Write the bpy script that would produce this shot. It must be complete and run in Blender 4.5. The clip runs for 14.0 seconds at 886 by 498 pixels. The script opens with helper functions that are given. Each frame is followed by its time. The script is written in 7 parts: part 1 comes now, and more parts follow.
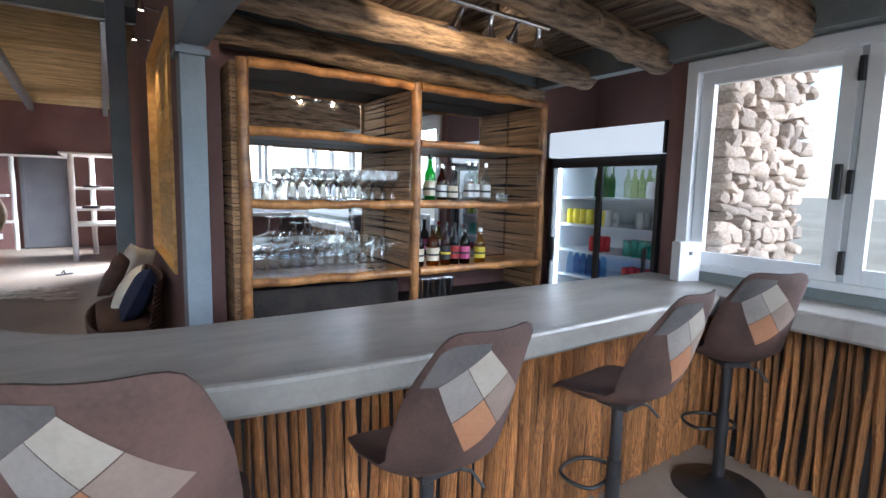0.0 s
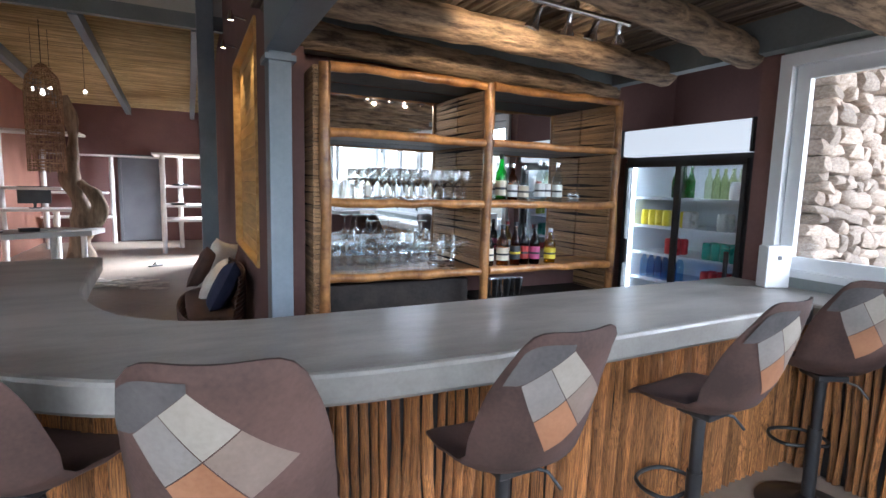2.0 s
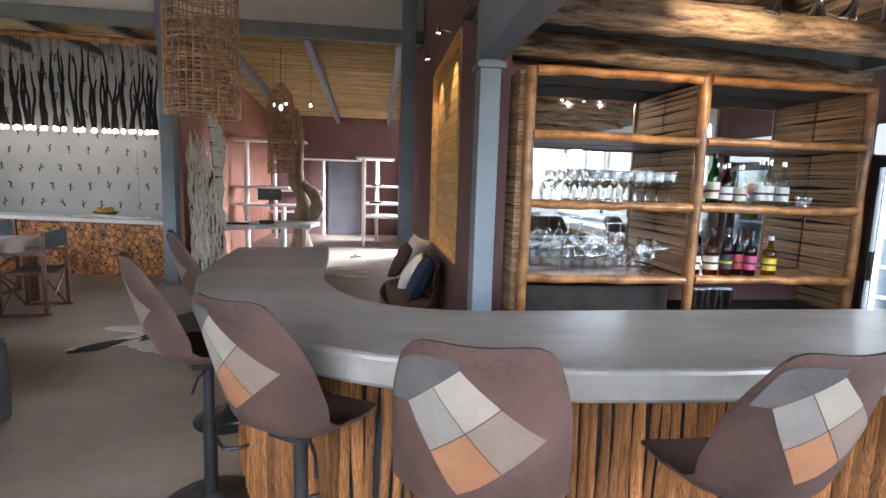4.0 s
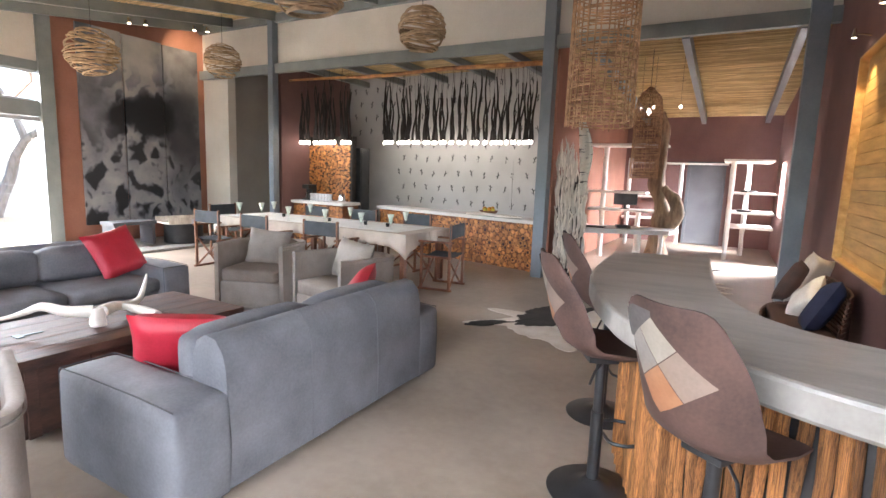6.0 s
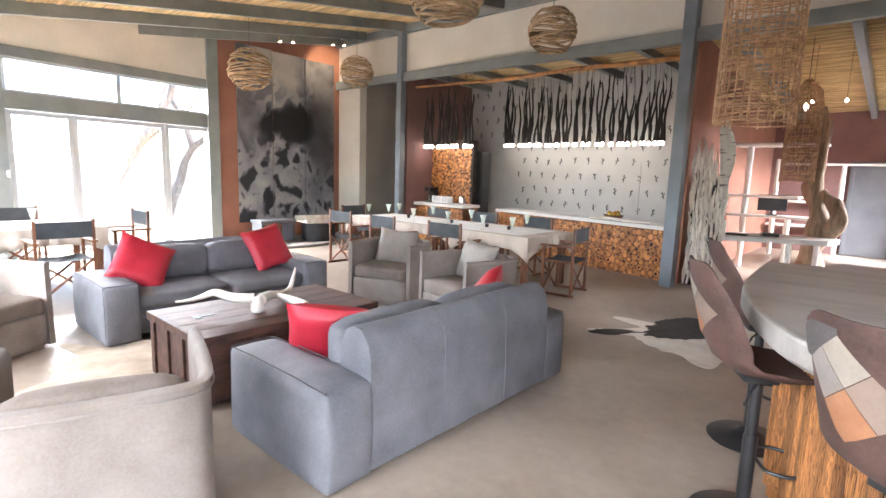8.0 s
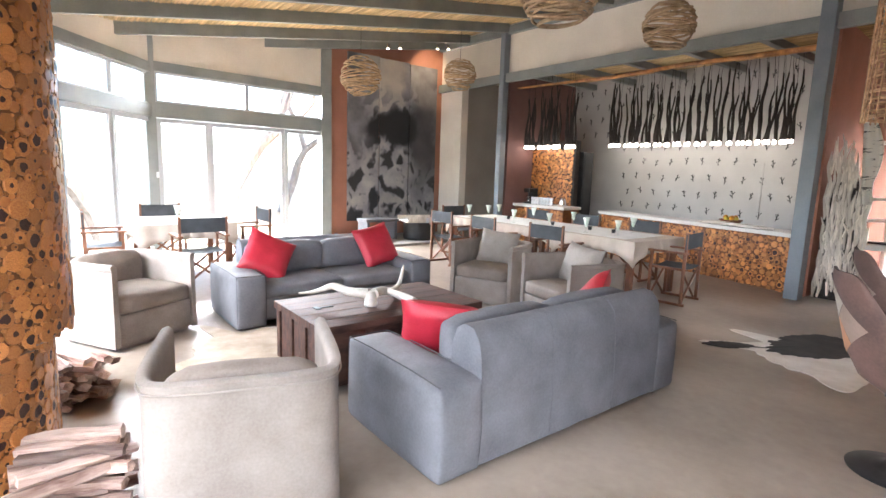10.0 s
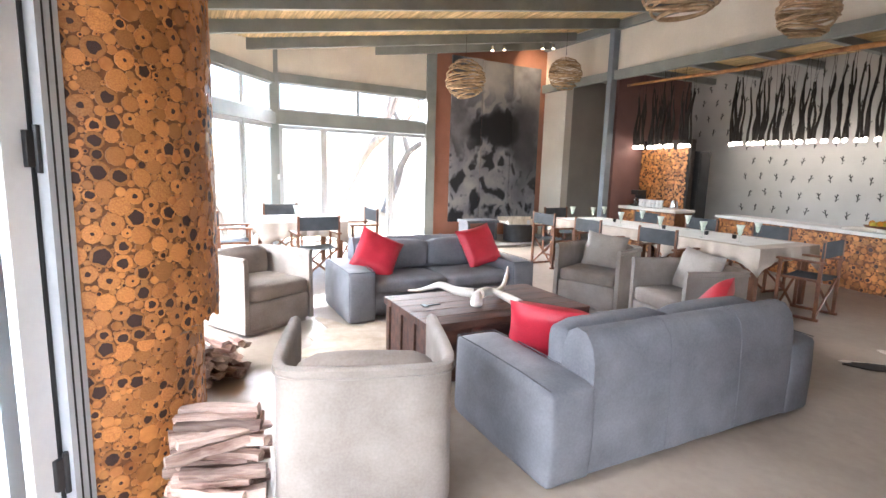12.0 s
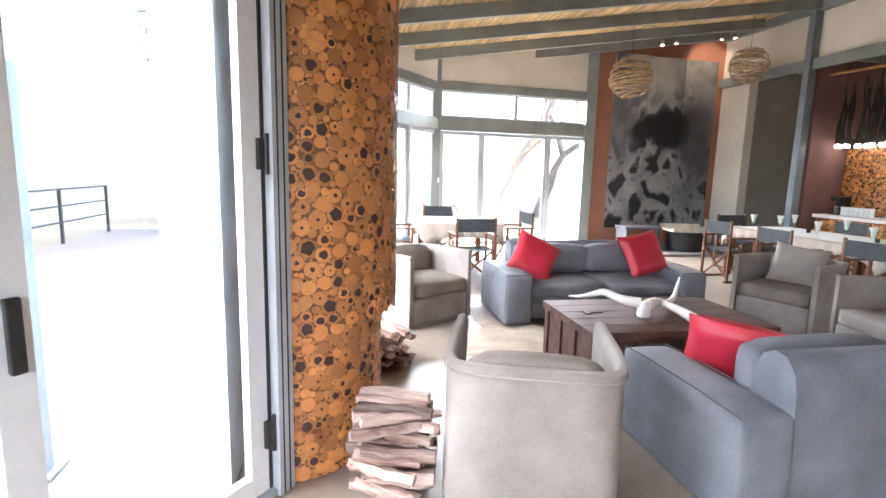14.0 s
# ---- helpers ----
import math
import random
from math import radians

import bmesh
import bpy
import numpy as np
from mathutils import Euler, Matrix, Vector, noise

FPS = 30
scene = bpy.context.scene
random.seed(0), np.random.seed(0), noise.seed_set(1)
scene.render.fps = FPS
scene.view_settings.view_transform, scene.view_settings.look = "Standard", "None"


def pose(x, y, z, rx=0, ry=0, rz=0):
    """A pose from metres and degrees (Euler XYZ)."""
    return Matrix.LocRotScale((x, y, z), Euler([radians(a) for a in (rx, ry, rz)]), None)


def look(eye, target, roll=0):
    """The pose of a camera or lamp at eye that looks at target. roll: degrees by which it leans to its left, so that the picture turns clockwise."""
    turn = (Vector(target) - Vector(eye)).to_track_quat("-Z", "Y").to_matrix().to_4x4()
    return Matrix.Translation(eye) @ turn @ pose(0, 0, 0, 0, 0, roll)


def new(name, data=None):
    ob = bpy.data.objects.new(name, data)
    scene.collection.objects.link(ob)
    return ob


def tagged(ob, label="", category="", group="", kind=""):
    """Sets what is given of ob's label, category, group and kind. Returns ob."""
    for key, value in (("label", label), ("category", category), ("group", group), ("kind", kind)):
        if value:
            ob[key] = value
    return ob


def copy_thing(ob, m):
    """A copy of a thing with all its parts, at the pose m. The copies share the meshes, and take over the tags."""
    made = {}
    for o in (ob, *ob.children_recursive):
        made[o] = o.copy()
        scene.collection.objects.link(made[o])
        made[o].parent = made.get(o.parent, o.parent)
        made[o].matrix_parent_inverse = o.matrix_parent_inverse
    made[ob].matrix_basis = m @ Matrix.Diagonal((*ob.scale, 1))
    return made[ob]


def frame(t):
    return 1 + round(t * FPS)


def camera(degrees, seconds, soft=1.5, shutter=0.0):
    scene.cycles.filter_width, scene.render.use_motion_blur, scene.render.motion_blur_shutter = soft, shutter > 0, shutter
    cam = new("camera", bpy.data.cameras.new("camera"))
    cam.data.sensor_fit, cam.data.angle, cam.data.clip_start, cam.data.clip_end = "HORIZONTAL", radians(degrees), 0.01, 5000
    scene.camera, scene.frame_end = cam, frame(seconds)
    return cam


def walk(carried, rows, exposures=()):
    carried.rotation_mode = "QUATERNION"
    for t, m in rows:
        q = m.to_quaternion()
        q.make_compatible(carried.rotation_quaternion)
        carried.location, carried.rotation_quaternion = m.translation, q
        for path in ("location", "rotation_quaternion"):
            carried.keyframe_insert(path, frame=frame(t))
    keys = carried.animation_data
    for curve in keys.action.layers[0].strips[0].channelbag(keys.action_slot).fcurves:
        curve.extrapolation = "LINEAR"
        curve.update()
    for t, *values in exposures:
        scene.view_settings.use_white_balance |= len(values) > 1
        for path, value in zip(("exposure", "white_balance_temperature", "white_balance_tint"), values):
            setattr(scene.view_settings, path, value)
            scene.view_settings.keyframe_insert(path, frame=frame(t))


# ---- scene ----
cam = camera(81.8, 14.0)
METRES, EYE, TILT, LEAN, TURN = 1.0, 1.53, 0.0, 0.0, -33.5
ROWS = [
    (0.0, 0.0, 0.0, 0.0, 0.16, -6.73, -1.32),
    (0.5, -0.0161, -0.0061, 0.0005, 1.74, -6.77, -1.37),
    (1.0, -0.0299, -0.0131, 0.0005, 3.44, -6.81, -1.4),
    (1.5, -0.0442, -0.0192, 0.0007, 5.23, -6.9, -1.5),
    (2.0, -0.059, -0.0249, 0.001, 7.09, -6.99, -1.52),
    (4.5, -0.26, -0.1517, -0.0026, 34.03, -7.57, -1.91),
    (5.0, -0.308, -0.209, -0.0009, 43.12, -7.8, -2.02),
    (5.5, -0.3475, -0.2722, 0.0005, 52.76, -8.0, -2.0),
    (6.0, -0.3788, -0.3571, 0.0015, 62.72, -8.22, -1.97),
    (6.5, -0.3915, -0.4039, -0.003, 67.77, -8.33, -1.95),
    (7.0, -0.3948, -0.4293, -0.0045, 70.3, -8.35, -1.94),
    (7.5, -0.3966, -0.4539, -0.0028, 72.8, -8.3, -1.91),
    (8.0, -0.3933, -0.4816, -0.0026, 75.36, -8.32, -1.88),
    (10.5, -0.3479, -0.6166, 0.0064, 88.58, -8.61, -1.84),
    (11.0, -0.3412, -0.6391, 0.0064, 91.31, -8.57, -1.75),
    (11.5, -0.336, -0.6603, 0.0045, 94.0, -8.62, -1.7),
    (12.0, -0.331, -0.6789, 0.0018, 96.62, -8.77, -1.63),
    (12.5, -0.3248, -0.6953, -0.0019, 99.23, -8.76, -1.62),
    (13.0, -0.319, -0.7131, -0.005, 101.96, -8.77, -1.67),
    (13.5, -0.312, -0.7308, -0.0076, 104.68, -8.84, -1.68),
    (14.0, -0.2934, -0.7945, -0.0117, 113.05, -8.78, -1.48),
]
EXPOSURES = [(0.0, 1.68, 5600, 9), (2.0, 1.75, 5680, 10), (4.5, 2.25, 5950, 11), (5.5, 2.62, 6200, 13), (7.0, 3.0, 6250, 13), (11.0, 2.92, 6200, 13), (13.0, 2.82, 6100, 13), (14.0, 2.66, 6050, 12)]
walk(cam, [(t, pose(0, 0, EYE, TILT, LEAN, TURN) @ pose(METRES * x, METRES * y, METRES * z, 90 + pitch, roll, yaw)) for t, x, y, z, yaw, pitch, roll in ROWS], EXPOSURES)

# ==== place ====

# ---- world, sun, exposure ----
world = bpy.data.worlds.new("sky")
scene.world = world
world.use_nodes = True
wn, wl = world.node_tree.nodes, world.node_tree.links
sky = wn.new("ShaderNodeTexSky")
sky.sky_type, sky.sun_disc = "NISHITA", False
SUN_EL, SUN_AZ = 58, 20
sky.sun_elevation, sky.sun_rotation = radians(SUN_EL), radians(SUN_AZ)
sky.air_density, sky.dust_density = 1.0, 0.3
wl.new(sky.outputs[0], wn["Background"].inputs[0])
wn["Background"].inputs[1].default_value = 0.125
sun_data = bpy.data.lights.new("sun", "SUN")
sun_data.energy, sun_data.angle, sun_data.color = 1.2, radians(12), (1.0, 0.95, 0.88)
sun = new("sun", sun_data)
sun_from = Vector((math.sin(radians(SUN_AZ)) * math.cos(radians(SUN_EL)), math.cos(radians(SUN_AZ)) * math.cos(radians(SUN_EL)), math.sin(radians(SUN_EL))))
sun.matrix_world = look(sun_from * 30, (0, 0, 0))



def sky_lamp(x, y, z, tx, ty, tz, width, depth, watts):
    """Stands in for the light of the open sky outside a window."""
    d = bpy.data.lights.new("sky_lamp", "AREA")
    d.shape, d.size, d.size_y, d.energy, d.color = "RECTANGLE", width, depth, watts, (0.97, 0.98, 1.0)
    o = new("sky_lamp", d)
    o.matrix_world = look((x, y, z), (tx, ty, tz))


sky_lamp(-13.0, 2.8, 4.2, -8.5, 3.0, 0.8, 4.5, 2.0, 950)
sky_lamp(-10.6, -2.2, 4.2, -7.5, 1.5, 0.8, 4.0, 2.0, 350)
sky_lamp(-5.8, -3.6, 4.2, -5.2, 0.8, 0.6, 4.0, 2.0, 290)
sky_lamp(-2.9, -3.4, 3.8, -1.6, 0.5, 0.6, 3.0, 2.0, 180)
sky_lamp(5.0, -2.2, 3.0, 1.4, 1.9, 1.8, 3.6, 1.6, 260)
sky_lamp(2.2, 12.2, 2.6, -1.0, 11.6, 1.3, 2.4, 1.8, 640)
sky_lamp(0.9, -4.4, 2.5, 1.2, 3.2, 2.2, 4.2, 1.8, 75)

# ---- mesh building ----
class Build:
    """Collects vertices and faces of one mesh."""

    def __init__(self):
        self.v, self.f = [], []

    def add(self, verts, faces, m=None):
        n = len(self.v)
        self.v += [tuple(m @ Vector(p)) for p in verts] if m else [tuple(p) for p in verts]
        self.f += [tuple(i + n for i in face) for face in faces]
        return self

    def box(self, x0, x1, y0, y1, z0, z1, m=None, bevel=0.0):
        if bevel <= 0:
            p = [(x, y, z) for z in (z0, z1) for y in (y0, y1) for x in (x0, x1)]
            return self.add(p, [(0, 2, 3, 1), (4, 5, 7, 6), (0, 1, 5, 4), (2, 6, 7, 3), (0, 4, 6, 2), (1, 3, 7, 5)], m)
        bm = bmesh.new()
        bmesh.ops.create_cube(bm, size=1.0)
        for q in bm.verts:
            q.co = Vector(((x0 + x1) / 2 + q.co.x * (x1 - x0), (y0 + y1) / 2 + q.co.y * (y1 - y0), (z0 + z1) / 2 + q.co.z * (z1 - z0)))
        bmesh.ops.bevel(bm, geom=bm.edges[:], offset=bevel, segments=3, profile=0.6, affect="EDGES")
        bm.verts.index_update()
        self.add([q.co.copy() for q in bm.verts], [[q.index for q in fc.verts] for fc in bm.faces], m)
        bm.free()
        return self

    def prism(self, outline, z0, z1):
        n = len(outline)
        self.add([(x, y, z0) for x, y in outline] + [(x, y, z1) for x, y in outline],
                 [tuple(range(n - 1, -1, -1)), tuple(range(n, 2 * n))] + [(i, (i + 1) % n, n + (i + 1) % n, n + i) for i in range(n)])
        return self

    def tube(self, pts, radii, sides=8, m=None, squash=1.0):
        pts = [Vector(p) for p in pts]
        if not isinstance(radii, (list, tuple)):
            radii = [radii] * len(pts)
        verts, faces = [], []
        ref = None
        for i, p in enumerate(pts):
            d = (pts[min(i + 1, len(pts) - 1)] - pts[max(i - 1, 0)]).normalized()
            if ref is None:
                ref = Vector((0, 0, 1)) if abs(d.z) < 0.9 else Vector((1, 0, 0))
            a = d.cross(ref).normalized()
            b = a.cross(d).normalized()
            ref = b
            for k in range(sides):
                g = 2 * math.pi * k / sides
                verts.append(p + (a * math.cos(g) + b * math.sin(g) * squash) * radii[i])
        n = len(pts)
        for i in range(n - 1):
            for k in range(sides):
                faces.append((i * sides + k, i * sides + (k + 1) % sides, (i + 1) * sides + (k + 1) % sides, (i + 1) * sides + k))
        faces.append(tuple(range(sides - 1, -1, -1)))
        faces.append(tuple((n - 1) * sides + k for k in range(sides)))
        return self.add(verts, faces, m)

    def lathe(self, profile, sides=16, m=None):
        verts, faces = [], []
        for r, z in profile:
            for k in range(sides):
                g = 2 * math.pi * k / sides
                verts.append((r * math.cos(g), r * math.sin(g), z))
        n = len(profile)
        for i in range(n - 1):
            for k in range(sides):
                faces.append((i * sides + k, i * sides + (k + 1) % sides, (i + 1) * sides + (k + 1) % sides, (i + 1) * sides + k))
        if profile[0][0] > 0.001:
            faces.append(tuple(range(sides - 1, -1, -1)))
        if profile[-1][0] > 0.001:
            faces.append(tuple((n - 1) * sides + k for k in range(sides)))
        return self.add(verts, faces, m)

    def grid(self, fn, nu, nv, closed=False):
        """A sheet fn(i/nu, j/nv)."""
        verts = [fn(i / nu, j / nv) for i in range(nu + 1) for j in range(nv + 1)]
        w = nv + 1
        return self.add(verts, [(i * w + j, i * w + j + 1, (i + 1) * w + j + 1, (i + 1) * w + j) for i in range(nu) for j in range(nv)])

    def mesh(self, name, material, smooth=False, angle=40):
        me = bpy.data.meshes.new(name)
        me.from_pydata(self.v, [], self.f)
        me.materials.append(material)
        bm = bmesh.new()
        bm.from_mesh(me)
        bmesh.ops.recalc_face_normals(bm, faces=bm.faces)
        if smooth:
            for fc in bm.faces:
                fc.smooth = True
            lim = radians(angle)
            for e in bm.edges:
                if len(e.link_faces) == 2 and e.calc_face_angle(0) > lim:
                    e.smooth = False
        bm.to_mesh(me)
        bm.free()
        return me


def thing(name, label, category, group="", kind="", m=None):
    """An Empty that carries the parts of one thing."""
    ob = new(name)
    ob.empty_display_size = 0.1
    if m is not None:
        ob.matrix_basis = m
    return tagged(ob, label, category, group, kind)


def part(name, b, material, parent=None, label="", smooth=False, m=None, angle=40):
    me = b if isinstance(b, bpy.types.Mesh) else b.mesh(name, material, smooth, angle)
    ob = new(name, me)
    if parent:
        ob.parent = parent
    if m is not None:
        ob.matrix_basis = m
    return tagged(ob, label)


def single(name, b, material, label, category, group="", kind="", smooth=False, m=None, angle=40):
    return tagged(part(name, b, material, None, "", smooth, m, angle), label, category, group, kind)


def put(ob, parent, m=None):
    """Another object on the same mesh."""
    o = new(ob.name.split(".")[0], ob.data)
    o.parent = parent
    if m is not None:
        o.matrix_basis = m
    return o


def catmull(pts, n=8):
    out = []
    p = [Vector(q) for q in pts]
    p = [2 * p[0] - p[1]] + p + [2 * p[-1] - p[-2]]
    for i in range(1, len(p) - 2):
        for k in range(n):
            t = k / n
            out.append(0.5 * ((2 * p[i]) + (p[i + 1] - p[i - 1]) * t + (2 * p[i - 1] - 5 * p[i] + 4 * p[i + 1] - p[i + 2]) * t * t + (3 * p[i] - p[i - 1] - 3 * p[i + 1] + p[i + 2]) * t ** 3))
    out.append(p[-2])
    return out


rnd = random.Random(7)


# ---- materials ----
def surface(name, dark, light, scale=8.0, rough=0.6, bump=0.2, stretch=(1, 1, 1), metal=0.0, fine=60.0, vary=0.0, spread=(0.3, 0.7), coat=0.0, island=0.0, rough_vary=0.1):
    """Two tones mixed by coarse and fine noise, with relief and uneven gloss; vary: how much each object differs in tone."""
    mt = bpy.data.materials.new(name)
    mt.use_nodes = True
    n, l = mt.node_tree.nodes, mt.node_tree.links
    p = n["Principled BSDF"]
    tc, mp, oi = n.new("ShaderNodeTexCoord"), n.new("ShaderNodeMapping"), n.new("ShaderNodeObjectInfo")
    mp.inputs["Scale"].default_value = stretch
    add = n.new("ShaderNodeVectorMath")
    add.operation = "MULTIPLY_ADD"
    comb = n.new("ShaderNodeCombineXYZ")
    for i in range(3):
        l.new(oi.outputs["Random"], comb.inputs[i])
    l.new(comb.outputs[0], add.inputs[0])
    add.inputs[1].default_value = (17, 31, 23)
    l.new(tc.outputs["Object"], add.inputs[2])
    l.new(add.outputs[0], mp.inputs[0])
    big, small = n.new("ShaderNodeTexNoise"), n.new("ShaderNodeTexNoise")
    big.inputs["Scale"].default_value, big.inputs["Detail"].default_value = scale, 6
    small.inputs["Scale"].default_value, small.inputs["Detail"].default_value = fine, 3
    l.new(mp.outputs[0], big.inputs[0]), l.new(mp.outputs[0], small.inputs[0])
    mix = n.new("ShaderNodeMath")
    mix.operation = "MULTIPLY_ADD"
    mix.inputs[1].default_value = 0.3
    l.new(small.outputs[0], mix.inputs[0])
    l.new(big.outputs[0], mix.inputs[2])
    ramp = n.new("ShaderNodeValToRGB")
    ramp.color_ramp.elements[0].color, ramp.color_ramp.elements[1].color = (*dark, 1), (*light, 1)
    ramp.color_ramp.elements[0].position, ramp.color_ramp.elements[1].position = spread[0] + 0.15, spread[1] + 0.15
    l.new(mix.outputs[0], ramp.inputs[0])
    out = ramp.outputs[0]
    if vary or island:
        hsv = n.new("ShaderNodeHueSaturation")
        mr = n.new("ShaderNodeMapRange")
        k = max(vary, island)
        mr.inputs["To Min"].default_value, mr.inputs["To Max"].default_value = 1 - k, 1 + k
        if island:
            l.new(n.new("ShaderNodeNewGeometry").outputs["Random Per Island"], mr.inputs[0])
        else:
            l.new(oi.outputs["Random"], mr.inputs[0])
        l.new(mr.outputs[0], hsv.inputs["Value"])
        l.new(out, hsv.inputs["Color"])
        out = hsv.outputs[0]
    l.new(out, p.inputs["Base Color"])
    rr = n.new("ShaderNodeMapRange")
    rr.inputs["To Min"].default_value, rr.inputs["To Max"].default_value = max(0.02, rough - rough_vary), min(1, rough + rough_vary)
    l.new(big.outputs[0], rr.inputs[0])
    l.new(rr.outputs[0], p.inputs["Roughness"])
    p.inputs["Metallic"].default_value = metal
    p.inputs["Coat Weight"].default_value = coat
    p.inputs["Coat Roughness"].default_value = 0.15
    if bump:
        bp = n.new("ShaderNodeBump")
        bp.inputs["Strength"].default_value, bp.inputs["Distance"].default_value = bump, 0.01
        l.new(mix.outputs[0], bp.inputs["Height"])
        l.new(bp.outputs[0], p.inputs["Normal"])
    return mt


def clear(name, tint=(1, 1, 1), gloss=0.05, ior=1.45, rim=0.7):
    """Thin clear glass: light goes straight through, with a mirror gloss that grows at a slant."""
    mt = bpy.data.materials.new(name)
    mt.use_nodes = True
    n, l = mt.node_tree.nodes, mt.node_tree.links
    n.remove(n["Principled BSDF"])
    tr, gl, mx, fr = n.new("ShaderNodeBsdfTransparent"), n.new("ShaderNodeBsdfGlossy"), n.new("ShaderNodeMixShader"), n.new("ShaderNodeLayerWeight")
    tr.inputs[0].default_value = (*tint, 1)
    gl.inputs["Roughness"].default_value = gloss
    fr.inputs[0].default_value = 0.5
    up, amt = n.new("ShaderNodeMath"), n.new("ShaderNodeMath")
    up.operation, amt.operation = "POWER", "MULTIPLY_ADD"
    up.inputs[1].default_value, amt.inputs[1].default_value, amt.inputs[2].default_value = 4.0, rim, (ior - 1) ** 2 / (ior + 1) ** 2
    l.new(fr.outputs["Facing"], up.inputs[0]), l.new(up.outputs[0], amt.inputs[0])
    l.new(amt.outputs[0], mx.inputs[0]), l.new(tr.outputs[0], mx.inputs[1]), l.new(gl.outputs[0], mx.inputs[2])
    l.new(mx.outputs[0], n["Material Output"].inputs[0])
    return mt


def glow(name, color, power):
    mt = bpy.data.materials.new(name)
    mt.use_nodes = True
    p = mt.node_tree.nodes["Principled BSDF"]
    p.inputs["Base Color"].default_value = (*color, 1)
    p.inputs["Emission Color"].default_value = (*color, 1)
    p.inputs["Emission Strength"].default_value = power
    return mt


CONCRETE = surface("floor_concrete", (0.255, 0.205, 0.158), (0.395, 0.328, 0.265), 1.1, 0.41, 0.05, fine=14, rough_vary=0.12)


def cast_concrete():
    """Trowelled grey concrete: long soft streaks, cloudy tone and uneven polish."""
    mt = bpy.data.materials.new("counter_concrete")
    mt.use_nodes = True
    n, l = mt.node_tree.nodes, mt.node_tree.links
    tc = n.new("ShaderNodeTexCoord")
    outs = []
    for scale, detail, st in ((1.5, 4, (1, 2.5, 1)), (9.0, 3, (0.6, 2.2, 1)), (70.0, 2, (1, 1, 1))):
        mp, nz = n.new("ShaderNodeMapping"), n.new("ShaderNodeTexNoise")
        mp.inputs["Scale"].default_value = st
        nz.inputs["Scale"].default_value, nz.inputs["Detail"].default_value = scale, detail
        l.new(tc.outputs["Object"], mp.inputs[0]), l.new(mp.outputs[0], nz.inputs[0])
        outs.append(nz.outputs[0])
    a, b = n.new("ShaderNodeMath"), n.new("ShaderNodeMath")
    a.operation = b.operation = "MULTIPLY_ADD"
    a.inputs[1].default_value, b.inputs[1].default_value = 0.42, 0.15
    l.new(outs[1], a.inputs[0]), l.new(outs[0], a.inputs[2]), l.new(outs[2], b.inputs[0]), l.new(a.outputs[0], b.inputs[2])
    ramp = n.new("ShaderNodeValToRGB")
    ramp.color_ramp.elements[0].position, ramp.color_ramp.elements[1].position = 0.5, 0.92
    ramp.color_ramp.elements[0].color, ramp.color_ramp.elements[1].color = (0.195, 0.178, 0.159, 1), (0.395, 0.37, 0.338, 1)
    l.new(b.outputs[0], ramp.inputs[0])
    p = n["Principled BSDF"]
    l.new(ramp.outputs[0], p.inputs["Base Color"])
    rr = n.new("ShaderNodeMapRange")
    rr.inputs["To Min"].default_value, rr.inputs["To Max"].default_value = 0.29, 0.46
    l.new(outs[1], rr.inputs[0]), l.new(rr.outputs[0], p.inputs["Roughness"])
    return mt


COUNTER = cast_concrete()
POLE = surface("split_pole_wood", (0.06, 0.017, 0.006), (0.6, 0.26, 0.08), 5, 0.5, 0.7, (5, 5, 0.5), fine=40, vary=0.42, spread=(0.36, 0.6), coat=0.15)
STICK = surface("shelf_stick_wood", (0.24, 0.12, 0.058), (0.68, 0.42, 0.22), 6, 0.55, 0.5, (1, 4, 4), fine=40, vary=0.3)
POST = surface("varnished_branch_wood", (0.13, 0.042, 0.013), (0.6, 0.28, 0.085), 7, 0.42, 0.35, (1.2, 1.2, 1.2), fine=40, vary=0.15, coat=0.25, spread=(0.24, 0.74))
LOG = surface("weathered_log_wood", (0.07, 0.042, 0.026), (0.44, 0.3, 0.185), 7, 0.75, 1.6, (0.7, 4.5, 4.5), fine=42, vary=0.12, spread=(0.32, 0.66))
LATH = surface("ceiling_lath_wood", (0.06, 0.043, 0.032), (0.27, 0.2, 0.145), 5, 0.85, 0.6, (5, 0.6, 5), fine=30, island=0.45)
REED = surface("reed_ceiling", (0.36, 0.25, 0.11), (0.68, 0.52, 0.28), 5, 0.7, 0.4, (0.5, 6, 6), fine=30, island=0.3)
STEEL = surface("blue_grey_steel_paint", (0.17, 0.2, 0.23), (0.24, 0.275, 0.31), 2.5, 0.42, 0.04, fine=50)
STEEL_GREEN = surface("grey_green_beam_paint", (0.2, 0.225, 0.22), (0.28, 0.305, 0.3), 2.5, 0.5, 0.04, fine=50)
WHITE = surface("cream_plaster", (0.68, 0.64, 0.57), (0.8, 0.76, 0.69), 1.2, 0.85, 0.08, fine=40)
MAROON = surface("maroon_plaster", (0.17, 0.088, 0.08), (0.23, 0.125, 0.112), 1.6, 0.8, 0.1, fine=40)
TERRA = surface("terracotta_plaster", (0.3, 0.135, 0.09), (0.4, 0.19, 0.135), 1.6, 0.8, 0.1, fine=40)
TAUPE = surface("taupe_plaster", (0.3, 0.275, 0.24), (0.37, 0.34, 0.3), 1.3, 0.85, 0.08, fine=40)
FRAME = surface("white_aluminium_frame", (0.7, 0.71, 0.73), (0.8, 0.81, 0.82), 3, 0.4, 0.02, fine=40)
FRAME_GREY = surface("grey_aluminium_frame", (0.42, 0.45, 0.48), (0.52, 0.55, 0.58), 3, 0.4, 0.02, fine=40)
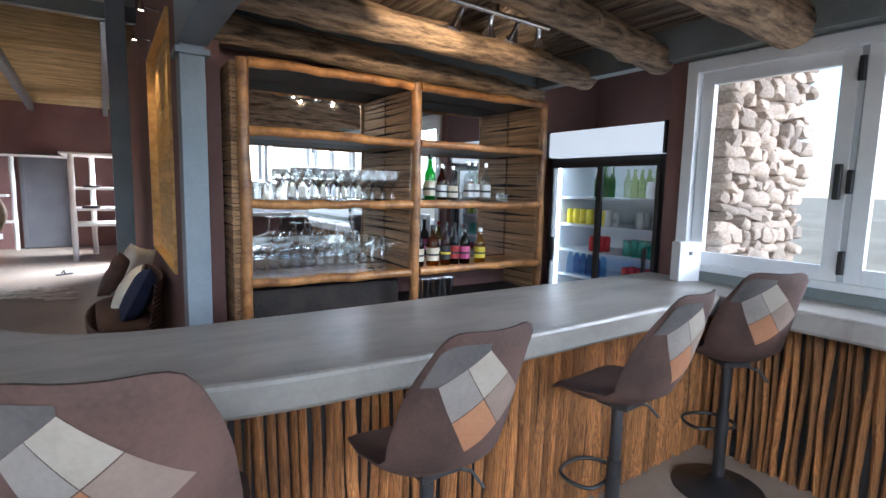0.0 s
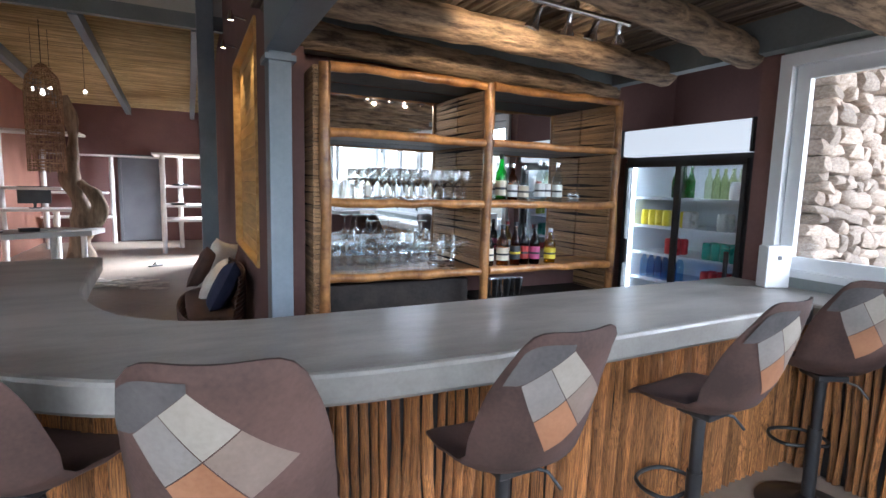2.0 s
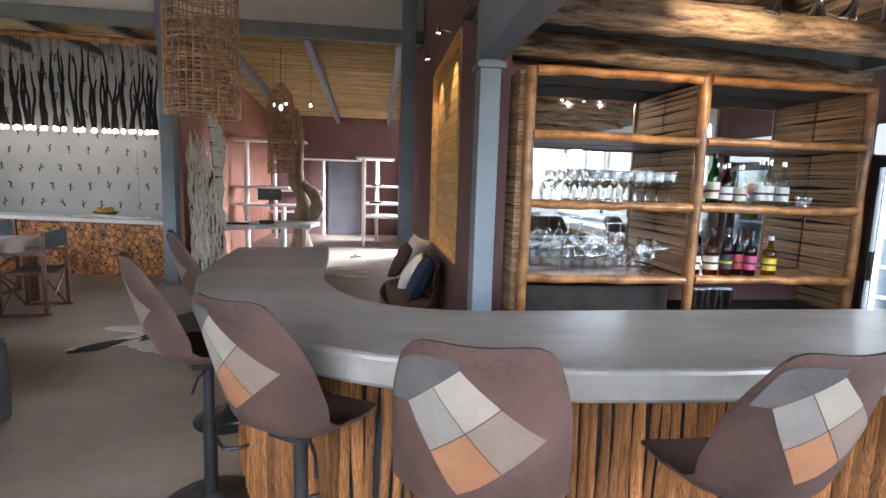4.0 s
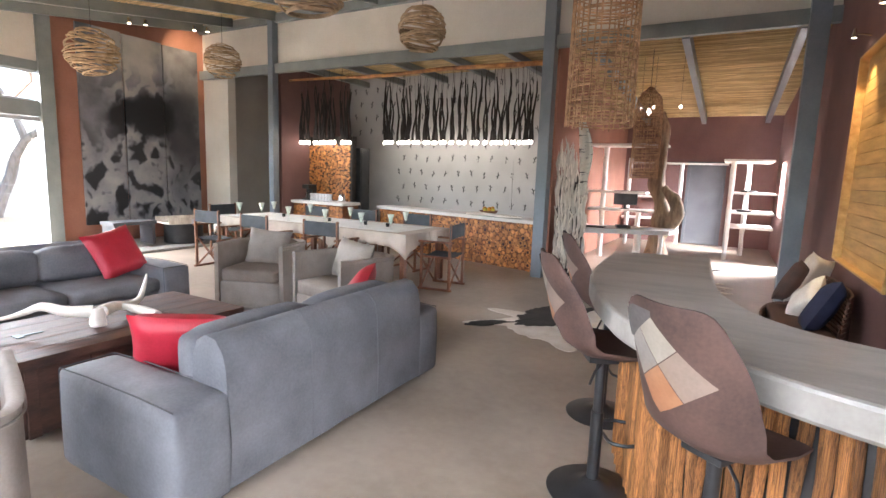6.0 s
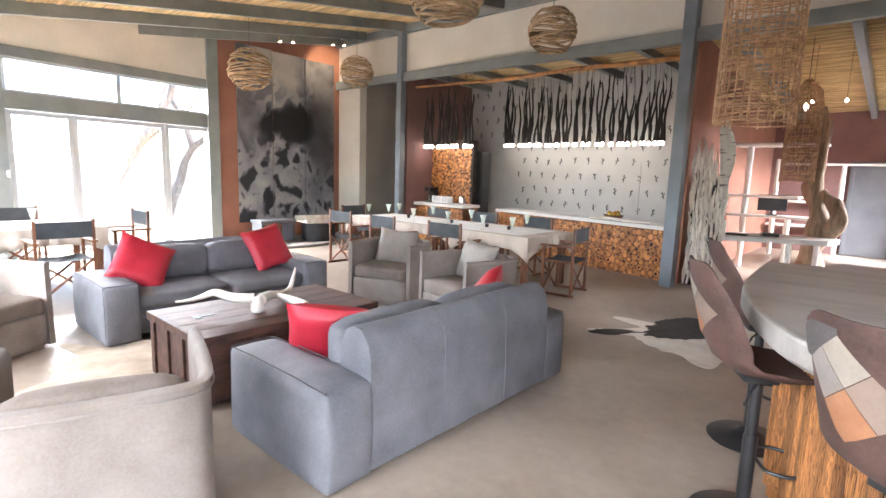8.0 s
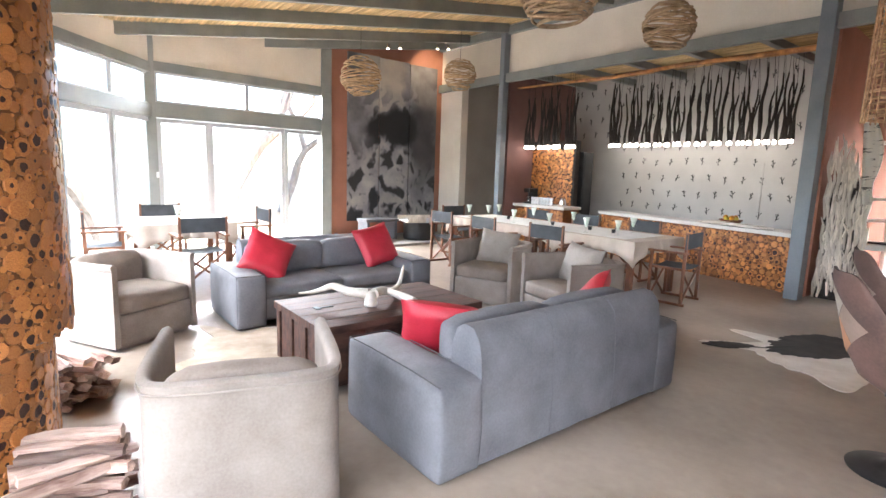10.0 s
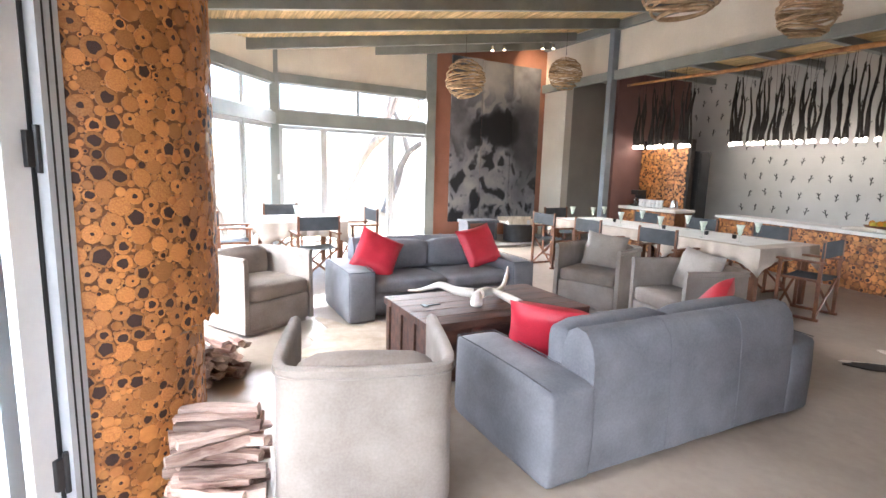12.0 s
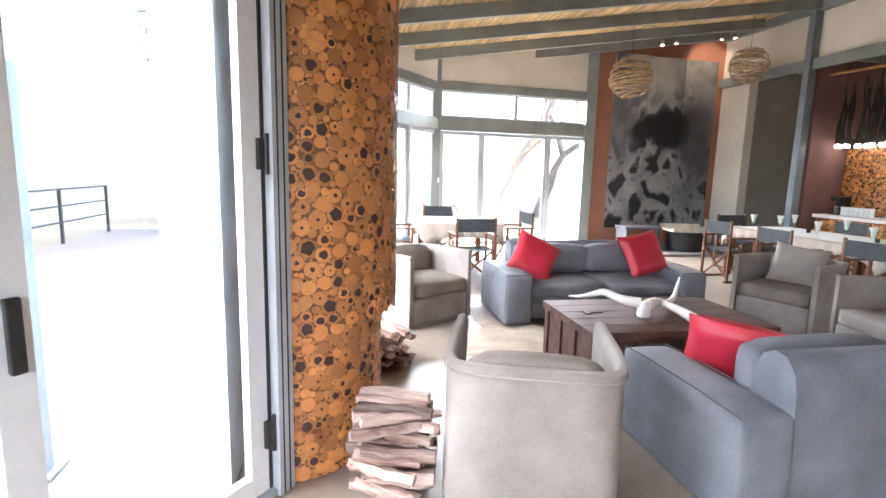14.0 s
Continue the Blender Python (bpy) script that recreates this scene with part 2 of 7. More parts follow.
BLACK = surface("black_powder_coat", (0.012, 0.012, 0.013), (0.03, 0.03, 0.032), 6, 0.4, 0.05, fine=60)
RUBBER = surface("black_rubber", (0.01, 0.01, 0.01), (0.025, 0.025, 0.025), 6, 0.6, 0.05)
CHROME = surface("polished_steel", (0.62, 0.62, 0.63), (0.75, 0.75, 0.76), 6, 0.16, 0.0, metal=1.0, rough_vary=0.06)
GLASS = clear("window_glass", (0.97, 0.985, 0.985), 0.02)
GLASSWARE = clear("glassware", (0.985, 0.99, 0.99), 0.14, 2.1, 0.85)
REFRACT = bpy.data.materials.new("glassware_back_row")
REFRACT.use_nodes = True
rp = REFRACT.node_tree.nodes["Principled BSDF"]
for key, value in (("Transmission Weight", 1.0), ("Roughness", 0.02), ("IOR", 1.3), ("Coat Weight", 1.0), ("Coat Roughness", 0.03)):
    rp.inputs[key].default_value = value
SUEDE = surface("brown_faux_suede", (0.046, 0.024, 0.0185), (0.105, 0.056, 0.044), 5, 0.72, 0.12, fine=90, vary=0.12)
SUEDE_GREY = surface("grey_faux_suede", (0.055, 0.05, 0.049), (0.115, 0.103, 0.1), 5, 0.72, 0.12, fine=90)
P_LIGHT = surface("patch_light_grey", (0.19, 0.168, 0.152), (0.27, 0.24, 0.218), 6, 0.7, 0.1, fine=90)
P_BEIGE = surface("patch_beige", (0.25, 0.215, 0.178), (0.34, 0.295, 0.245), 6, 0.7, 0.1, fine=90)
P_TAN = surface("patch_tan", (0.26, 0.112, 0.052), (0.35, 0.165, 0.082), 6, 0.7, 0.1, fine=90)
P_MID = surface("patch_taupe", (0.16, 0.115, 0.09), (0.235, 0.172, 0.137), 6, 0.7, 0.1, fine=90)
SOFA = surface("blue_grey_suede", (0.115, 0.118, 0.13), (0.21, 0.213, 0.232), 3.2, 0.78, 0.3, fine=70, rough_vary=0.05)
SOFA_SEAM = surface("dark_blue_grey_stitching", (0.06, 0.06, 0.066), (0.1, 0.1, 0.11), 6, 0.8, 0.1)
TUB = surface("taupe_suede", (0.23, 0.195, 0.17), (0.36, 0.315, 0.28), 3.5, 0.8, 0.15, fine=80, rough_vary=0.05)
# browner cushion suede; its darker tone also carries shade inside the tub
TUB_SEAT = surface("brown_taupe_suede", (0.17, 0.135, 0.11), (0.28, 0.235, 0.2), 3.5, 0.8, 0.2, fine=80, rough_vary=0.05)
RED = surface("red_satin_cushion", (0.4, 0.016, 0.032), (0.56, 0.032, 0.058), 4, 0.42, 0.12, fine=70)
CHEST = surface("dark_chest_wood", (0.035, 0.017, 0.012), (0.13, 0.062, 0.043), 4, 0.62, 0.35, (5, 0.8, 3), fine=40)
BONE = surface("bleached_horn", (0.66, 0.6, 0.52), (0.86, 0.82, 0.75), 6, 0.5, 0.2, fine=50)
CANVAS = surface("charcoal_canvas", (0.035, 0.04, 0.045), (0.07, 0.078, 0.085), 6, 0.85, 0.2, fine=120)
CHAIRWOOD = surface("red_brown_chair_wood", (0.12, 0.045, 0.022), (0.26, 0.11, 0.055), 5, 0.5, 0.2, (4, 4, 1), fine=40)
CLOTH = surface("beige_tablecloth", (0.44, 0.375, 0.31), (0.58, 0.5, 0.425), 4, 0.85, 0.2, fine=100)
RUNNER = surface("white_table_runner", (0.7, 0.69, 0.66), (0.82, 0.81, 0.78), 4, 0.85, 0.15, fine=100)
SLICE = surface("log_slice_wood", (0.38, 0.13, 0.034), (0.62, 0.28, 0.085), 9, 0.42, 0.1, fine=34, vary=0.34, coat=0.3)
SLICE_REST = surface("log_slice_wood_joined", (0.38, 0.13, 0.034), (0.62, 0.28, 0.085), 9, 0.42, 0.1, fine=34, island=0.34, coat=0.3)
HEART = surface("log_heartwood", (0.022, 0.009, 0.01), (0.065, 0.022, 0.018), 20, 0.5, 0.3, fine=80)
GROUT = surface("resin_between_slices", (0.11, 0.038, 0.012), (0.22, 0.085, 0.026), 14, 0.45, 0.4, fine=60)
PANELWOOD = surface("pine_board", (0.5, 0.27, 0.075), (0.74, 0.47, 0.17), 3, 0.5, 0.15, (5, 0.7, 6), fine=30, vary=0.14)
FIREWOOD = surface("split_firewood", (0.16, 0.075, 0.055), (0.56, 0.43, 0.36), 4, 0.85, 0.9, (0.5, 3.5, 3.5), fine=30, vary=0.5, spread=(0.3, 0.66))
BARK = surface("driftwood", (0.5, 0.43, 0.35), (0.84, 0.78, 0.69), 4, 0.8, 0.8, (3, 3, 0.5), fine=30, vary=0.2)
TRUNK = surface("brown_tree_trunk", (0.16, 0.105, 0.066), (0.43, 0.3, 0.2), 4, 0.8, 0.9, (4, 4, 0.7), fine=30)
WICKER = surface("wicker_cane", (0.24, 0.125, 0.06), (0.55, 0.35, 0.2), 20, 0.6, 0.2, fine=60, island=0.35)
TWIG = surface("bleached_twig", (0.3, 0.2, 0.11), (0.55, 0.41, 0.26), 14, 0.7, 0.3, fine=60, island=0.3)
WHITEWOOD = surface("white_painted_wood", (0.66, 0.63, 0.6), (0.8, 0.78, 0.75), 4, 0.55, 0.15, fine=40)
DOORGREY = surface("grey_door", (0.09, 0.09, 0.1), (0.13, 0.13, 0.14), 2, 0.5, 0.05)
DARKWOOD = surface("burnt_branch", (0.012, 0.009, 0.008), (0.04, 0.03, 0.025), 10, 0.8, 0.5, fine=50)
PAPER = surface("pale_wallpaper", (0.5, 0.49, 0.48), (0.59, 0.575, 0.56), 2, 0.85, 0.05, fine=60)
INK = surface("wallpaper_ink", (0.03, 0.03, 0.03), (0.06, 0.06, 0.06), 10, 0.8, 0)
BULB = glow("lit_bulb", (1.0, 0.9, 0.76), 2.6)
SPOT = glow("lit_spot_lens", (1.0, 0.82, 0.58), 8)
STONE = surface("pale_field_stone", (0.2, 0.137, 0.1), (0.4, 0.32, 0.262), 5, 0.85, 0.35, fine=22, vary=0.35)
MORTAR = surface("dark_mortar", (0.26, 0.21, 0.18), (0.36, 0.3, 0.25), 10, 0.9, 0.5)
EARTH = surface("dry_grass_ground", (0.26, 0.2, 0.12), (0.4, 0.325, 0.215), 0.35, 0.95, 0.0, fine=9)
DECK = surface("terrace_boards", (0.17, 0.13, 0.1), (0.29, 0.23, 0.18), 3, 0.7, 0.3, (1, 6, 6), fine=30)
LEAF = surface("thorn_tree_leaf", (0.1, 0.12, 0.05), (0.2, 0.22, 0.1), 5, 0.7, 0.1)
TREEBARK = surface("thorn_tree_bark", (0.13, 0.115, 0.1), (0.27, 0.245, 0.22), 6, 0.9, 0.8, (3, 3, 0.6))
HIDE_W = surface("white_cowhide", (0.62, 0.57, 0.5), (0.78, 0.74, 0.68), 6, 0.9, 0.3, fine=120)
HIDE_B = surface("black_cowhide", (0.015, 0.013, 0.012), (0.05, 0.045, 0.04), 6, 0.8, 0.3, fine=120)
HIDE_T = surface("tan_hide", (0.4, 0.32, 0.23), (0.6, 0.52, 0.42), 5, 0.9, 0.3, fine=120)
FRIDGE_IN = surface("fridge_white_plastic", (0.6, 0.64, 0.69), (0.68, 0.72, 0.77), 3, 0.4, 0.0)
SIGN = glow("lit_header_panel", (0.7, 0.73, 0.76), 0.26)
TUBE = glow("fridge_light_tube", (0.9, 0.95, 1.0), 4.5)
NAVY = surface("navy_cushion", (0.012, 0.015, 0.04), (0.03, 0.035, 0.075), 6, 0.85, 0.2, fine=100)
MIRROR = surface("mirror_silver", (0.82, 0.83, 0.83), (0.85, 0.86, 0.86), 1, 0.02, 0.0, metal=1.0, rough_vary=0.005)


def hued(name, color, rough=0.35, metal=0.0):
    return surface(name, tuple(c * 0.8 for c in color), color, 9, rough, 0.02, metal=metal)


def bottle_glass(name, color):
    return clear(name, color, 0.05, 1.6)


# ---- structure ----
def roof_z(y):
    return 4.66 - 0.152 * (7.66 - y)


def structure(name, b, material, label="", category="wall", smooth=False):
    return single(name, b, material, label, category, "", "structure", smooth)


W0, W1, W2, W3 = (-11.1, 4.55), (-10.75, 1.2), (-8.2, -0.75), (-4.35, -0.95)
W4, W5, W6 = (-3.05, -0.82), (-1.05, -2.4), (3.1, -2.4)
outline = [W0, W1, W2, W3, W4, W5, W6, (3.1, 2.05), (4.0, 2.05), (4.0, 3.5), (0.5, 3.5), (0.5, 14.6), (-3.1, 14.6), (-3.1, 10.0), (-8.9, 10.0), (-8.9, 9.0), (-11.1, 9.0)]
structure("floor", Build().prism(outline[::1], -0.12, 0.0), CONCRETE, "polished brown-grey concrete floor with cloudy stains", "floor")
structure("ground", Build().box(-4000, 4000, -4000, 4000, -0.5, -0.14), EARTH, "pale dry grass plain reaching the horizon", "ground")
terrace = thing("terrace", "weathered board terrace outside the glass doors", "terrace", kind="structure")
part("deck", Build().box(-14.5, 5.2, -6.2, 1.0, -0.138, -0.125), DECK, terrace)

# end wall with the large pictures
structure("wall_west", Build().box(-11.35, -11.1, 4.55, 7.9, 0, 5.0), TERRA, "terracotta plaster wall behind a large picture")
# long wall over the buffet opening and the passage
upper = Build().box(-11.1, 0.5, 7.66, 7.86, 3.62, 4.9)
upper.box(-11.1, -10.3, 7.66, 7.86, 0, 3.62)
structure("wall_north", upper, WHITE, "cream plaster wall above the buffet opening")
structure("wall_recess", Build().box(-10.3, -8.9, 8.9, 9.1, 0, 3.8).box(-10.5, -10.3, 7.86, 9.1, 0, 3.8), TAUPE, "taupe plaster wall of a side recess")
# buffet recess
structure("wall_buffet_side", Build().box(-8.9, -8.75, 7.72, 10.1, 0, 4.0), MAROON, "dark maroon plaster side wall of the buffet")
structure("wall_buffet_back", Build().box(-8.75, -3.1, 9.9, 10.1, 0, 4.0), PAPER, "pale patterned wallpaper on the buffet wall")
structure("wall_buffet_right", Build().box(-3.1, -2.98, 7.86, 10.1, 0, 4.2), TERRA, "plaster wall between the buffet and the passage")
structure("ceiling_recess", Build().box(-10.6, -8.75, 7.86, 9.2, 3.7, 3.8), WHITE, "plain ceiling of the side recess", "ceiling")
# passage
structure("wall_passage_left", Build().box(-3.3, -3.05, 10.1, 14.6, 0, 4.4), TERRA, "terracotta plaster wall of the passage")
structure("wall_passage_end", Build().box(-3.3, 0.7, 14.5, 14.7, 0, 4.4), MAROON, "maroon plaster wall closing the passage")
pr = Build().box(0.42, 0.56, 7.5, 10.6, 0, 4.4).box(0.42, 0.56, 11.5, 12.3, 0, 4.4).box(0.42, 0.56, 13.3, 14.6, 0, 4.4)
pr.box(0.42, 0.56, 10.6, 11.5, 2.05, 4.4).box(0.42, 0.56, 12.3, 13.3, 2.05, 4.4).box(0.42, 0.56, 12.3, 13.3, 0, 0.9)
structure("wall_passage_right", pr, MAROON, "maroon plaster wall with openings to the daylight")
# wall with the boarded panel
pw = Build().box(0.42, 0.56, 3.1, 4.1, 0, 4.8).box(0.42, 0.56, 6.0, 7.5, 0, 4.8).box(0.42, 0.56, 4.1, 6.0, 0, 0.87).box(0.42, 0.56, 4.1, 6.0, 2.72, 4.8)
pw.box(0.5, 0.56, 4.1, 6.0, 0.87, 2.72)
structure("wall_panel", pw, MAROON, "maroon plaster wall with a recessed boarded niche")
# bar walls
structure("wall_bar_back", Build().box(0.47, 4.2, 3.42, 3.6, 0, 2.7), MAROON, "dark maroon plaster wall behind the bar shelves")
structure("wall_bar_corner", Build().box(3.1, 4.2, 1.92, 2.045, 0, 2.7).box(4.0, 4.2, 2.12, 3.42, 0, 2.7), MAROON, "maroon plaster wall round the drinks fridge")
structure("wall_bar_window", Build().box(3.1, 3.3, -2.6, 1.92, 0, 1.06).box(3.1, 3.3, -2.6, 1.92, 2.34, 2.75), STEEL_GREEN, "grey wall above and below the folding windows")
# white wall above the bar beam, up to the roof
gable = Build()
gable.add([(x, y, z) for x in (0.36, 0.46) for y, z in ((-2.4, 2.56), (3.1, 2.56), (3.1, roof_z(3.1) + 0.1), (-2.4, roof_z(-2.4) + 0.1))], [(3, 2, 1, 0), (4, 5, 6, 7), (0, 1, 5, 4), (1, 2, 6, 5), (2, 3, 7, 6), (3, 0, 4, 7)])
structure("wall_over_bar", gable, WHITE, "cream plaster wall over the bar beam")

# steel frame
def column(name, x, y, z1, w=0.16, d=0.16, material=STEEL):
    b = Build().box(x - w / 2, x + w / 2, y - d / 2, y + d / 2, 0.0, z1, bevel=0.008)
    return structure(name, b, material, "blue-grey painted steel column", "column")


column("column_1", -3.04, 7.58, 4.62, 0.17, 0.2)
column("column_2", -8.82, 7.58, 4.62, 0.13, 0.16)
column("column_3", 0.2, 7.5, 4.62, 0.2, 0.2)
c4 = Build().box(0.34, 0.46, 2.93, 3.08, 0, 2.56, bevel=0.006)
c4.box(0.32, 0.48, 2.9, 3.1, 2.17, 2.2)
structure("column_4", c4, STEEL, "blue-grey painted steel column with a cap plate", "column")
bb = Build().box(0.33, 0.47, -2.4, 2.93, 2.22, 2.56)
structure("beam_bar", bb, STEEL, "blue-grey steel beam over the end of the bar", "beam")
structure("beam_bar_back", Build().box(0.47, 3.1, 3.2, 3.42, 2.34, 2.56).box(3.0, 3.1, -2.4, 3.2, 2.36, 2.6), STEEL_GREEN, "grey timber wall plate round the bar ceiling", "beam")
structure("beam_north", Build().box(-11.1, 0.42, 7.56, 7.66, 3.45, 3.63), STEEL_GREEN, "grey-green steel beam across the buffet opening", "beam")
structure("beam_north_top", Build().box(-11.1, 0.42, 7.56, 7.66, 4.42, 4.58), STEEL_GREEN, "grey-green steel beam under the roof", "beam")

# main roof: rafters and reeds
for i, x in enumerate((-10.95, -10.0, -8.75, -7.5, -6.25, -5.0, -3.75, -2.5, -1.25, 0.0)):
    r = Build()
    y0, y1 = -2.45, 7.56
    r.add([(x + dx, y, roof_z(y) + dz) for y in (y0, y1) for dx, dz in ((-0.04, -0.2), (0.04, -0.2), (0.04, 0), (-0.04, 0))], [(0, 1, 2, 3), (7, 6, 5, 4), (0, 4, 5, 1), (1, 5, 6, 2), (2, 6, 7, 3), (3, 7, 4, 0)])
    structure("rafter", r, STEEL_GREEN, "grey-green painted roof rafter", "rafter")


def reeds(name, x0, x1, y0, y1, zf, step, radius, label, along="x"):
    b = Build()
    q = random.Random(3)
    span = (y0, y1) if along == "x" else (x0, x1)
    n = int((span[1] - span[0]) / step)
    for i in range(n):
        s = span[0] + (i + 0.5) * step + q.uniform(-0.2, 0.2) * step
        rr = radius * q.uniform(0.75, 1.2)
        ends = (x0, x1) if along == "x" else (y0, y1)
        cut = [ends[0]]
        while cut[-1] < ends[1] - 2.2:
            cut.append(cut[-1] + q.uniform(1.3, 2.6))
        cut.append(ends[1])
        for a, e in zip(cut, cut[1:]):
            m = (a + e) / 2
            w = q.uniform(-0.006, 0.006)
            pts = [(t, s + (w if t == m else 0), zf(t, s) - rr) for t in (a, m, e)] if along == "x" else [(s + (w if t == m else 0), t, zf(s, t) - rr) for t in (a, m, e)]
            b.tube(pts, [rr, rr, rr * 0.9], 5)
    sheet = [(x, y, zf(x, y) + dz) for dz in (-0.002, 0.06) for x, y in ((x0, y0), (x1, y0), (x1, y1), (x0, y1))]
    b.add(sheet, [(3, 2, 1, 0), (4, 5, 6, 7), (0, 1, 5, 4), (1, 2, 6, 5), (2, 3, 7, 6), (3, 0, 4, 7)])
    return structure(name, b, REED, label, "ceiling")


reeds("ceiling_main", -11.3, 0.4, -2.45, 7.66, lambda x, y: roof_z(y), 0.03, 0.013, "sloping ceiling of golden reeds on grey rafters")
reeds("ceiling_buffet", -8.9, -3.1, 7.86, 10.0, lambda x, y: 3.62 + 0.05 * (y - 7.86), 0.03, 0.012, "reed ceiling of the buffet recess")
reeds("ceiling_passage", -3.1, 0.6, 7.86, 14.6, lambda x, y: 3.68 - 0.07 * (y - 7.86), 0.035, 0.014, "sloping reed ceiling of the passage")
for x in (-8.2, -7.2, -6.1, -5.0, -3.9):
    structure("joist", Build().box(x - 0.05, x + 0.05, 7.86, 9.9, 3.5, 3.62), STEEL_GREEN, "grey painted ceiling joist over the buffet", "joist")
for x in (-2.55, -1.25, 0.1):
    jb = Build()
    jb.add([(x + dx, y, 3.68 - 0.07 * (y - 7.86) + dz) for y in (7.86, 14.5) for dx, dz in ((-0.05, -0.2), (0.05, -0.2), (0.05, -0.03), (-0.05, -0.03))], [(0, 1, 2, 3), (7, 6, 5, 4), (0, 4, 5, 1), (1, 5, 6, 2), (2, 6, 7, 3), (3, 7, 4, 0)])
    structure("joist", jb, STEEL, "grey painted ceiling joist in the passage", "joist")
single("ceiling_pole", Build().tube([(-8.74, 7.95, 3.37), (-7.6, 7.95, 3.35), (-6.3, 7.95, 3.32), (-5.0, 7.95, 3.36), (-4.1, 7.95, 3.34), (-3.11, 7.95, 3.33)], [0.022, 0.028, 0.034, 0.036, 0.04, 0.042], 10), POST, "red-brown round wooden pole under the buffet ceiling", "pole", smooth=True)

# bar ceiling of laths over large logs
lath = Build()
q = random.Random(5)
x = 0.4
while x < 3.2:
    r = q.uniform(0.018, 0.036)
    ys = [-2.4 + 5.85 * k / 6 for k in range(7)]
    lath.tube([(x + q.uniform(-0.012, 0.012), y, 2.575 + q.uniform(-0.016, 0.016)) for y in ys], [r * q.uniform(0.8, 1.2) for _ in ys], 6)
    x += r * 2.0
lath.box(0.33, 4.2, -2.6, 3.6, 2.62, 2.76)
structure("ceiling_bar", lath, LATH, "low ceiling of close-laid weathered branches", "ceiling", True)


def log_beam(x0, y0, z0, x1, y1, z1, r0, r1, sag, seed):
    q = random.Random(seed)
    n = 40
    pts, rad = [], []
    for i in range(n + 1):
        t = i / n
        wob = math.sin(t * 5 + seed) * sag + q.uniform(-0.004, 0.004)
        pts.append((x0 + (x1 - x0) * t, y0 + (y1 - y0) * t + wob, z0 + (z1 - z0) * t + math.sin(t * 4.2 + seed * 2) * sag * 0.5))
        rad.append((r0 + (r1 - r0) * t) * q.uniform(0.975, 1.025) * (0.86 if i in (0, n) else 1))
    b = Build().tube(pts, rad, 24)
    b.v = [tuple(Vector(p) + noise.noise_vector(Vector(p) * 7) * 0.014 + noise.noise_vector(Vector((p[0] * 6, p[1] * 28, p[2] * 28))) * 0.007) for p in b.v]
    return structure("log_beam", b, LOG, "thick crooked weathered log carrying the ceiling", "beam", True)


log_beam(0.45, 3.1, 2.38, 3.12, 3.3, 2.34, 0.085, 0.08, 0.02, 1)
log_beam(0.45, 2.5, 2.42, 3.1, 2.72, 2.36, 0.09, 0.085, 0.03, 2)
log_beam(0.45, 1.75, 2.45, 3.1, 2.08, 2.4, 0.09, 0.09, 0.03, 3)
log_beam(0.45, 1.2, 2.45, 3.1, 1.32, 2.42, 0.1, 0.115, 0.02, 4)
for k, y in enumerate((0.55, -0.15, -0.9, -1.65)):
    log_beam(0.45, y, 2.44, 3.1, y + 0.1, 2.42, 0.09, 0.1, 0.03, 5 + k)


# ---- windows ----
def wall_frame(a, b):
    """Pose whose x runs from a to b along the floor and whose y points to the left of that way."""
    d = Vector((b[0] - a[0], b[1] - a[1], 0))
    return Matrix.Translation((a[0], a[1], 0)) @ Matrix.Rotation(math.atan2(d.y, d.x), 4, "Z"), d.length


def pane(parent, x0, x1, z0, z1, y=0.0):
    o = part("pane", Build().box(x0, x1, y - 0.004, y + 0.004, z0, z1), GLASS, parent)
    o.visible_shadow = False
    return o


def leaf(parent, x0, x1, z0, z1, s=0.055, y=0.0, material=FRAME, d=0.022):
    """A framed sash with its pane."""
    f = Build().box(x0, x0 + s, y - d, y + d, z0, z1, bevel=0.004).box(x1 - s, x1, y - d, y + d, z0, z1, bevel=0.004)
    f.box(x0 + s, x1 - s, y - d, y + d, z0, z0 + s).box(x0 + s, x1 - s, y - d, y + d, z1 - s, z1)
    fr = part("window_frame", f, material, parent)
    pane(parent, x0 + s, x1 - s, z0 + s, z1 - s, y)
    return fr


def big_window(name, a, b, head, transom, top, label, mullions=(), topmull=()):
    """Sliding doors under a transom light, between steel posts; white wall above."""
    m, L = wall_frame(a, b)
    t = thing(name, label, "window", kind="structure", m=m)
    part("post", Build().box(-0.1, 0.06, -0.1, 0.1, 0, 4.4, bevel=0.006), STEEL_GREEN, t)
    part("beam", Build().box(0.06, L, -0.07, 0.07, head + 0.03, transom), STEEL_GREEN, t)
    part("beam", Build().box(0.06, L, -0.07, 0.07, top, top + 0.16), STEEL_GREEN, t)
    xs = [0.08] + list(mullions) + [L - 0.02]
    for i, (p, r) in enumerate(zip(xs, xs[1:])):
        leaf(t, p, r, 0.02, head + 0.02, 0.07, 0.02 * (i % 2), FRAME_GREY)
    ts = [0.08] + list(topmull) + [L - 0.02]
    for p, r in zip(ts, ts[1:]):
        leaf(t, p, r, transom, top, 0.035, 0.0, FRAME_GREY)
    w = Build().box(0.06, L, -0.05, 0.05, top + 0.16, 4.45)
    part("upper_wall", w, WHITE, t, "cream plaster above the window")
    return t


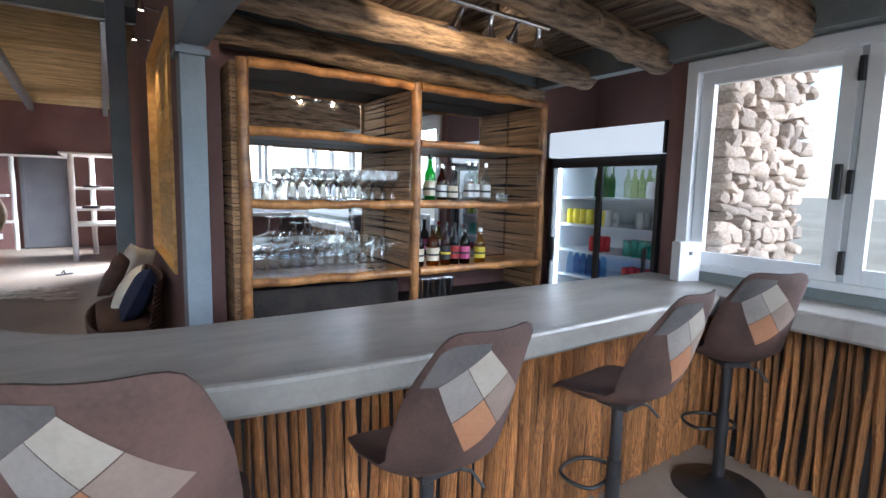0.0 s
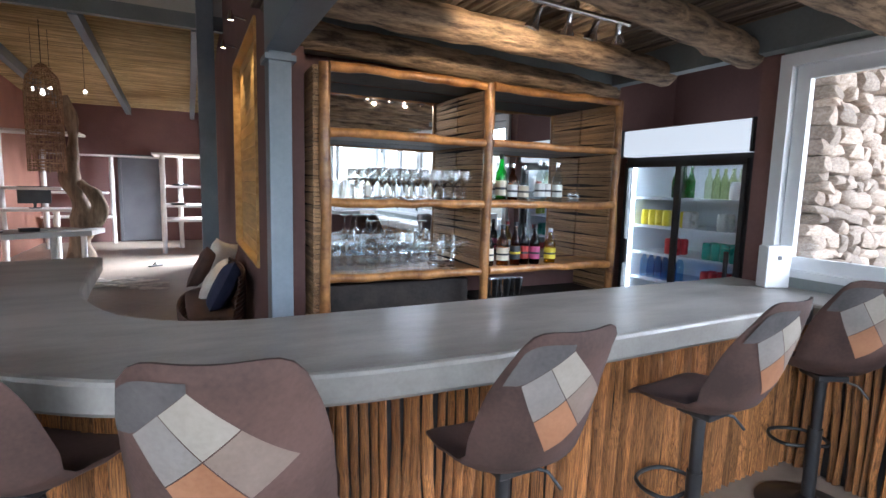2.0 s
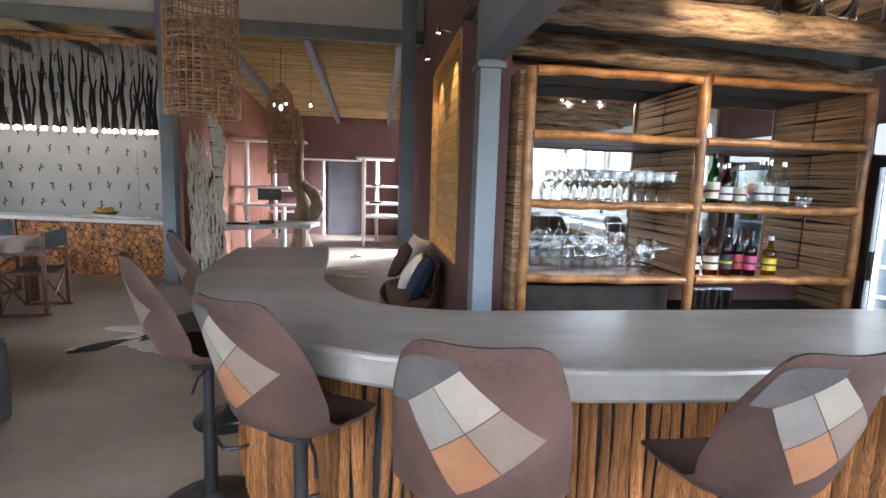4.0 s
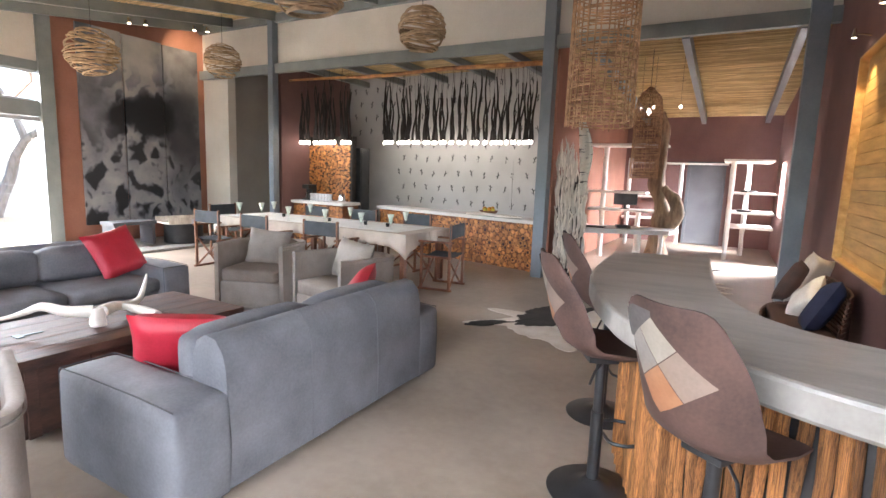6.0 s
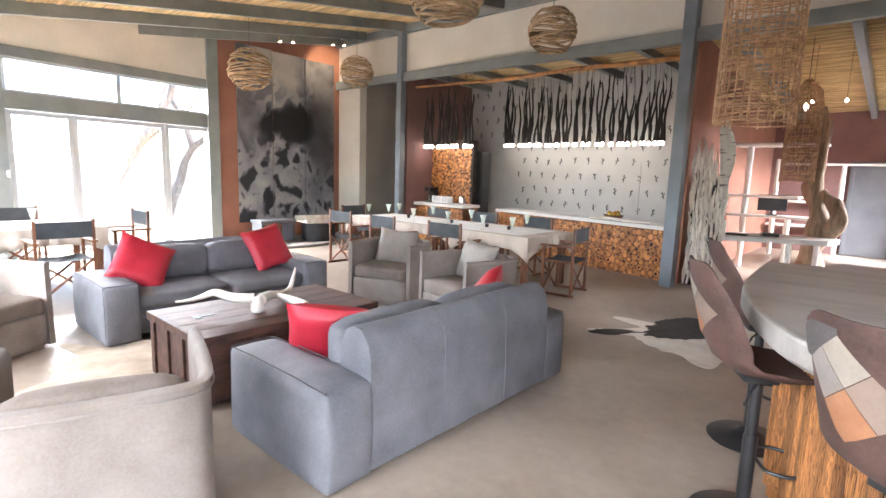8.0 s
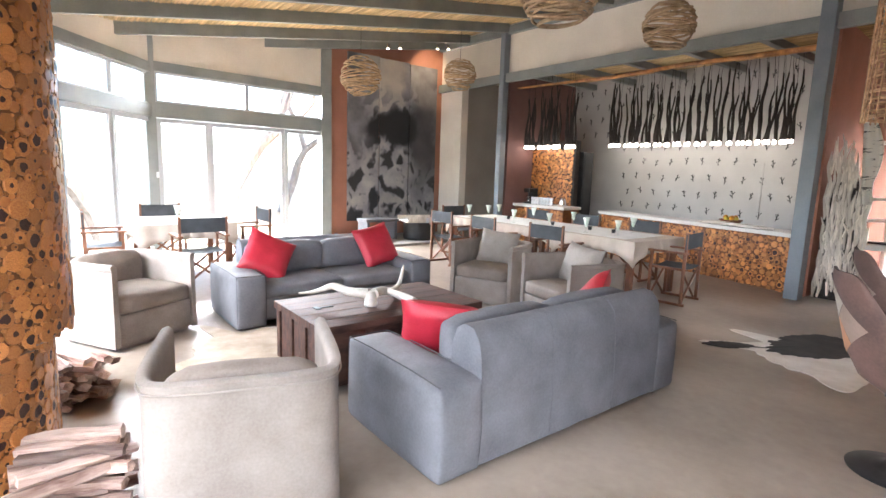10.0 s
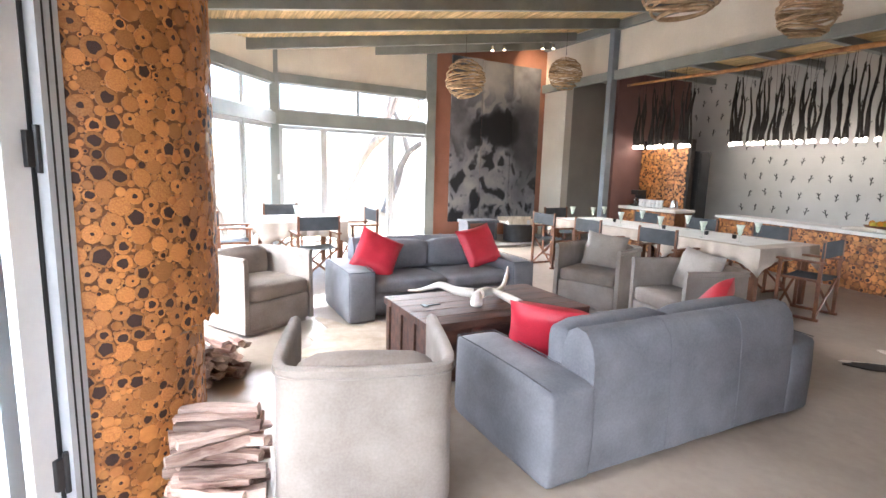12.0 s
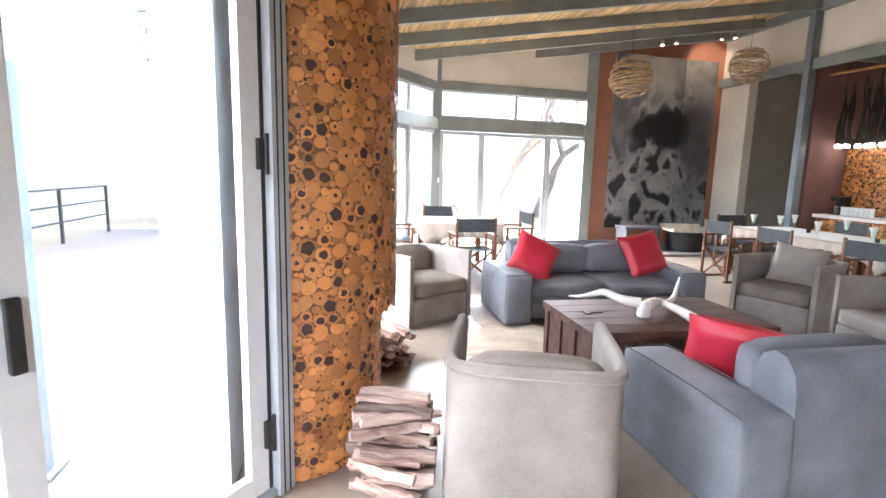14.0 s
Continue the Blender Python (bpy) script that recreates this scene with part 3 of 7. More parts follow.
big_window("window_1", W1, W0, 2.26, 2.54, 3.05, "white sliding glass doors under a long transom window", (0.95, 2.42), (1.66,))
big_window("window_2", W2, W1, 2.26, 2.5, 3.02, "tall fixed glazing under a transom window", (1.05, 2.15), (1.05, 2.15))
big_window("window_3", W3, W2, 2.26, 2.5, 3.02, "tall fixed glazing beside the fireplace", (1.3, 2.6), (1.3, 2.6))
structure("column_5", Build().box(-11.2, -10.98, 4.42, 4.64, 0, 4.3), STEEL_GREEN, "grey-green steel post beside the glass doors", "column")
single("light_switch", Build().box(-0.03, 0.03, -0.012, 0.012, -0.05, 0.05, bevel=0.004), FRAME, "white plastic light switch on a steel post", "switch", m=pose(-10.66, 1.24, 1.32, 0, 0, 60))

# folding doors beside the fireplace
m4, L4 = wall_frame(W4, W5)
fold = thing("door_1", "white aluminium folding glass doors, closed", "door", kind="structure", m=m4)
part("door_frame", Build().box(-0.02, 0.07, -0.07, 0.07, 0, 2.95).box(0.07, L4, -0.07, 0.07, 2.85, 2.95), FRAME_GREY, fold)
part("frame_groove", Build().box(0.005, 0.012, 0.07, 0.073, 0, 2.85).box(0.04, 0.046, 0.07, 0.073, 0, 2.85), RUBBER, fold)
part("track", Build().box(0.07, L4, -0.05, 0.05, 0.0, 0.03), FRAME_GREY, fold)
for i in range(2):
    p = 0.09 + i * 1.0
    fr = leaf(fold, p, p + 0.96, 0.035, 2.84, 0.1, 0.0)
    part("seal", Build().box(p - 0.018, p - 0.004, -0.024, 0.024, 0.035, 2.84), RUBBER, fold)
    for z in (0.25, 1.5, 2.4):
        part("hinge", Build().box(p - 0.03, p + 0.03, 0.024, 0.045, z, z + 0.13, bevel=0.004).tube([(p - 0.01, 0.045, z - 0.02), (p - 0.01, 0.045, z + 0.15)], 0.011, 8), BLACK, fold)
    part("handle", Build().box(p + 0.89, p + 0.93, 0.024, 0.05, 0.92, 1.14, bevel=0.006), BLACK, fold)
part("upper_wall", Build().box(-0.02, L4, -0.05, 0.05, 2.95, 4.0), WHITE, fold)

# bar windows
m5, L5 = wall_frame(W5, W6)
w5 = thing("window_4", "white folding windows over a sill behind the bar guests", "window", kind="structure", m=m5)
part("beam", Build().box(0, L5, -0.08, 0.08, 2.3, 2.62), STEEL_GREEN, w5)
part("upper_wall", Build().box(0, L5, -0.05, 0.05, 2.62, 4.0), WHITE, w5)
for i in range(5):
    leaf(w5, 0.03 + i * L5 / 5, (i + 1) * L5 / 5, 1.06, 2.3, 0.07)
part("sill_wall", Build().box(0, L5, -0.06, 0.06, 0, 1.0), MAROON, w5, "maroon plaster under the windows")
part("sill", Build().box(0, L5 - 0.42, -0.06, 0.28, 1.0, 1.06, bevel=0.012), COUNTER, w5, "grey concrete sill")
m6, L6 = wall_frame((3.14, 1.92), (3.14, -2.4))
w6 = thing("window_5", "white folding windows over the bar sill", "window", kind="structure", m=m6)
part("outer_frame", Build().box(0, 0.07, -0.07, 0.06, 1.06, 2.34).box(0.07, L6, -0.07, 0.06, 2.27, 2.34).box(0.07, L6, -0.07, 0.06, 1.06, 1.1), FRAME, w6)
for i in range(5):
    p = 0.075 + i * 0.825
    leaf(w6, p, p + 0.795, 1.1, 2.27, 0.075, 0.0)
    part("seal", Build().box(p + 0.797, p + 0.823, -0.018, 0.018, 1.1, 2.27), FRAME_GREY, w6)
    for z in (1.14, 1.55, 2.1):
        part("hinge", Build().box(p + 0.797, p + 0.823, -0.045, -0.019, z, z + 0.12, bevel=0.004), BLACK, w6)
    part("handle", Build().box(p + 0.745, p + 0.775, -0.05, -0.024, 1.52, 1.7, bevel=0.005), BLACK, w6)


# ---- bar counter ----
inner = [Vector((-0.59, 4.1, 0)), *catmull([(-0.55, 3.3, 0), (-0.49, 2.74, 0), (-0.29, 2.3, 0), (0.05, 2.1, 0), (0.6, 2.08, 0)], 6)]
outer = catmull([(-1.25, 3.98, 0), (-1.2, 3.1, 0), (-1.1, 2.6, 0), (-0.84, 1.99, 0), (-0.47, 1.67, 0), (-0.15, 1.5, 0), (0.32, 1.385, 0), (0.8, 1.352, 0)], 6)
top_out = [(p.x, p.y) for p in outer] + [(1.5, 1.37), (2.7, 1.41), (2.7, -2.28), (3.09, -2.28), (3.09, 2.11)] + [(p.x, p.y) for p in inner[::-1]]


def slab(outline_, z0, z1, r):
    """A flat slab with a small rounded upper and lower edge."""
    n = len(outline_)
    area = sum(outline_[i][0] * outline_[(i + 1) % n][1] - outline_[(i + 1) % n][0] * outline_[i][1] for i in range(n))
    sg = 1 if area > 0 else -1
    def inset(d):
        out = []
        for i in range(n):
            a, p, e = (Vector(outline_[k % n]) for k in (i - 1, i, i + 1))
            d1, d2 = (p - a).normalized(), (e - p).normalized()
            n1, n2 = Vector((-d1.y, d1.x)) * sg, Vector((-d2.y, d2.x)) * sg
            m = (n1 + n2).normalized()
            out.append(p + m * d / max(0.5, m.dot(n1)))
        return out
    b = Build()
    for d, z in ((r, z0), (0, z0 + r), (0, z1 - r), (r * 0.3, z1 - r * 0.3), (r, z1)):
        b.v += [(p.x, p.y, z) for p in inset(d)]
    b.f = [(k * n + i, k * n + (i + 1) % n, (k + 1) * n + (i + 1) % n, (k + 1) * n + i) for k in range(4) for i in range(n)] + [tuple(range(n - 1, -1, -1)), tuple(4 * n + i for i in range(n))]
    return b


me = slab(top_out, 0.893, 1.0, 0.016).mesh("worktop", COUNTER, False)
bar = thing("bar_counter", "curved bar counter with grey concrete top and split-pole front", "bar counter")
part("worktop", me, COUNTER, bar, "polished grey cast concrete top")
# line of the pole front, set back under the top
off = []
for i, p in enumerate(outer):
    d = (outer[min(i + 1, len(outer) - 1)] - outer[max(i - 1, 0)]).normalized()
    off.append(p + Vector((-d.y, d.x, 0)) * 0.22)
front = [Vector((-0.72, 3.95, 0))] + off + [Vector((1.5, 1.58, 0)), Vector((3.0, 1.63, 0))]
side = [Vector((3.0, 1.63, 0)), Vector((3.0, -2.3, 0))]


def ribbon(line, inset, z0, z1):
    """One continuous upright board that follows a line."""
    b, rows_ = Build(), []
    for i, p in enumerate(line):
        d = (line[min(i + 1, len(line) - 1)] - line[max(i - 1, 0)]).normalized()
        nrm = Vector((-d.y, d.x, 0))
        rows_ += [(*(p + nrm * o).xy, z) for o, z in ((inset, z0), (inset, z1), (inset + 0.03, z1), (inset + 0.03, z0))]
    n = len(line)
    return b.add(rows_, [(i * 4 + k, i * 4 + (k + 1) % 4, (i + 1) * 4 + (k + 1) % 4, (i + 1) * 4 + k) for i in range(n - 1) for k in range(4)] + [(3, 2, 1, 0), tuple(4 * n - 4 + k for k in range(4))])


part("backing", ribbon(front, 0.02, 0.0, 0.892), BLACK, bar, "dark board behind the poles")
part("backing", ribbon(side, 0.02, 0.0, 0.892), BLACK, bar)


def pole_mesh(seed):
    q = random.Random(seed)
    b = Build()
    n = 7
    rings = []
    lean, ph, w = q.uniform(-0.006, 0.006), q.uniform(0, 6), 0.5
    for i in range(n + 1):
        z = i / n
        wd = w * (1 + 0.16 * math.sin(z * 7 + ph) + q.uniform(-0.09, 0.09))
        sh = 0.26 * math.sin(z * 5 + ph * 2) + q.uniform(-0.07, 0.07)
        rings += [(sh - wd, 0.2, z), (sh - wd * 0.72, -0.32, z), (sh, -0.55 - q.uniform(0, 0.12), z), (sh + wd * 0.72, -0.3, z), (sh + wd, 0.2, z)]
    faces = [(i * 5 + k, i * 5 + k + 1, (i + 1) * 5 + k + 1, (i + 1) * 5 + k) for i in range(n) for k in range(4)]
    b.add(rings, faces)
    return b.mesh("pole", POLE, True, 70)


pole_kinds = [pole_mesh(100 + i) for i in range(10)]


def poles(line, parent, z1=0.89, wmin=0.027, wmax=0.058):
    seg = [0.0]
    for a, e in zip(line, line[1:]):
        seg.append(seg[-1] + (e - a).length)
    s = 0.02
    while s < seg[-1] - 0.02:
        w = rnd.uniform(wmin, wmax)
        c = s + w / 2
        k = max(i for i in range(len(seg) - 1) if seg[i] <= c)
        d = (line[k + 1] - line[k]).normalized()
        p = line[k] + d * (c - seg[k])
        o = new("pole", pole_kinds[rnd.randrange(10)])
        o.parent = parent
        o.matrix_basis = Matrix.Translation((p.x, p.y, 0.004)) @ Matrix.Rotation(math.atan2(d.y, d.x), 4, "Z") @ Matrix.Diagonal((w * 0.76, rnd.uniform(0.03, 0.055), z1 * rnd.uniform(0.985, 1.0), 1))
        s += w


# ---- bar stools ----
def shell(u, v, off=0.0):
    """Bucket seat: u from the seat's front edge to the top of the back, v from side to side."""
    prof = [(0.22, 0.0, 0.17, 0.0), (0.17, 0.015, 0.205, 0.02), (0.05, -0.005, 0.225, 0.05), (-0.09, 0.0, 0.225, 0.085), (-0.17, 0.05, 0.222, 0.105), (-0.215, 0.14, 0.22, 0.11), (-0.245, 0.25, 0.212, 0.095), (-0.275, 0.36, 0.194, 0.07), (-0.3, 0.462, 0.168, 0.045)]
    s = u * (len(prof) - 1)
    i = min(int(s), len(prof) - 2)
    t = s - i
    f, z, w, c = (a + (b - a) * t for a, b in zip(prof[i], prof[i + 1]))
    g = min(1.0, max(0.0, (u - 0.25) / 0.35))
    k = c * abs(v) ** 2.2
    z += max(0.0, (u - 0.8) / 0.2) * (0.014 * v * v - 0.05 * abs(v) ** 6)
    return Vector((v * w * 0.93, f + k * g - off * g, z + k * (1 - g) - off * (1 - g)))


def stool_mesh():
    b = Build()
    nu, nv = 28, 14
    pts = {}
    for side in (0, 1):
        for i in range(nu + 1):
            for j in range(nv + 1):
                u, v = i / nu, -1 + 2 * j / nv
                e = min(i, nu - i, j, nv - j)
                pts[side, i, j] = len(b.v)
                depth = ((0.011, 0.02), (0.003, 0.027), (0.0, 0.03))[min(e, 2)][side]
                b.v.append(tuple(shell(u, v, depth)))
    for side in (0, 1):
        for i in range(nu):
            for j in range(nv):
                b.f.append(tuple(pts[side, a, c] for a, c in ((i, j), (i + 1, j), (i + 1, j + 1), (i, j + 1))))
    rim = [(0, j) for j in range(nv)] + [(i, nv) for i in range(nu)] + [(nu, j) for j in range(nv, 0, -1)] + [(i, 0) for i in range(nu, 0, -1)]
    for a, c in zip(rim, rim[1:] + rim[:1]):
        b.f.append((pts[0, *a], pts[0, *c], pts[1, *c], pts[1, *a]))
    return b


def patch(corners, off=0.0325, n=6):
    """A leather patch on the outside of the back, between four corners (v, u)."""
    def fn(a, c):
        v, u = ((1 - a) * ((1 - c) * p + c * q) + a * ((1 - c) * r + c * w) for p, q, r, w in zip(*corners))
        return tuple(shell(u, v, off))
    return Build().grid(fn, n, n)


SHELL = stool_mesh().mesh("seat_shell", SUEDE, True, 75)
# the diamond's corners: left, top, bottom, right; two by two patches
DIAMOND = ((-0.77, 0.83), (-0.2, 0.945), (-0.19, 0.585), (0.72, 0.755))


def diamond(a, c):
    (v0, u0), (v1, u1), (v2, u2), (v3, u3) = DIAMOND
    return tuple((1 - a) * ((1 - c) * p + c * q) + a * ((1 - c) * r + c * w) for p, q, r, w in ((v0, v1, v2, v3), (u0, u1, u2, u3)))


PATCHES = []
for mt, a, c, lb in ((P_LIGHT, 0, 0, "pale grey"), (P_BEIGE, 0, 1, "beige"), (P_MID, 1, 1, "taupe"), (P_TAN, 1, 0, "tan")):
    a0, a1, c0, c1 = 0.5 * a + 0.006, 0.5 * a + 0.494, 0.5 * c + 0.006, 0.5 * c + 0.494
    PATCHES.append((patch((diamond(a0, c0), diamond(a0, c1), diamond(a1, c0), diamond(a1, c1))).mesh("patch", mt, True), lb))


def grey_corner(a, c):
    v = -0.96 + 0.76 * a
    low = min(0.95, 0.829 + max(0.0, v + 0.77) / 0.57 * 0.115)
    return tuple(shell(low + (0.965 - low) * c, v, 0.0316))


PATCHES.append((Build().grid(grey_corner, 10, 6).mesh("patch", SUEDE_GREY, True), "dark grey"))


def bar_stool(x, y, turn, h, label):
    """One stool; h is the height of its seat on the gas lift."""
    t = thing("bar_stool", label, "bar stool", "bar stools along the counter", m=pose(x, y, 0.002, 0, 0, turn))
    part("seat_shell", SHELL, SUEDE, t, m=pose(0, 0, h))
    for me_, lb in PATCHES:
        part("patch", me_, SUEDE, t, lb + " suede patch", m=pose(0, 0, h))
    part("column", Build().tube([(0, 0, 0.02), (0, 0, 0.42)], 0.03, 16).tube([(0, 0, 0.42), (0, 0, h - 0.03)], 0.024, 16), BLACK, t, "black steel gas lift", True)
    part("seat_plate", Build().box(-0.07, 0.07, -0.08, 0.06, h - 0.05, h - 0.025, bevel=0.006), BLACK, t)
    part("base", Build().lathe([(0.22, 0.0), (0.222, 0.008), (0.21, 0.016), (0.12, 0.032), (0.06, 0.05), (0.035, 0.075)], 40), BLACK, t, "round black steel foot plate", True)
    ring = [(0.0, 0.03, 0.31), (-0.1, 0.04, 0.31), (-0.13, 0.12, 0.31), (-0.09, 0.2, 0.31), (0.0, 0.225, 0.31), (0.09, 0.2, 0.31), (0.13, 0.12, 0.31), (0.1, 0.04, 0.31), (0.0, 0.03, 0.31)]
    part("footrest", Build().tube(catmull(ring, 5), 0.009, 8), BLACK, t, smooth=True)
    part("hub", Build().lathe([(0.03, h - 0.075), (0.04, h - 0.05), (0.05, h - 0.03), (0.0, h - 0.03)], 18), BLACK, t, smooth=True)
    part("lever", Build().tube([(0.03, 0.0, h - 0.05), (0.12, -0.07, h - 0.07), (0.15, -0.1, h - 0.12)], 0.006, 8), BLACK, t, smooth=True)


STOOL = "patchwork brown suede bar stool on a black pedestal"
bar_stool(2.62, 1.3, -28, 0.73, STOOL)
bar_stool(1.73, 1.28, 6, 0.72, STOOL)
bar_stool(0.8, 1.27, 2, 0.72, STOOL)
bar_stool(0.045, 1.21, -16, 0.765, STOOL)
bar_stool(-0.47, 1.68, -34, 0.735, STOOL)
bar_stool(-0.97, 2.35, -60, 0.735, STOOL)
bar_stool(-1.12, 3.24, -66, 0.735, STOOL)


# ---- sofas and armchairs ----
def soft_box(x0, x1, y0, y1, z0, z1, bevel, puff=0.0, seed=0, n=6):
    """A padded block: a cube cut fine, rounded and slightly swollen."""
    bm = bmesh.new()
    bmesh.ops.create_cube(bm, size=2.0)
    bmesh.ops.subdivide_edges(bm, edges=bm.edges[:], cuts=n, use_grid_fill=True)
    hx, hy, hz = (x1 - x0) / 2, (y1 - y0) / 2, (z1 - z0) / 2
    b = Build()
    for v in bm.verts:
        p = Vector((v.co.x * hx, v.co.y * hy, v.co.z * hz))
        core = Vector((max(-hx + bevel, min(hx - bevel, p.x)), max(-hy + bevel, min(hy - bevel, p.y)), max(-hz + bevel, min(hz - bevel, p.z))))
        d = p - core
        if d.length > 1e-6:
            p = core + d.normalized() * bevel
        sw = (1 - v.co.x ** 2) * (1 - v.co.y ** 2) + (1 - v.co.y ** 2) * (1 - v.co.z ** 2) + (1 - v.co.x ** 2) * (1 - v.co.z ** 2)
        w = Vector((p.x + (x0 + x1) / 2, p.y + (y0 + y1) / 2, p.z + (z0 + z1) / 2))
        p = p + Vector((v.co.x, v.co.y, v.co.z)) * puff * sw * 0.5
        p += noise.noise_vector(w * 4 + Vector((seed, 0, 0))) * 0.006
        b.v.append((p.x + (x0 + x1) / 2, p.y + (y0 + y1) / 2, p.z + (z0 + z1) / 2))
    bm.verts.index_update()
    b.f = [tuple(v.index for v in f.verts) for f in bm.faces]
    bm.free()
    return b


def cushion_mesh(name, w, h, d, material, seed=1):
    """A square cushion with pinched corners."""
    def side(sg):
        def fn(a, c):
            u, v = a * 2 - 1, c * 2 - 1
            k = max(0.0, (1 - u ** 4) * (1 - v ** 4)) ** 0.55
            pin = 1 - 0.09 * (1 - abs(u) ** 2) * abs(v) ** 3
            pin2 = 1 - 0.09 * (1 - abs(v) ** 2) * abs(u) ** 3
            z = sg * d * 0.5 * k + 0.012 * noise.noise(Vector((u * 2 + seed, v * 2, sg))) * k
            return (u * w / 2 * pin2, z, v * h / 2 * pin)
        return fn
    b = Build().grid(side(1), 14, 14).grid(side(-1), 14, 14)
    return b.mesh(name, material, True, 80)


RED_CUSHION = cushion_mesh("scatter_cushion", 0.5, 0.5, 0.17, RED)


def red_cushion(m):
    return single("scatter_cushion", RED_CUSHION, RED, "bright red satin scatter cushion on a grey sofa", "cushion", "red sofa cushions", m=m)


# two-seat sofa: its front looks along -y, x runs along its length
sofa = thing("sofa", "two-seat blue-grey suede sofa with low wide arms", "sofa", "pair of sofas round the chest")
SL = 1.11
part("base", soft_box(-SL + 0.28, SL - 0.28, -0.4, 0.3, 0.03, 0.3, 0.03, 0.0, 1), SOFA, sofa, smooth=True, angle=80)
part("back", Build().grid(lambda a, c: (-SL + 0.27 + (2 * SL - 0.54) * c + 0.0, *(lambda p: (p[0] + 0.008 * noise.noise(Vector((c * 9, a * 9, 3))), p[1]))([(0.47, 0.03), (0.475, 0.3), (0.46, 0.6), (0.44, 0.685), (0.39, 0.745), (0.32, 0.755), (0.26, 0.72), (0.225, 0.64), (0.21, 0.45), (0.2, 0.3), (0.2, 0.03)][round(a * 10)])), 10, 24).add(
    [(sx, y, z) for sx in (-SL + 0.27, SL - 0.27) for y, z in ((0.47, 0.03), (0.475, 0.3), (0.46, 0.6), (0.44, 0.685), (0.39, 0.745), (0.32, 0.755), (0.26, 0.72), (0.225, 0.64), (0.21, 0.45), (0.2, 0.3), (0.2, 0.03))], [tuple(range(11)), tuple(range(21, 10, -1))]), SOFA, sofa, smooth=True, angle=75)
for sx in (-1, 1):
    x0, x1 = sorted((sx * SL, sx * (SL - 0.29)))
    part("arm", soft_box(x0, x1, -0.48, 0.47, 0.0, 0.505, 0.03, 0.05, 3 + sx, 14), SOFA, sofa, smooth=True, angle=80)
    x0, x1 = sorted((sx * 0.005, sx * (SL - 0.285)))
    part("seat_cushion", soft_box(x0, x1, -0.45, 0.23, 0.26, 0.41, 0.05, 0.02, 6 + sx), SOFA, sofa, smooth=True, angle=80)
    part("back_cushion", soft_box(x0, x1, 0.05, 0.24, 0.42, 0.73, 0.07, 0.03, 9 + sx), SOFA, sofa, smooth=True, angle=80)
    lo, hi = sorted((sx * (SL - 0.012), sx * (SL - 0.278)))
    part("piping", Build().tube([(lo, 0.455, 0.505), (lo, 0.2, 0.517), (lo, -0.2, 0.517), (lo, -0.462, 0.507), (hi, -0.462, 0.507), (hi, -0.2, 0.517), (hi, 0.2, 0.517), (hi, 0.455, 0.507)], 0.0035, 6), SOFA_SEAM, sofa, "darker stitched edge")
    part("piping", Build().tube([(lo, -0.468, 0.5), (lo, -0.474, 0.25), (lo, -0.47, 0.03)], 0.0045, 6).tube([(hi, -0.468, 0.5), (hi, -0.474, 0.25), (hi, -0.47, 0.03)], 0.0045, 6), SOFA_SEAM, sofa)
    part("foot", Build().box(sx * (SL - 0.1) - 0.03, sx * (SL - 0.1) + 0.03, -0.38, 0.38, 0, 0.05), BLACK, sofa)
for sx in (-0.3, 0.3):
    part("seam", Build().tube([(sx, 0.482, 0.05), (sx, 0.484, 0.3), (sx, 0.47, 0.6), (sx, 0.45, 0.69), (sx, 0.395, 0.752), (sx, 0.32, 0.76)], 0.0025, 6), SOFA, sofa)
sofa.matrix_basis = pose(-2.9, 2.23, 0.002, 0, 0, -90)
copy_thing(sofa, pose(-5.86, 2.13, 0.002, 0, 0, 90))

red_cushion(pose(-3.02, 1.56, 0.565, 34, 6, 52))
red_cushion(pose(-3.0, 2.98, 0.56, 36, -12, 118))
red_cushion(pose(-5.82, 1.47, 0.62, -34, 26, 78))
red_cushion(pose(-5.84, 2.76, 0.65, -28, -10, 98))


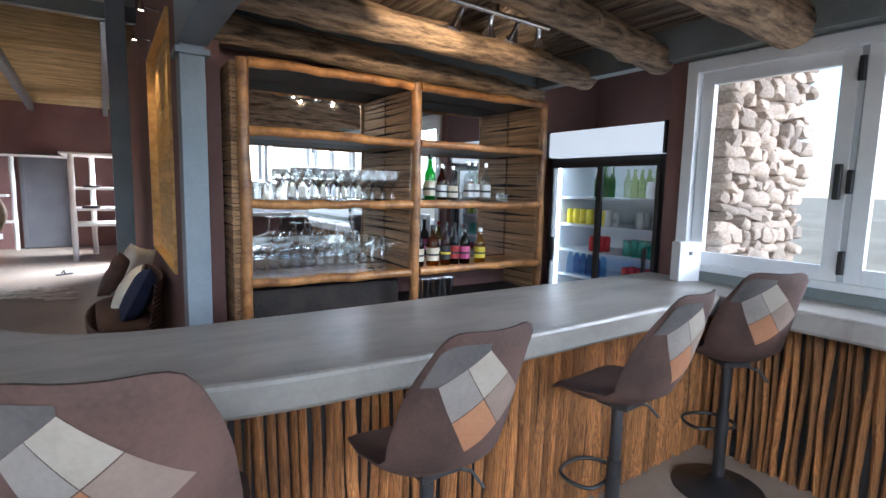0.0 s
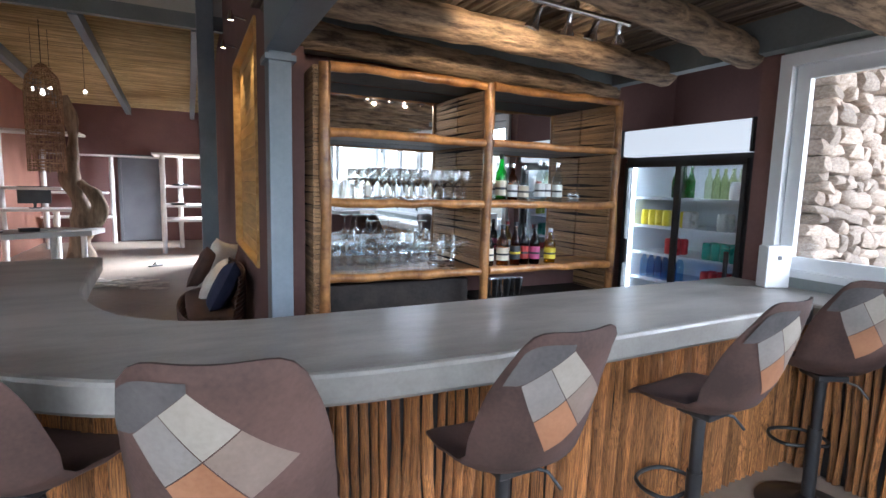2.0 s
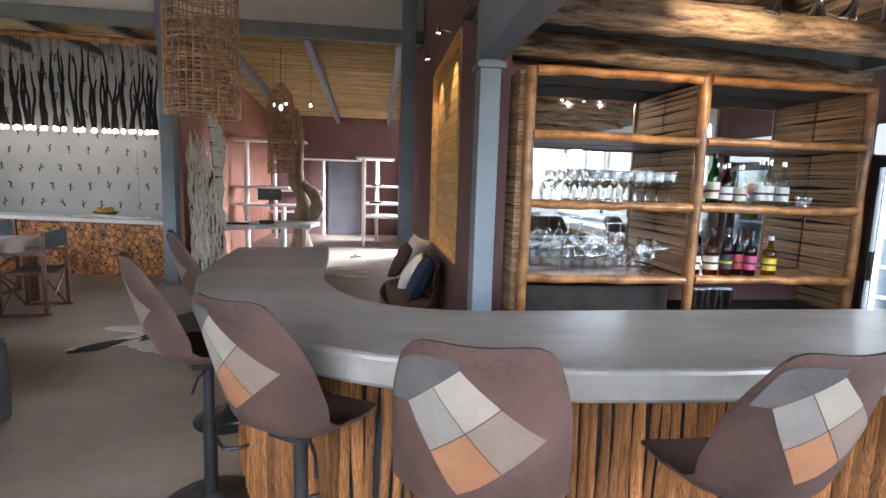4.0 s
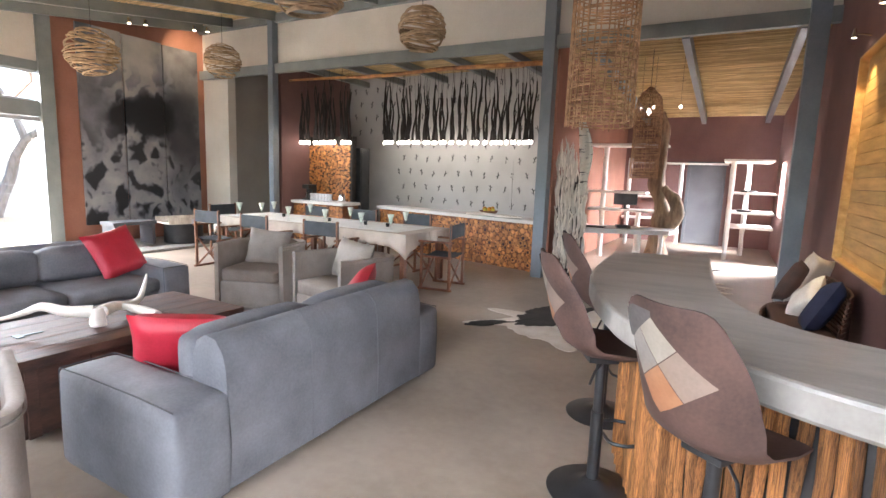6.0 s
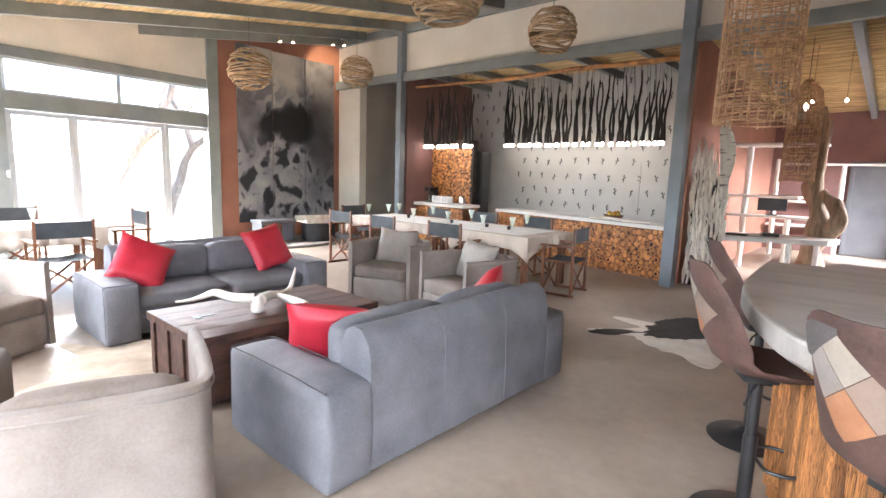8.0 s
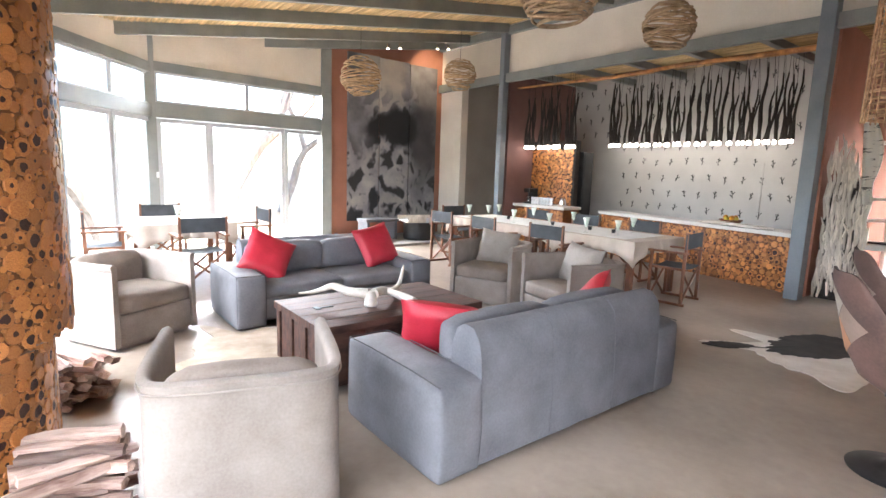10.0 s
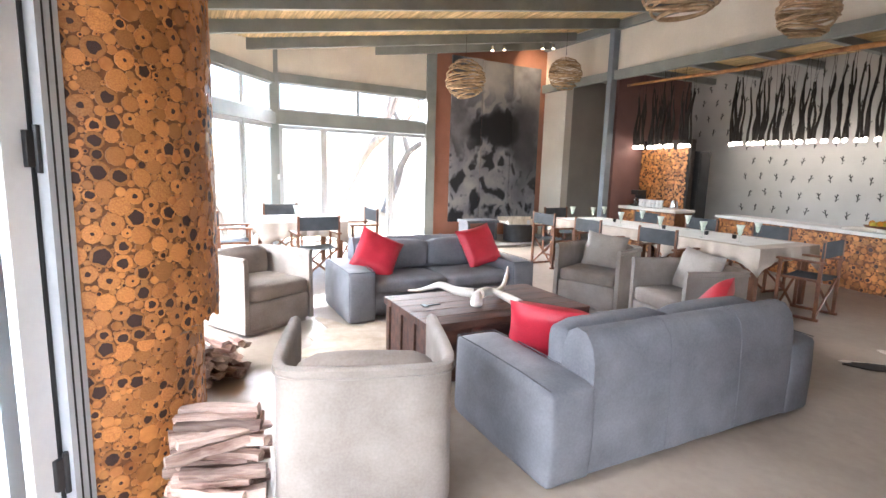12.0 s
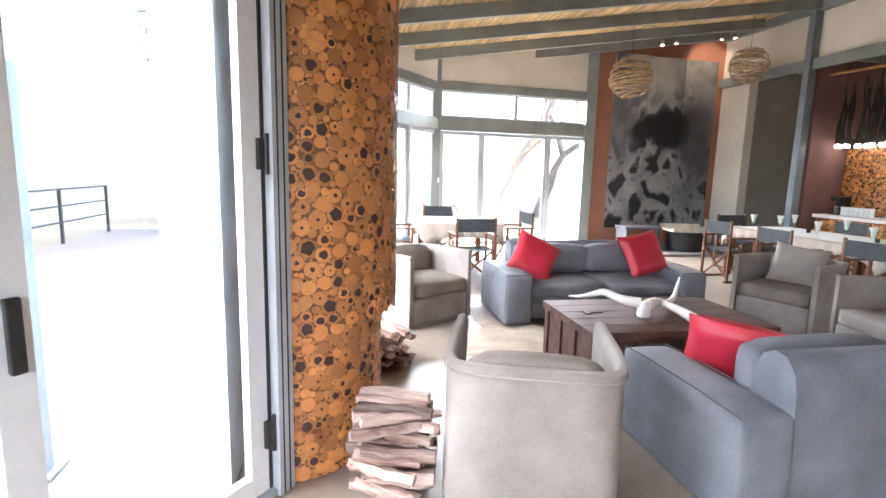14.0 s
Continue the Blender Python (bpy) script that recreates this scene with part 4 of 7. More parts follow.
def tub_chair():
    """A square tub armchair whose back and arms are one bent wall; front along -y."""
    t = thing("tub_armchair", "taupe suede tub armchair with a wrap-round back", "armchair", "tub armchairs round the chest")
    path = catmull([(-0.4, -0.36, 0), (-0.408, 0.05, 0), (-0.388, 0.29, 0), (-0.29, 0.378, 0), (0, 0.395, 0), (0.29, 0.378, 0), (0.388, 0.29, 0), (0.408, 0.05, 0), (0.4, -0.36, 0)], 6)
    n = len(path)
    b = Build()
    ring = []
    for i, p in enumerate(path):
        d = (path[min(i + 1, n - 1)] - path[max(i - 1, 0)]).normalized()
        nr = Vector((d.y, -d.x, 0))
        q = abs(i / (n - 1) * 2 - 1)
        h = 0.695 + 0.012 * max(0, (q - 0.6) / 0.4) ** 1.4
        w = 0.05
        ring.append([p + nr * o + Vector((0, 0, z)) for o, z in ((0, 0.03), (0.006, 0.3), (0.008, h - 0.04), (-0.002, h), (0.012 + w * 0.3, h + 0.012), (w, h - 0.005), (w + 0.004, h - 0.05), (w, 0.3), (w, 0.03))][::1])
    m = 9
    verts = [tuple(v) for r in ring for v in r]
    b.add(verts, [(i * m + k, i * m + (k + 1) % m, (i + 1) * m + (k + 1) % m, (i + 1) * m + k) for i in range(n - 1) for k in range(m)] + [tuple(range(m)), tuple((n - 1) * m + k for k in range(m))[::-1]])
    part("wrap_back", b, TUB, t, smooth=True, angle=60)
    piping = [tuple(r[3] + Vector((0, 0, -0.035))) for r in ring]
    part("piping", Build().tube(piping, 0.005, 6), TUB, t, smooth=True)
    part("front_panel", soft_box(-0.34, 0.34, -0.355, -0.3, 0.03, 0.3, 0.02), TUB, t, smooth=True, angle=80)
    part("seat_cushion", soft_box(-0.325, 0.325, -0.37, 0.26, 0.29, 0.45, 0.045, 0.03, 4), TUB_SEAT, t, smooth=True, angle=80)
    part("back_cushion", soft_box(-0.29, 0.29, 0.12, 0.28, 0.43, 0.735, 0.06, 0.04, 8), TUB_SEAT, t, smooth=True, angle=80, m=pose(0, 0.0, 0, -6))
    part("plinth", Build().box(-0.33, 0.33, -0.32, 0.3, 0, 0.035), TUB, t)
    return t


tub = tub_chair()
tub.matrix_basis = pose(-2.97, 0.39, 0.002, 0, 0, -108)
for x, y, a in ((-5.82, 0.23, 120), (-5.13, 4.0, 22), (-3.86, 3.92, -12)):
    copy_thing(tub, pose(x, y, 0.002, 0, 0, a))

LOOSE = cushion_mesh("scatter_cushion", 0.52, 0.44, 0.18, TUB)
for x, y, a in ((-5.13, 4.0, 22), (-3.86, 3.92, -12)):
    single("scatter_cushion", LOOSE, TUB, "plump taupe cushion leaning in a tub armchair", "cushion", "taupe armchair cushions", m=pose(x, y, 0.002, 0, 0, a) @ pose(0.02, 0.08, 0.625, -16, 4, 0))

# ---- chest, horns ----
chest = thing("chest_table", "dark stained wooden chest used as a coffee table", "coffee table")
cx0, cx1, cy0, cy1 = -4.56, -3.68, 1.08, 2.52
part("body", Build().box(cx0 + 0.03, cx1 - 0.03, cy0 + 0.03, cy1 - 0.03, 0.03, 0.42, bevel=0.008), CHEST, chest)
for i in range(5):
    w = (cx1 - cx0) / 5
    part("plank", Build().box(cx0 + i * w + 0.002, cx0 + (i + 1) * w - 0.002, cy0, cy1, 0.422 + 0.001 * (i % 2), 0.48, bevel=0.005), CHEST, chest)
for i in range(5):
    y = cy0 + 0.06 + i * (cy1 - cy0 - 0.12) / 4
    for xx in (cx0 + 0.012, cx1 - 0.03):
        part("batten", Build().box(xx, xx + 0.018, y - 0.03, y + 0.03, 0.03, 0.42, bevel=0.003), CHEST, chest)
for i in range(4):
    x = cx0 + 0.06 + i * (cx1 - cx0 - 0.12) / 3
    for yy in (cy0 + 0.012, cy1 - 0.03):
        part("batten", Build().box(x - 0.03, x + 0.03, yy, yy + 0.018, 0.03, 0.42, bevel=0.003), CHEST, chest)
part("hasp", Build().box(-4.2, -4.12, 1.25, 1.29, 0.481, 0.486).box(-4.17, -4.15, 1.25, 1.4, 0.481, 0.486), BLACK, chest, "black iron hinge strap")
hb = Build()
hb.tube(catmull([(-4.02, 1.62, 0.585), (-4.1, 1.5, 0.6), (-4.2, 1.42, 0.63), (-4.26, 1.36, 0.6), (-4.3, 1.28, 0.575), (-4.34, 1.2, 0.57)], 5), [0.04 - 0.0013 * i for i in range(26)], 10)
hb.tube(catmull([(-3.99, 1.66, 0.58), (-4.1, 1.8, 0.57), (-4.2, 1.95, 0.53), (-4.32, 2.1, 0.54), (-4.42, 2.2, 0.62), (-4.46, 2.24, 0.68)], 5), [0.042 - 0.0014 * i for i in range(26)], 10)
hb.tube(catmull([(-4.0, 1.64, 0.49), (-4.0, 1.64, 0.54), (-4.01, 1.64, 0.6)], 4), [0.045, 0.05, 0.05, 0.048, 0.046, 0.05, 0.046, 0.043, 0.04], 10)
hb.tube(catmull([(-4.12, 1.86, 0.56), (-3.95, 1.9, 0.54), (-3.78, 1.9, 0.53)], 4), [0.022, 0.024, 0.028, 0.03, 0.033, 0.035, 0.036, 0.038, 0.036], 10)
single("horn_ornament", hb, BONE, "bleached kudu horns lying on the chest", "horns", smooth=True)


# ---- dining tables and director's chairs ----
def director_chair():
    t = thing("director_chair", "folding red-brown wooden director's chair with charcoal canvas", "chair", "canvas dining chairs")
    for sx in (-1, 1):
        x = sx * 0.27
        for y in (-0.2, 0.2):
            part("leg", Build().box(x - 0.014, x + 0.014, y - 0.018, y + 0.018, 0.03, 0.64, bevel=0.003), CHAIRWOOD, t)
        part("back_post", Build().box(x - 0.014, x + 0.014, 0.19, 0.22, 0.64, 0.9, bevel=0.003), CHAIRWOOD, t)
        part("armrest", Build().box(x - 0.03, x + 0.03, -0.24, 0.24, 0.64, 0.665, bevel=0.006), CHAIRWOOD, t)
        part("foot_rail", Build().box(x - 0.016, x + 0.016, -0.24, 0.24, 0.0, 0.03, bevel=0.003), CHAIRWOOD, t)
        part("seat_rail", Build().box(x - sx * 0.03 - 0.012, x - sx * 0.03 + 0.012, -0.22, 0.22, 0.43, 0.46), CHAIRWOOD, t)
    for y in (-0.215, 0.185):
        for s in (-1, 1):
            part("cross_leg", Build().tube([(s * 0.25, y + s * 0.012, 0.04), (-s * 0.25, y + s * 0.012, 0.44)], 0.015, 6), CHAIRWOOD, t)
    part("seat", Build().grid(lambda a, c: (-0.25 + 0.5 * a, -0.21 + 0.42 * c, 0.462 - 0.02 * math.sin(math.pi * a)), 8, 2).grid(lambda a, c: (-0.25 + 0.5 * a, -0.21 + 0.42 * c, 0.456 - 0.02 * math.sin(math.pi * a)), 8, 2), CANVAS, t, "charcoal canvas seat")
    part("backrest", Build().box(-0.285, 0.285, 0.196, 0.216, 0.7, 0.88, bevel=0.004), CANVAS, t, "charcoal canvas back")
    return t


def cloth(name, x0, x1, y0, y1, top, drop, material, seed, label):
    """A tablecloth with a wavy hanging edge."""
    def fn(a, c):
        ang = 2 * math.pi * a
        ex = max(abs(math.cos(ang)), abs(math.sin(ang)))
        px, py = math.cos(ang) / ex, math.sin(ang) / ex
        hx, hy = (x1 - x0) / 2, (y1 - y0) / 2
        k = min(1.0, c * 2)
        dr = max(0.0, c * 2 - 1)
        wav = 0.022 * math.sin(ang * 22 + seed) * dr
        pointed = 0.17 * (abs(px * py)) ** 4 * dr
        return ((x0 + x1) / 2 + px * (hx * k + wav + 0.012 * dr), (y0 + y1) / 2 + py * (hy * k + wav + 0.012 * dr), top - drop * dr - pointed)
    b = Build().grid(fn, 120, 6)
    o = single(name, b, material, label, "tablecloth", smooth=True, angle=60)
    sol = o.modifiers.new("thickness", "SOLIDIFY")
    sol.thickness, sol.offset = 0.004, 1
    return o


def dining_table(x0, x1, y0, y1):
    t = thing("dining_table", "wooden dining table under a beige cloth", "table", "cloth-covered dining tables")
    part("tabletop", Build().box(x0, x1, y0, y1, 0.705, 0.74, bevel=0.005), CHAIRWOOD, t)
    for x in (x0 + 0.08, x1 - 0.08):
        for y in (y0 + 0.08, y1 - 0.08):
            part("leg", Build().box(x - 0.035, x + 0.035, y - 0.035, y + 0.035, 0, 0.705), CHAIRWOOD, t)


for k in range(3):
    x0 = -7.85 + k * 1.25
    dining_table(x0 + 0.005, x0 + 1.245, 5.4, 6.55)
    cloth("tablecloth", x0 - 0.004 - 0.004 * k, x0 + 1.254 + 0.004 * k, 5.38, 6.57, 0.746 + 0.004 * k, 0.13 + 0.03 * (k == 2), CLOTH, k, "beige cloth hanging over a dining table")
single("table_runner", Build().box(-7.7, -4.3, 5.5, 6.45, 0.7585, 0.7605), RUNNER, "white runner along the dining table", "table runner")
dining_table(-9.1, -7.95, 0.6, 1.75)
cloth("tablecloth", -9.12, -7.93, 0.58, 1.77, 0.746, 0.2, CLOTH, 5, "beige cloth hanging over a dining table")

dc = director_chair()
dc.matrix_basis = pose(-7.35, 5.1, 0.0, 0, 0, 180)
for x, y, a in ((-6.3, 5.08, 178), (-5.1, 5.1, 183), (-3.88, 6.0, -82), (-7.2, 6.88, 0), (-6.1, 6.9, 3), (-5.0, 6.88, -4), (-8.2, 6.0, 92), (-7.55, 1.2, -88), (-9.45, 1.1, 90), (-8.5, 2.12, 2), (-8.45, 0.25, 178)):
    copy_thing(dc, pose(x, y, 0.0, 0, 0, a))

GREENGLASS = clear("pale_green_glass", (0.97, 0.99, 0.98), 0.05, 1.5, 0.3)
NAPKIN = hued("mint_napkin", (0.72, 0.78, 0.7), 0.8)


def goblet():
    t = thing("water_goblet", "glass goblet with a folded mint napkin", "goblet", "goblets on the dining table")
    part("glass", Build().lathe([(0.035, 0), (0.036, 0.004), (0.008, 0.012), (0.007, 0.06), (0.02, 0.075), (0.036, 0.11), (0.038, 0.16), (0.036, 0.16), (0.034, 0.112), (0.018, 0.08), (0.0, 0.078)], 14), GREENGLASS, t, smooth=True)
    part("napkin", Build().lathe([(0.012, 0.082), (0.026, 0.12), (0.03, 0.15), (0.05, 0.21), (0.035, 0.2), (0.02, 0.16), (0.006, 0.2), (0.0, 0.19)], 9), NAPKIN, t, smooth=True)
    return t


g = goblet()
g.matrix_basis = pose(-7.5, 5.62, 0.762)
for x, y in ((-7.3, 5.9), (-7.45, 6.3), (-6.6, 6.3), (-6.4, 5.62), (-5.7, 5.66), (-5.75, 6.3), (-5.0, 5.62), (-4.7, 6.3), (-4.55, 5.7)):
    copy_thing(g, pose(x, y, 0.762, 0, 0, 40 * x))
copy_thing(g, pose(-8.3, 1.1, 0.752))
tl = thing("tea_light", "dark tea-light cup on the table runner", "candle holder", "tea lights on the dining table", m=pose(-6.9, 6.0, 0.762))
part("cup", Build().lathe([(0.025, 0), (0.03, 0.05), (0.027, 0.05), (0.022, 0.006), (0, 0.006)], 12), BLACK, tl, smooth=True)
for x in (-5.9, -5.2, -4.8):
    copy_thing(tl, pose(x, 5.98, 0.762))


# ---- hides on the floor ----
def hide(name, cx, cy, ang, sx, sy, material, seed, label, legs=True, z=0.006):
    def edge(t):
        r = 0.62 + 0.1 * math.sin(2 * t) + 0.1 * noise.noise(Vector((math.cos(t) * 2 + seed, math.sin(t) * 2, 0))) + 0.07 * noise.noise(Vector((math.cos(t) * 7 + seed, math.sin(t) * 7, 0)))
        for a in ((0.7, -0.75, 2.45, -1.85) if legs else ()):
            d = math.atan2(math.sin(t - a), math.cos(t - a))
            r += 0.3 * math.exp(-(d / 0.16) ** 2)
        d = math.atan2(math.sin(t - 3.14), math.cos(t - 3.14))
        r += 0.45 * math.exp(-(d / 0.12) ** 2)
        return r
    n = 160
    rr = [0.0, 0.35, 0.7, 1.0]
    b = Build()
    verts = [(math.cos(6.2832 * i / n) * edge(6.2832 * i / n) * k * sx, math.sin(6.2832 * i / n) * edge(6.2832 * i / n) * k * sy, z + 0.006 * (1 - k) + 0.008 * max(0, noise.noise(Vector((i * 0.2, k * 2, seed)))) * k) for k in rr for i in range(n)]
    b.add(verts, [(a * n + i, a * n + (i + 1) % n, (a + 1) * n + (i + 1) % n, (a + 1) * n + i) for a in range(3) for i in range(n)] + [tuple(range(n))])
    b.add([(x, y, 0.001) for x, y, _ in verts[-n:]], [tuple(range(n - 1, -1, -1))])
    m0 = len(verts)
    b.f += [((3 * n + i), (3 * n + (i + 1) % n), m0 + (i + 1) % n, m0 + i) for i in range(n)]
    return single(name, b, material, label, "hide rug", smooth=True, m=pose(cx, cy, 0, 0, 0, ang), angle=60)


rug = thing("cowhide_rug", "black and white cowhide rug on the concrete", "hide rug")
for nm, cx, cy, ang, sx, sy, mt, sd, lg, z, lb in (("hide", -1.93, 5.25, 35, 1.05, 0.98, HIDE_W, 2, True, 0.006, "white hair hide"), ("dark_patch", -2.12, 5.42, -118, 0.86, 0.5, HIDE_B, 9, False, 0.0125, "black hair patch"), ("dark_patch", -2.62, 4.72, -140, 0.34, 0.14, HIDE_B, 4, False, 0.0125, "black hair patch")):
    o = hide(nm, cx, cy, ang, sx, sy, mt, sd, lb, lg, z)
    o.parent = rug
    del o["category"]
hide("springbok_rug", -4.75, 1.15, 20, 1.0, 0.8, HIDE_T, 5, "pale tan antelope hide under the chest", True, 0.005)


# ---- back-bar shelves ----
shelf = thing("bar_shelf_unit", "rustic back-bar shelf of branches with a mirror back", "shelf unit")
SY0, SY1 = 2.93, 3.34


def branch(x0, y0, z0, x1, y1, z1, r, seed, n=10):
    q = random.Random(seed)
    pts = [(x0 + (x1 - x0) * i / n + q.uniform(-1, 1) * 0.006, y0 + (y1 - y0) * i / n + q.uniform(-1, 1) * 0.006, z0 + (z1 - z0) * i / n + q.uniform(-1, 1) * 0.006) for i in range(n + 1)]
    return Build().tube(pts, [r * q.uniform(0.88, 1.12) for _ in pts], 10)


for k, x in enumerate((0.645, 1.72, 2.86)):
    part("post", branch(x, SY0 + 0.02, 0.0, x, SY0 + 0.02, 2.2, 0.034 if k != 2 else 0.03, 20 + k), POST, shelf, smooth=True)
for k, z in enumerate((2.185, 1.82, 1.42, 0.97)):
    for a, e, s in ((0.67, 1.69, 0), (1.75, 2.84, 1)):
        part("shelf_edge", branch(a, SY0 + 0.015, z, e, SY0 + 0.015, z + (0.0 if k else -0.005), 0.027, 30 + 2 * k + s), POST, shelf, smooth=True)
        part("shelf_board", Build().box(a - 0.02, e + 0.02, SY0 + 0.03, SY1 - 0.01, z - 0.014, z + 0.012, bevel=0.003), DARKWOOD if k == 0 else STEEL if k == 1 else POST, shelf)
part("back_mirror", Build().box(0.64, 2.84, SY1, SY1 + 0.006, 0.99, 2.17), MIRROR, shelf, "large wall mirror")
part("base_cabinet", Build().box(0.69, 1.68, SY0 + 0.16, SY1, 0.0, 0.9, bevel=0.004), DARKWOOD, shelf, "dark cabinet under the shelves")
# side panels of stacked sticks
stick_kinds = []
for i in range(6):
    q = random.Random(60 + i)
    b = Build()
    n = 4
    for k in range(n + 1):
        y = k / n
        h = 0.5 * q.uniform(0.8, 1.05)
        b.v += [(-0.5, y, -h), (-0.62, y, 0), (-0.5, y, h), (0.5, y, h), (0.62, y, 0), (0.5, y, -h)]
    b.f = [(k * 6 + j, k * 6 + (j + 1) % 6, (k + 1) * 6 + (j + 1) % 6, (k + 1) * 6 + j) for k in range(n) for j in range(6)] + [(5, 4, 3, 2, 1, 0), tuple(n * 6 + j for j in range(6))]
    stick_kinds.append(b.mesh("slat", STICK, True, 60))
for x, z0 in ((0.61, 0.0), (1.72, 0.98), (2.86, 0.5)):
    part("panel_core", Build().box(x - 0.012, x + 0.012, SY0 + 0.05, SY1 - 0.004, z0, 2.17), DARKWOOD, shelf)
    z = z0 + 0.012
    while z < 2.16:
        h = rnd.uniform(0.016, 0.034)
        o = new("slat", stick_kinds[rnd.randrange(6)])
        o.parent = shelf
        o.matrix_basis = Matrix.Translation((x, SY0 + 0.045, z + h / 2)) @ Matrix.Rotation(radians(rnd.uniform(-2.2, 2.2)), 4, "X") @ Matrix.Diagonal((0.05, SY1 - SY0 - 0.055, h * rnd.uniform(0.86, 1.0), 1))
        z += h

# ---- glasses ----
WINE = Build().lathe([(0.034, 0), (0.034, 0.003), (0.005, 0.008), (0.004, 0.085), (0.014, 0.1), (0.034, 0.13), (0.038, 0.16), (0.032, 0.205), (0.0, 0.203)], 14)
TUMBLER = Build().lathe([(0.028, 0), (0.034, 0.12), (0.0, 0.118)], 14)
FLUTE = Build().lathe([(0.03, 0), (0.03, 0.003), (0.004, 0.008), (0.004, 0.08), (0.018, 0.11), (0.024, 0.15), (0.02, 0.22), (0.0, 0.218)], 14)
for b in (WINE, TUMBLER, FLUTE):
    b.f = [fc_ for fc_ in b.f if max(b.v[k][2] for k in fc_) - min(b.v[k][2] for k in fc_) > 0.0025 or max(b.v[k][2] for k in fc_) < 0.1]
WINE_F, TUMBLER_F, FLUTE_F = (b.mesh(n_, GLASSWARE, True) for b, n_ in ((WINE, "wine_glass"), (TUMBLER, "tumbler"), (FLUTE, "flute_glass")))
WINE_B, TUMBLER_B, FLUTE_B = (b.mesh(n_, REFRACT, True) for b, n_ in ((WINE, "wine_glass"), (TUMBLER, "tumbler"), (FLUTE, "flute_glass")))
q = random.Random(11)
for row in range(3):
    wine, tumb, flut = ((WINE_F, TUMBLER_F, FLUTE_F), (WINE_B, TUMBLER_B, FLUTE_B), (WINE_F, TUMBLER_F, FLUTE_F))[row]
    for i in range(13):
        x = 0.73 + i * 0.073 + q.uniform(-0.006, 0.006) + 0.03 * (row % 2)
        y = 3.03 + row * 0.095
        if i < 3:
            single("tumbler", tumb, None, "clear straight glass tumbler on the shelf", "glass", "glasses on the upper shelf", m=pose(x, y, 1.433))
        else:
            single("wine_glass", wine, None, "clear stemmed wine glass standing on the shelf", "glass", "glasses on the upper shelf", m=pose(x, y, 1.433))
        if i > 9 and i < 12:
            single("flute_glass", flut, None, "tall clear flute glass on the lower shelf", "glass", "glasses on the lower shelf", m=pose(x, y, 0.983))
        elif i < 12:
            single("tumbler", tumb, None, "clear glass tumbler upside down on the shelf", "glass", "glasses on the lower shelf", m=pose(x, y, 1.103, 180))
for i in range(14):
    single("tumbler", TUMBLER_F, None, "clear glass tumbler lying on other glasses", "glass", "glasses on the lower shelf", m=pose(0.72 + i * 0.066, 3.04 + 0.03 * (i % 2), 1.14, 78, 0, q.uniform(0, 360)))
for i in range(5):
    single("wine_glass", WINE_F, None, "clear stemmed wine glass stacked on tumblers", "glass", "glasses on the lower shelf", m=pose(0.95 + i * 0.085, 3.04, 1.308, 180))

# ---- bottles ----
G_GREEN, G_CLEAR, G_AMBER, G_DARK, G_GOLD = (bottle_glass(n_, c_) for n_, c_ in (("green_bottle_glass", (0.1, 0.4, 0.12)), ("clear_bottle_glass", (0.85, 0.9, 0.9)), ("amber_liquor", (0.5, 0.2, 0.04)), ("dark_bottle_glass", (0.12, 0.06, 0.03)), ("golden_liquor", (0.8, 0.6, 0.12))))
L_CREAM, L_BLACK, L_RED, L_YEL, L_PINK, L_WHITE = (hued(n_, c_, 0.5) for n_, c_ in (("cream_label", (0.7, 0.62, 0.48)), ("black_label", (0.03, 0.03, 0.035)), ("red_label", (0.4, 0.03, 0.03)), ("yellow_label", (0.75, 0.6, 0.05)), ("pink_label", (0.6, 0.1, 0.25)), ("white_label", (0.75, 0.75, 0.73))))


def bottle(x, y, z, h, r, glass, lab, cap, label):
    t = thing("bottle", label, "bottle", "bottles on the bar shelves", m=pose(x, y, z, 0, 0, rnd.uniform(0, 90)))
    part("glass_body", Build().lathe([(r * 0.9, 0), (r, 0.008), (r, h * 0.55), (r * 0.93, h * 0.62), (r * 0.42, h * 0.74), (r * 0.36, h * 0.93), (0, h * 0.93)], 16), glass, t, smooth=True)
    part("paper_label", Build().lathe([(r + 0.001, h * 0.14), (r + 0.0015, h * 0.14), (r + 0.0015, h * 0.45), (r + 0.001, h * 0.45)], 16), lab, t, smooth=True)
    part("label_band", Build().lathe([(r + 0.002, h * 0.26), (r + 0.0025, h * 0.26), (r + 0.0025, h * 0.31), (r + 0.002, h * 0.31)], 16), L_BLACK if lab != L_BLACK else L_YEL, t, smooth=True)
    part("cap", Build().lathe([(r * 0.42, h * 0.9), (r * 0.42, h), (0, h)], 12), cap, t, smooth=True)


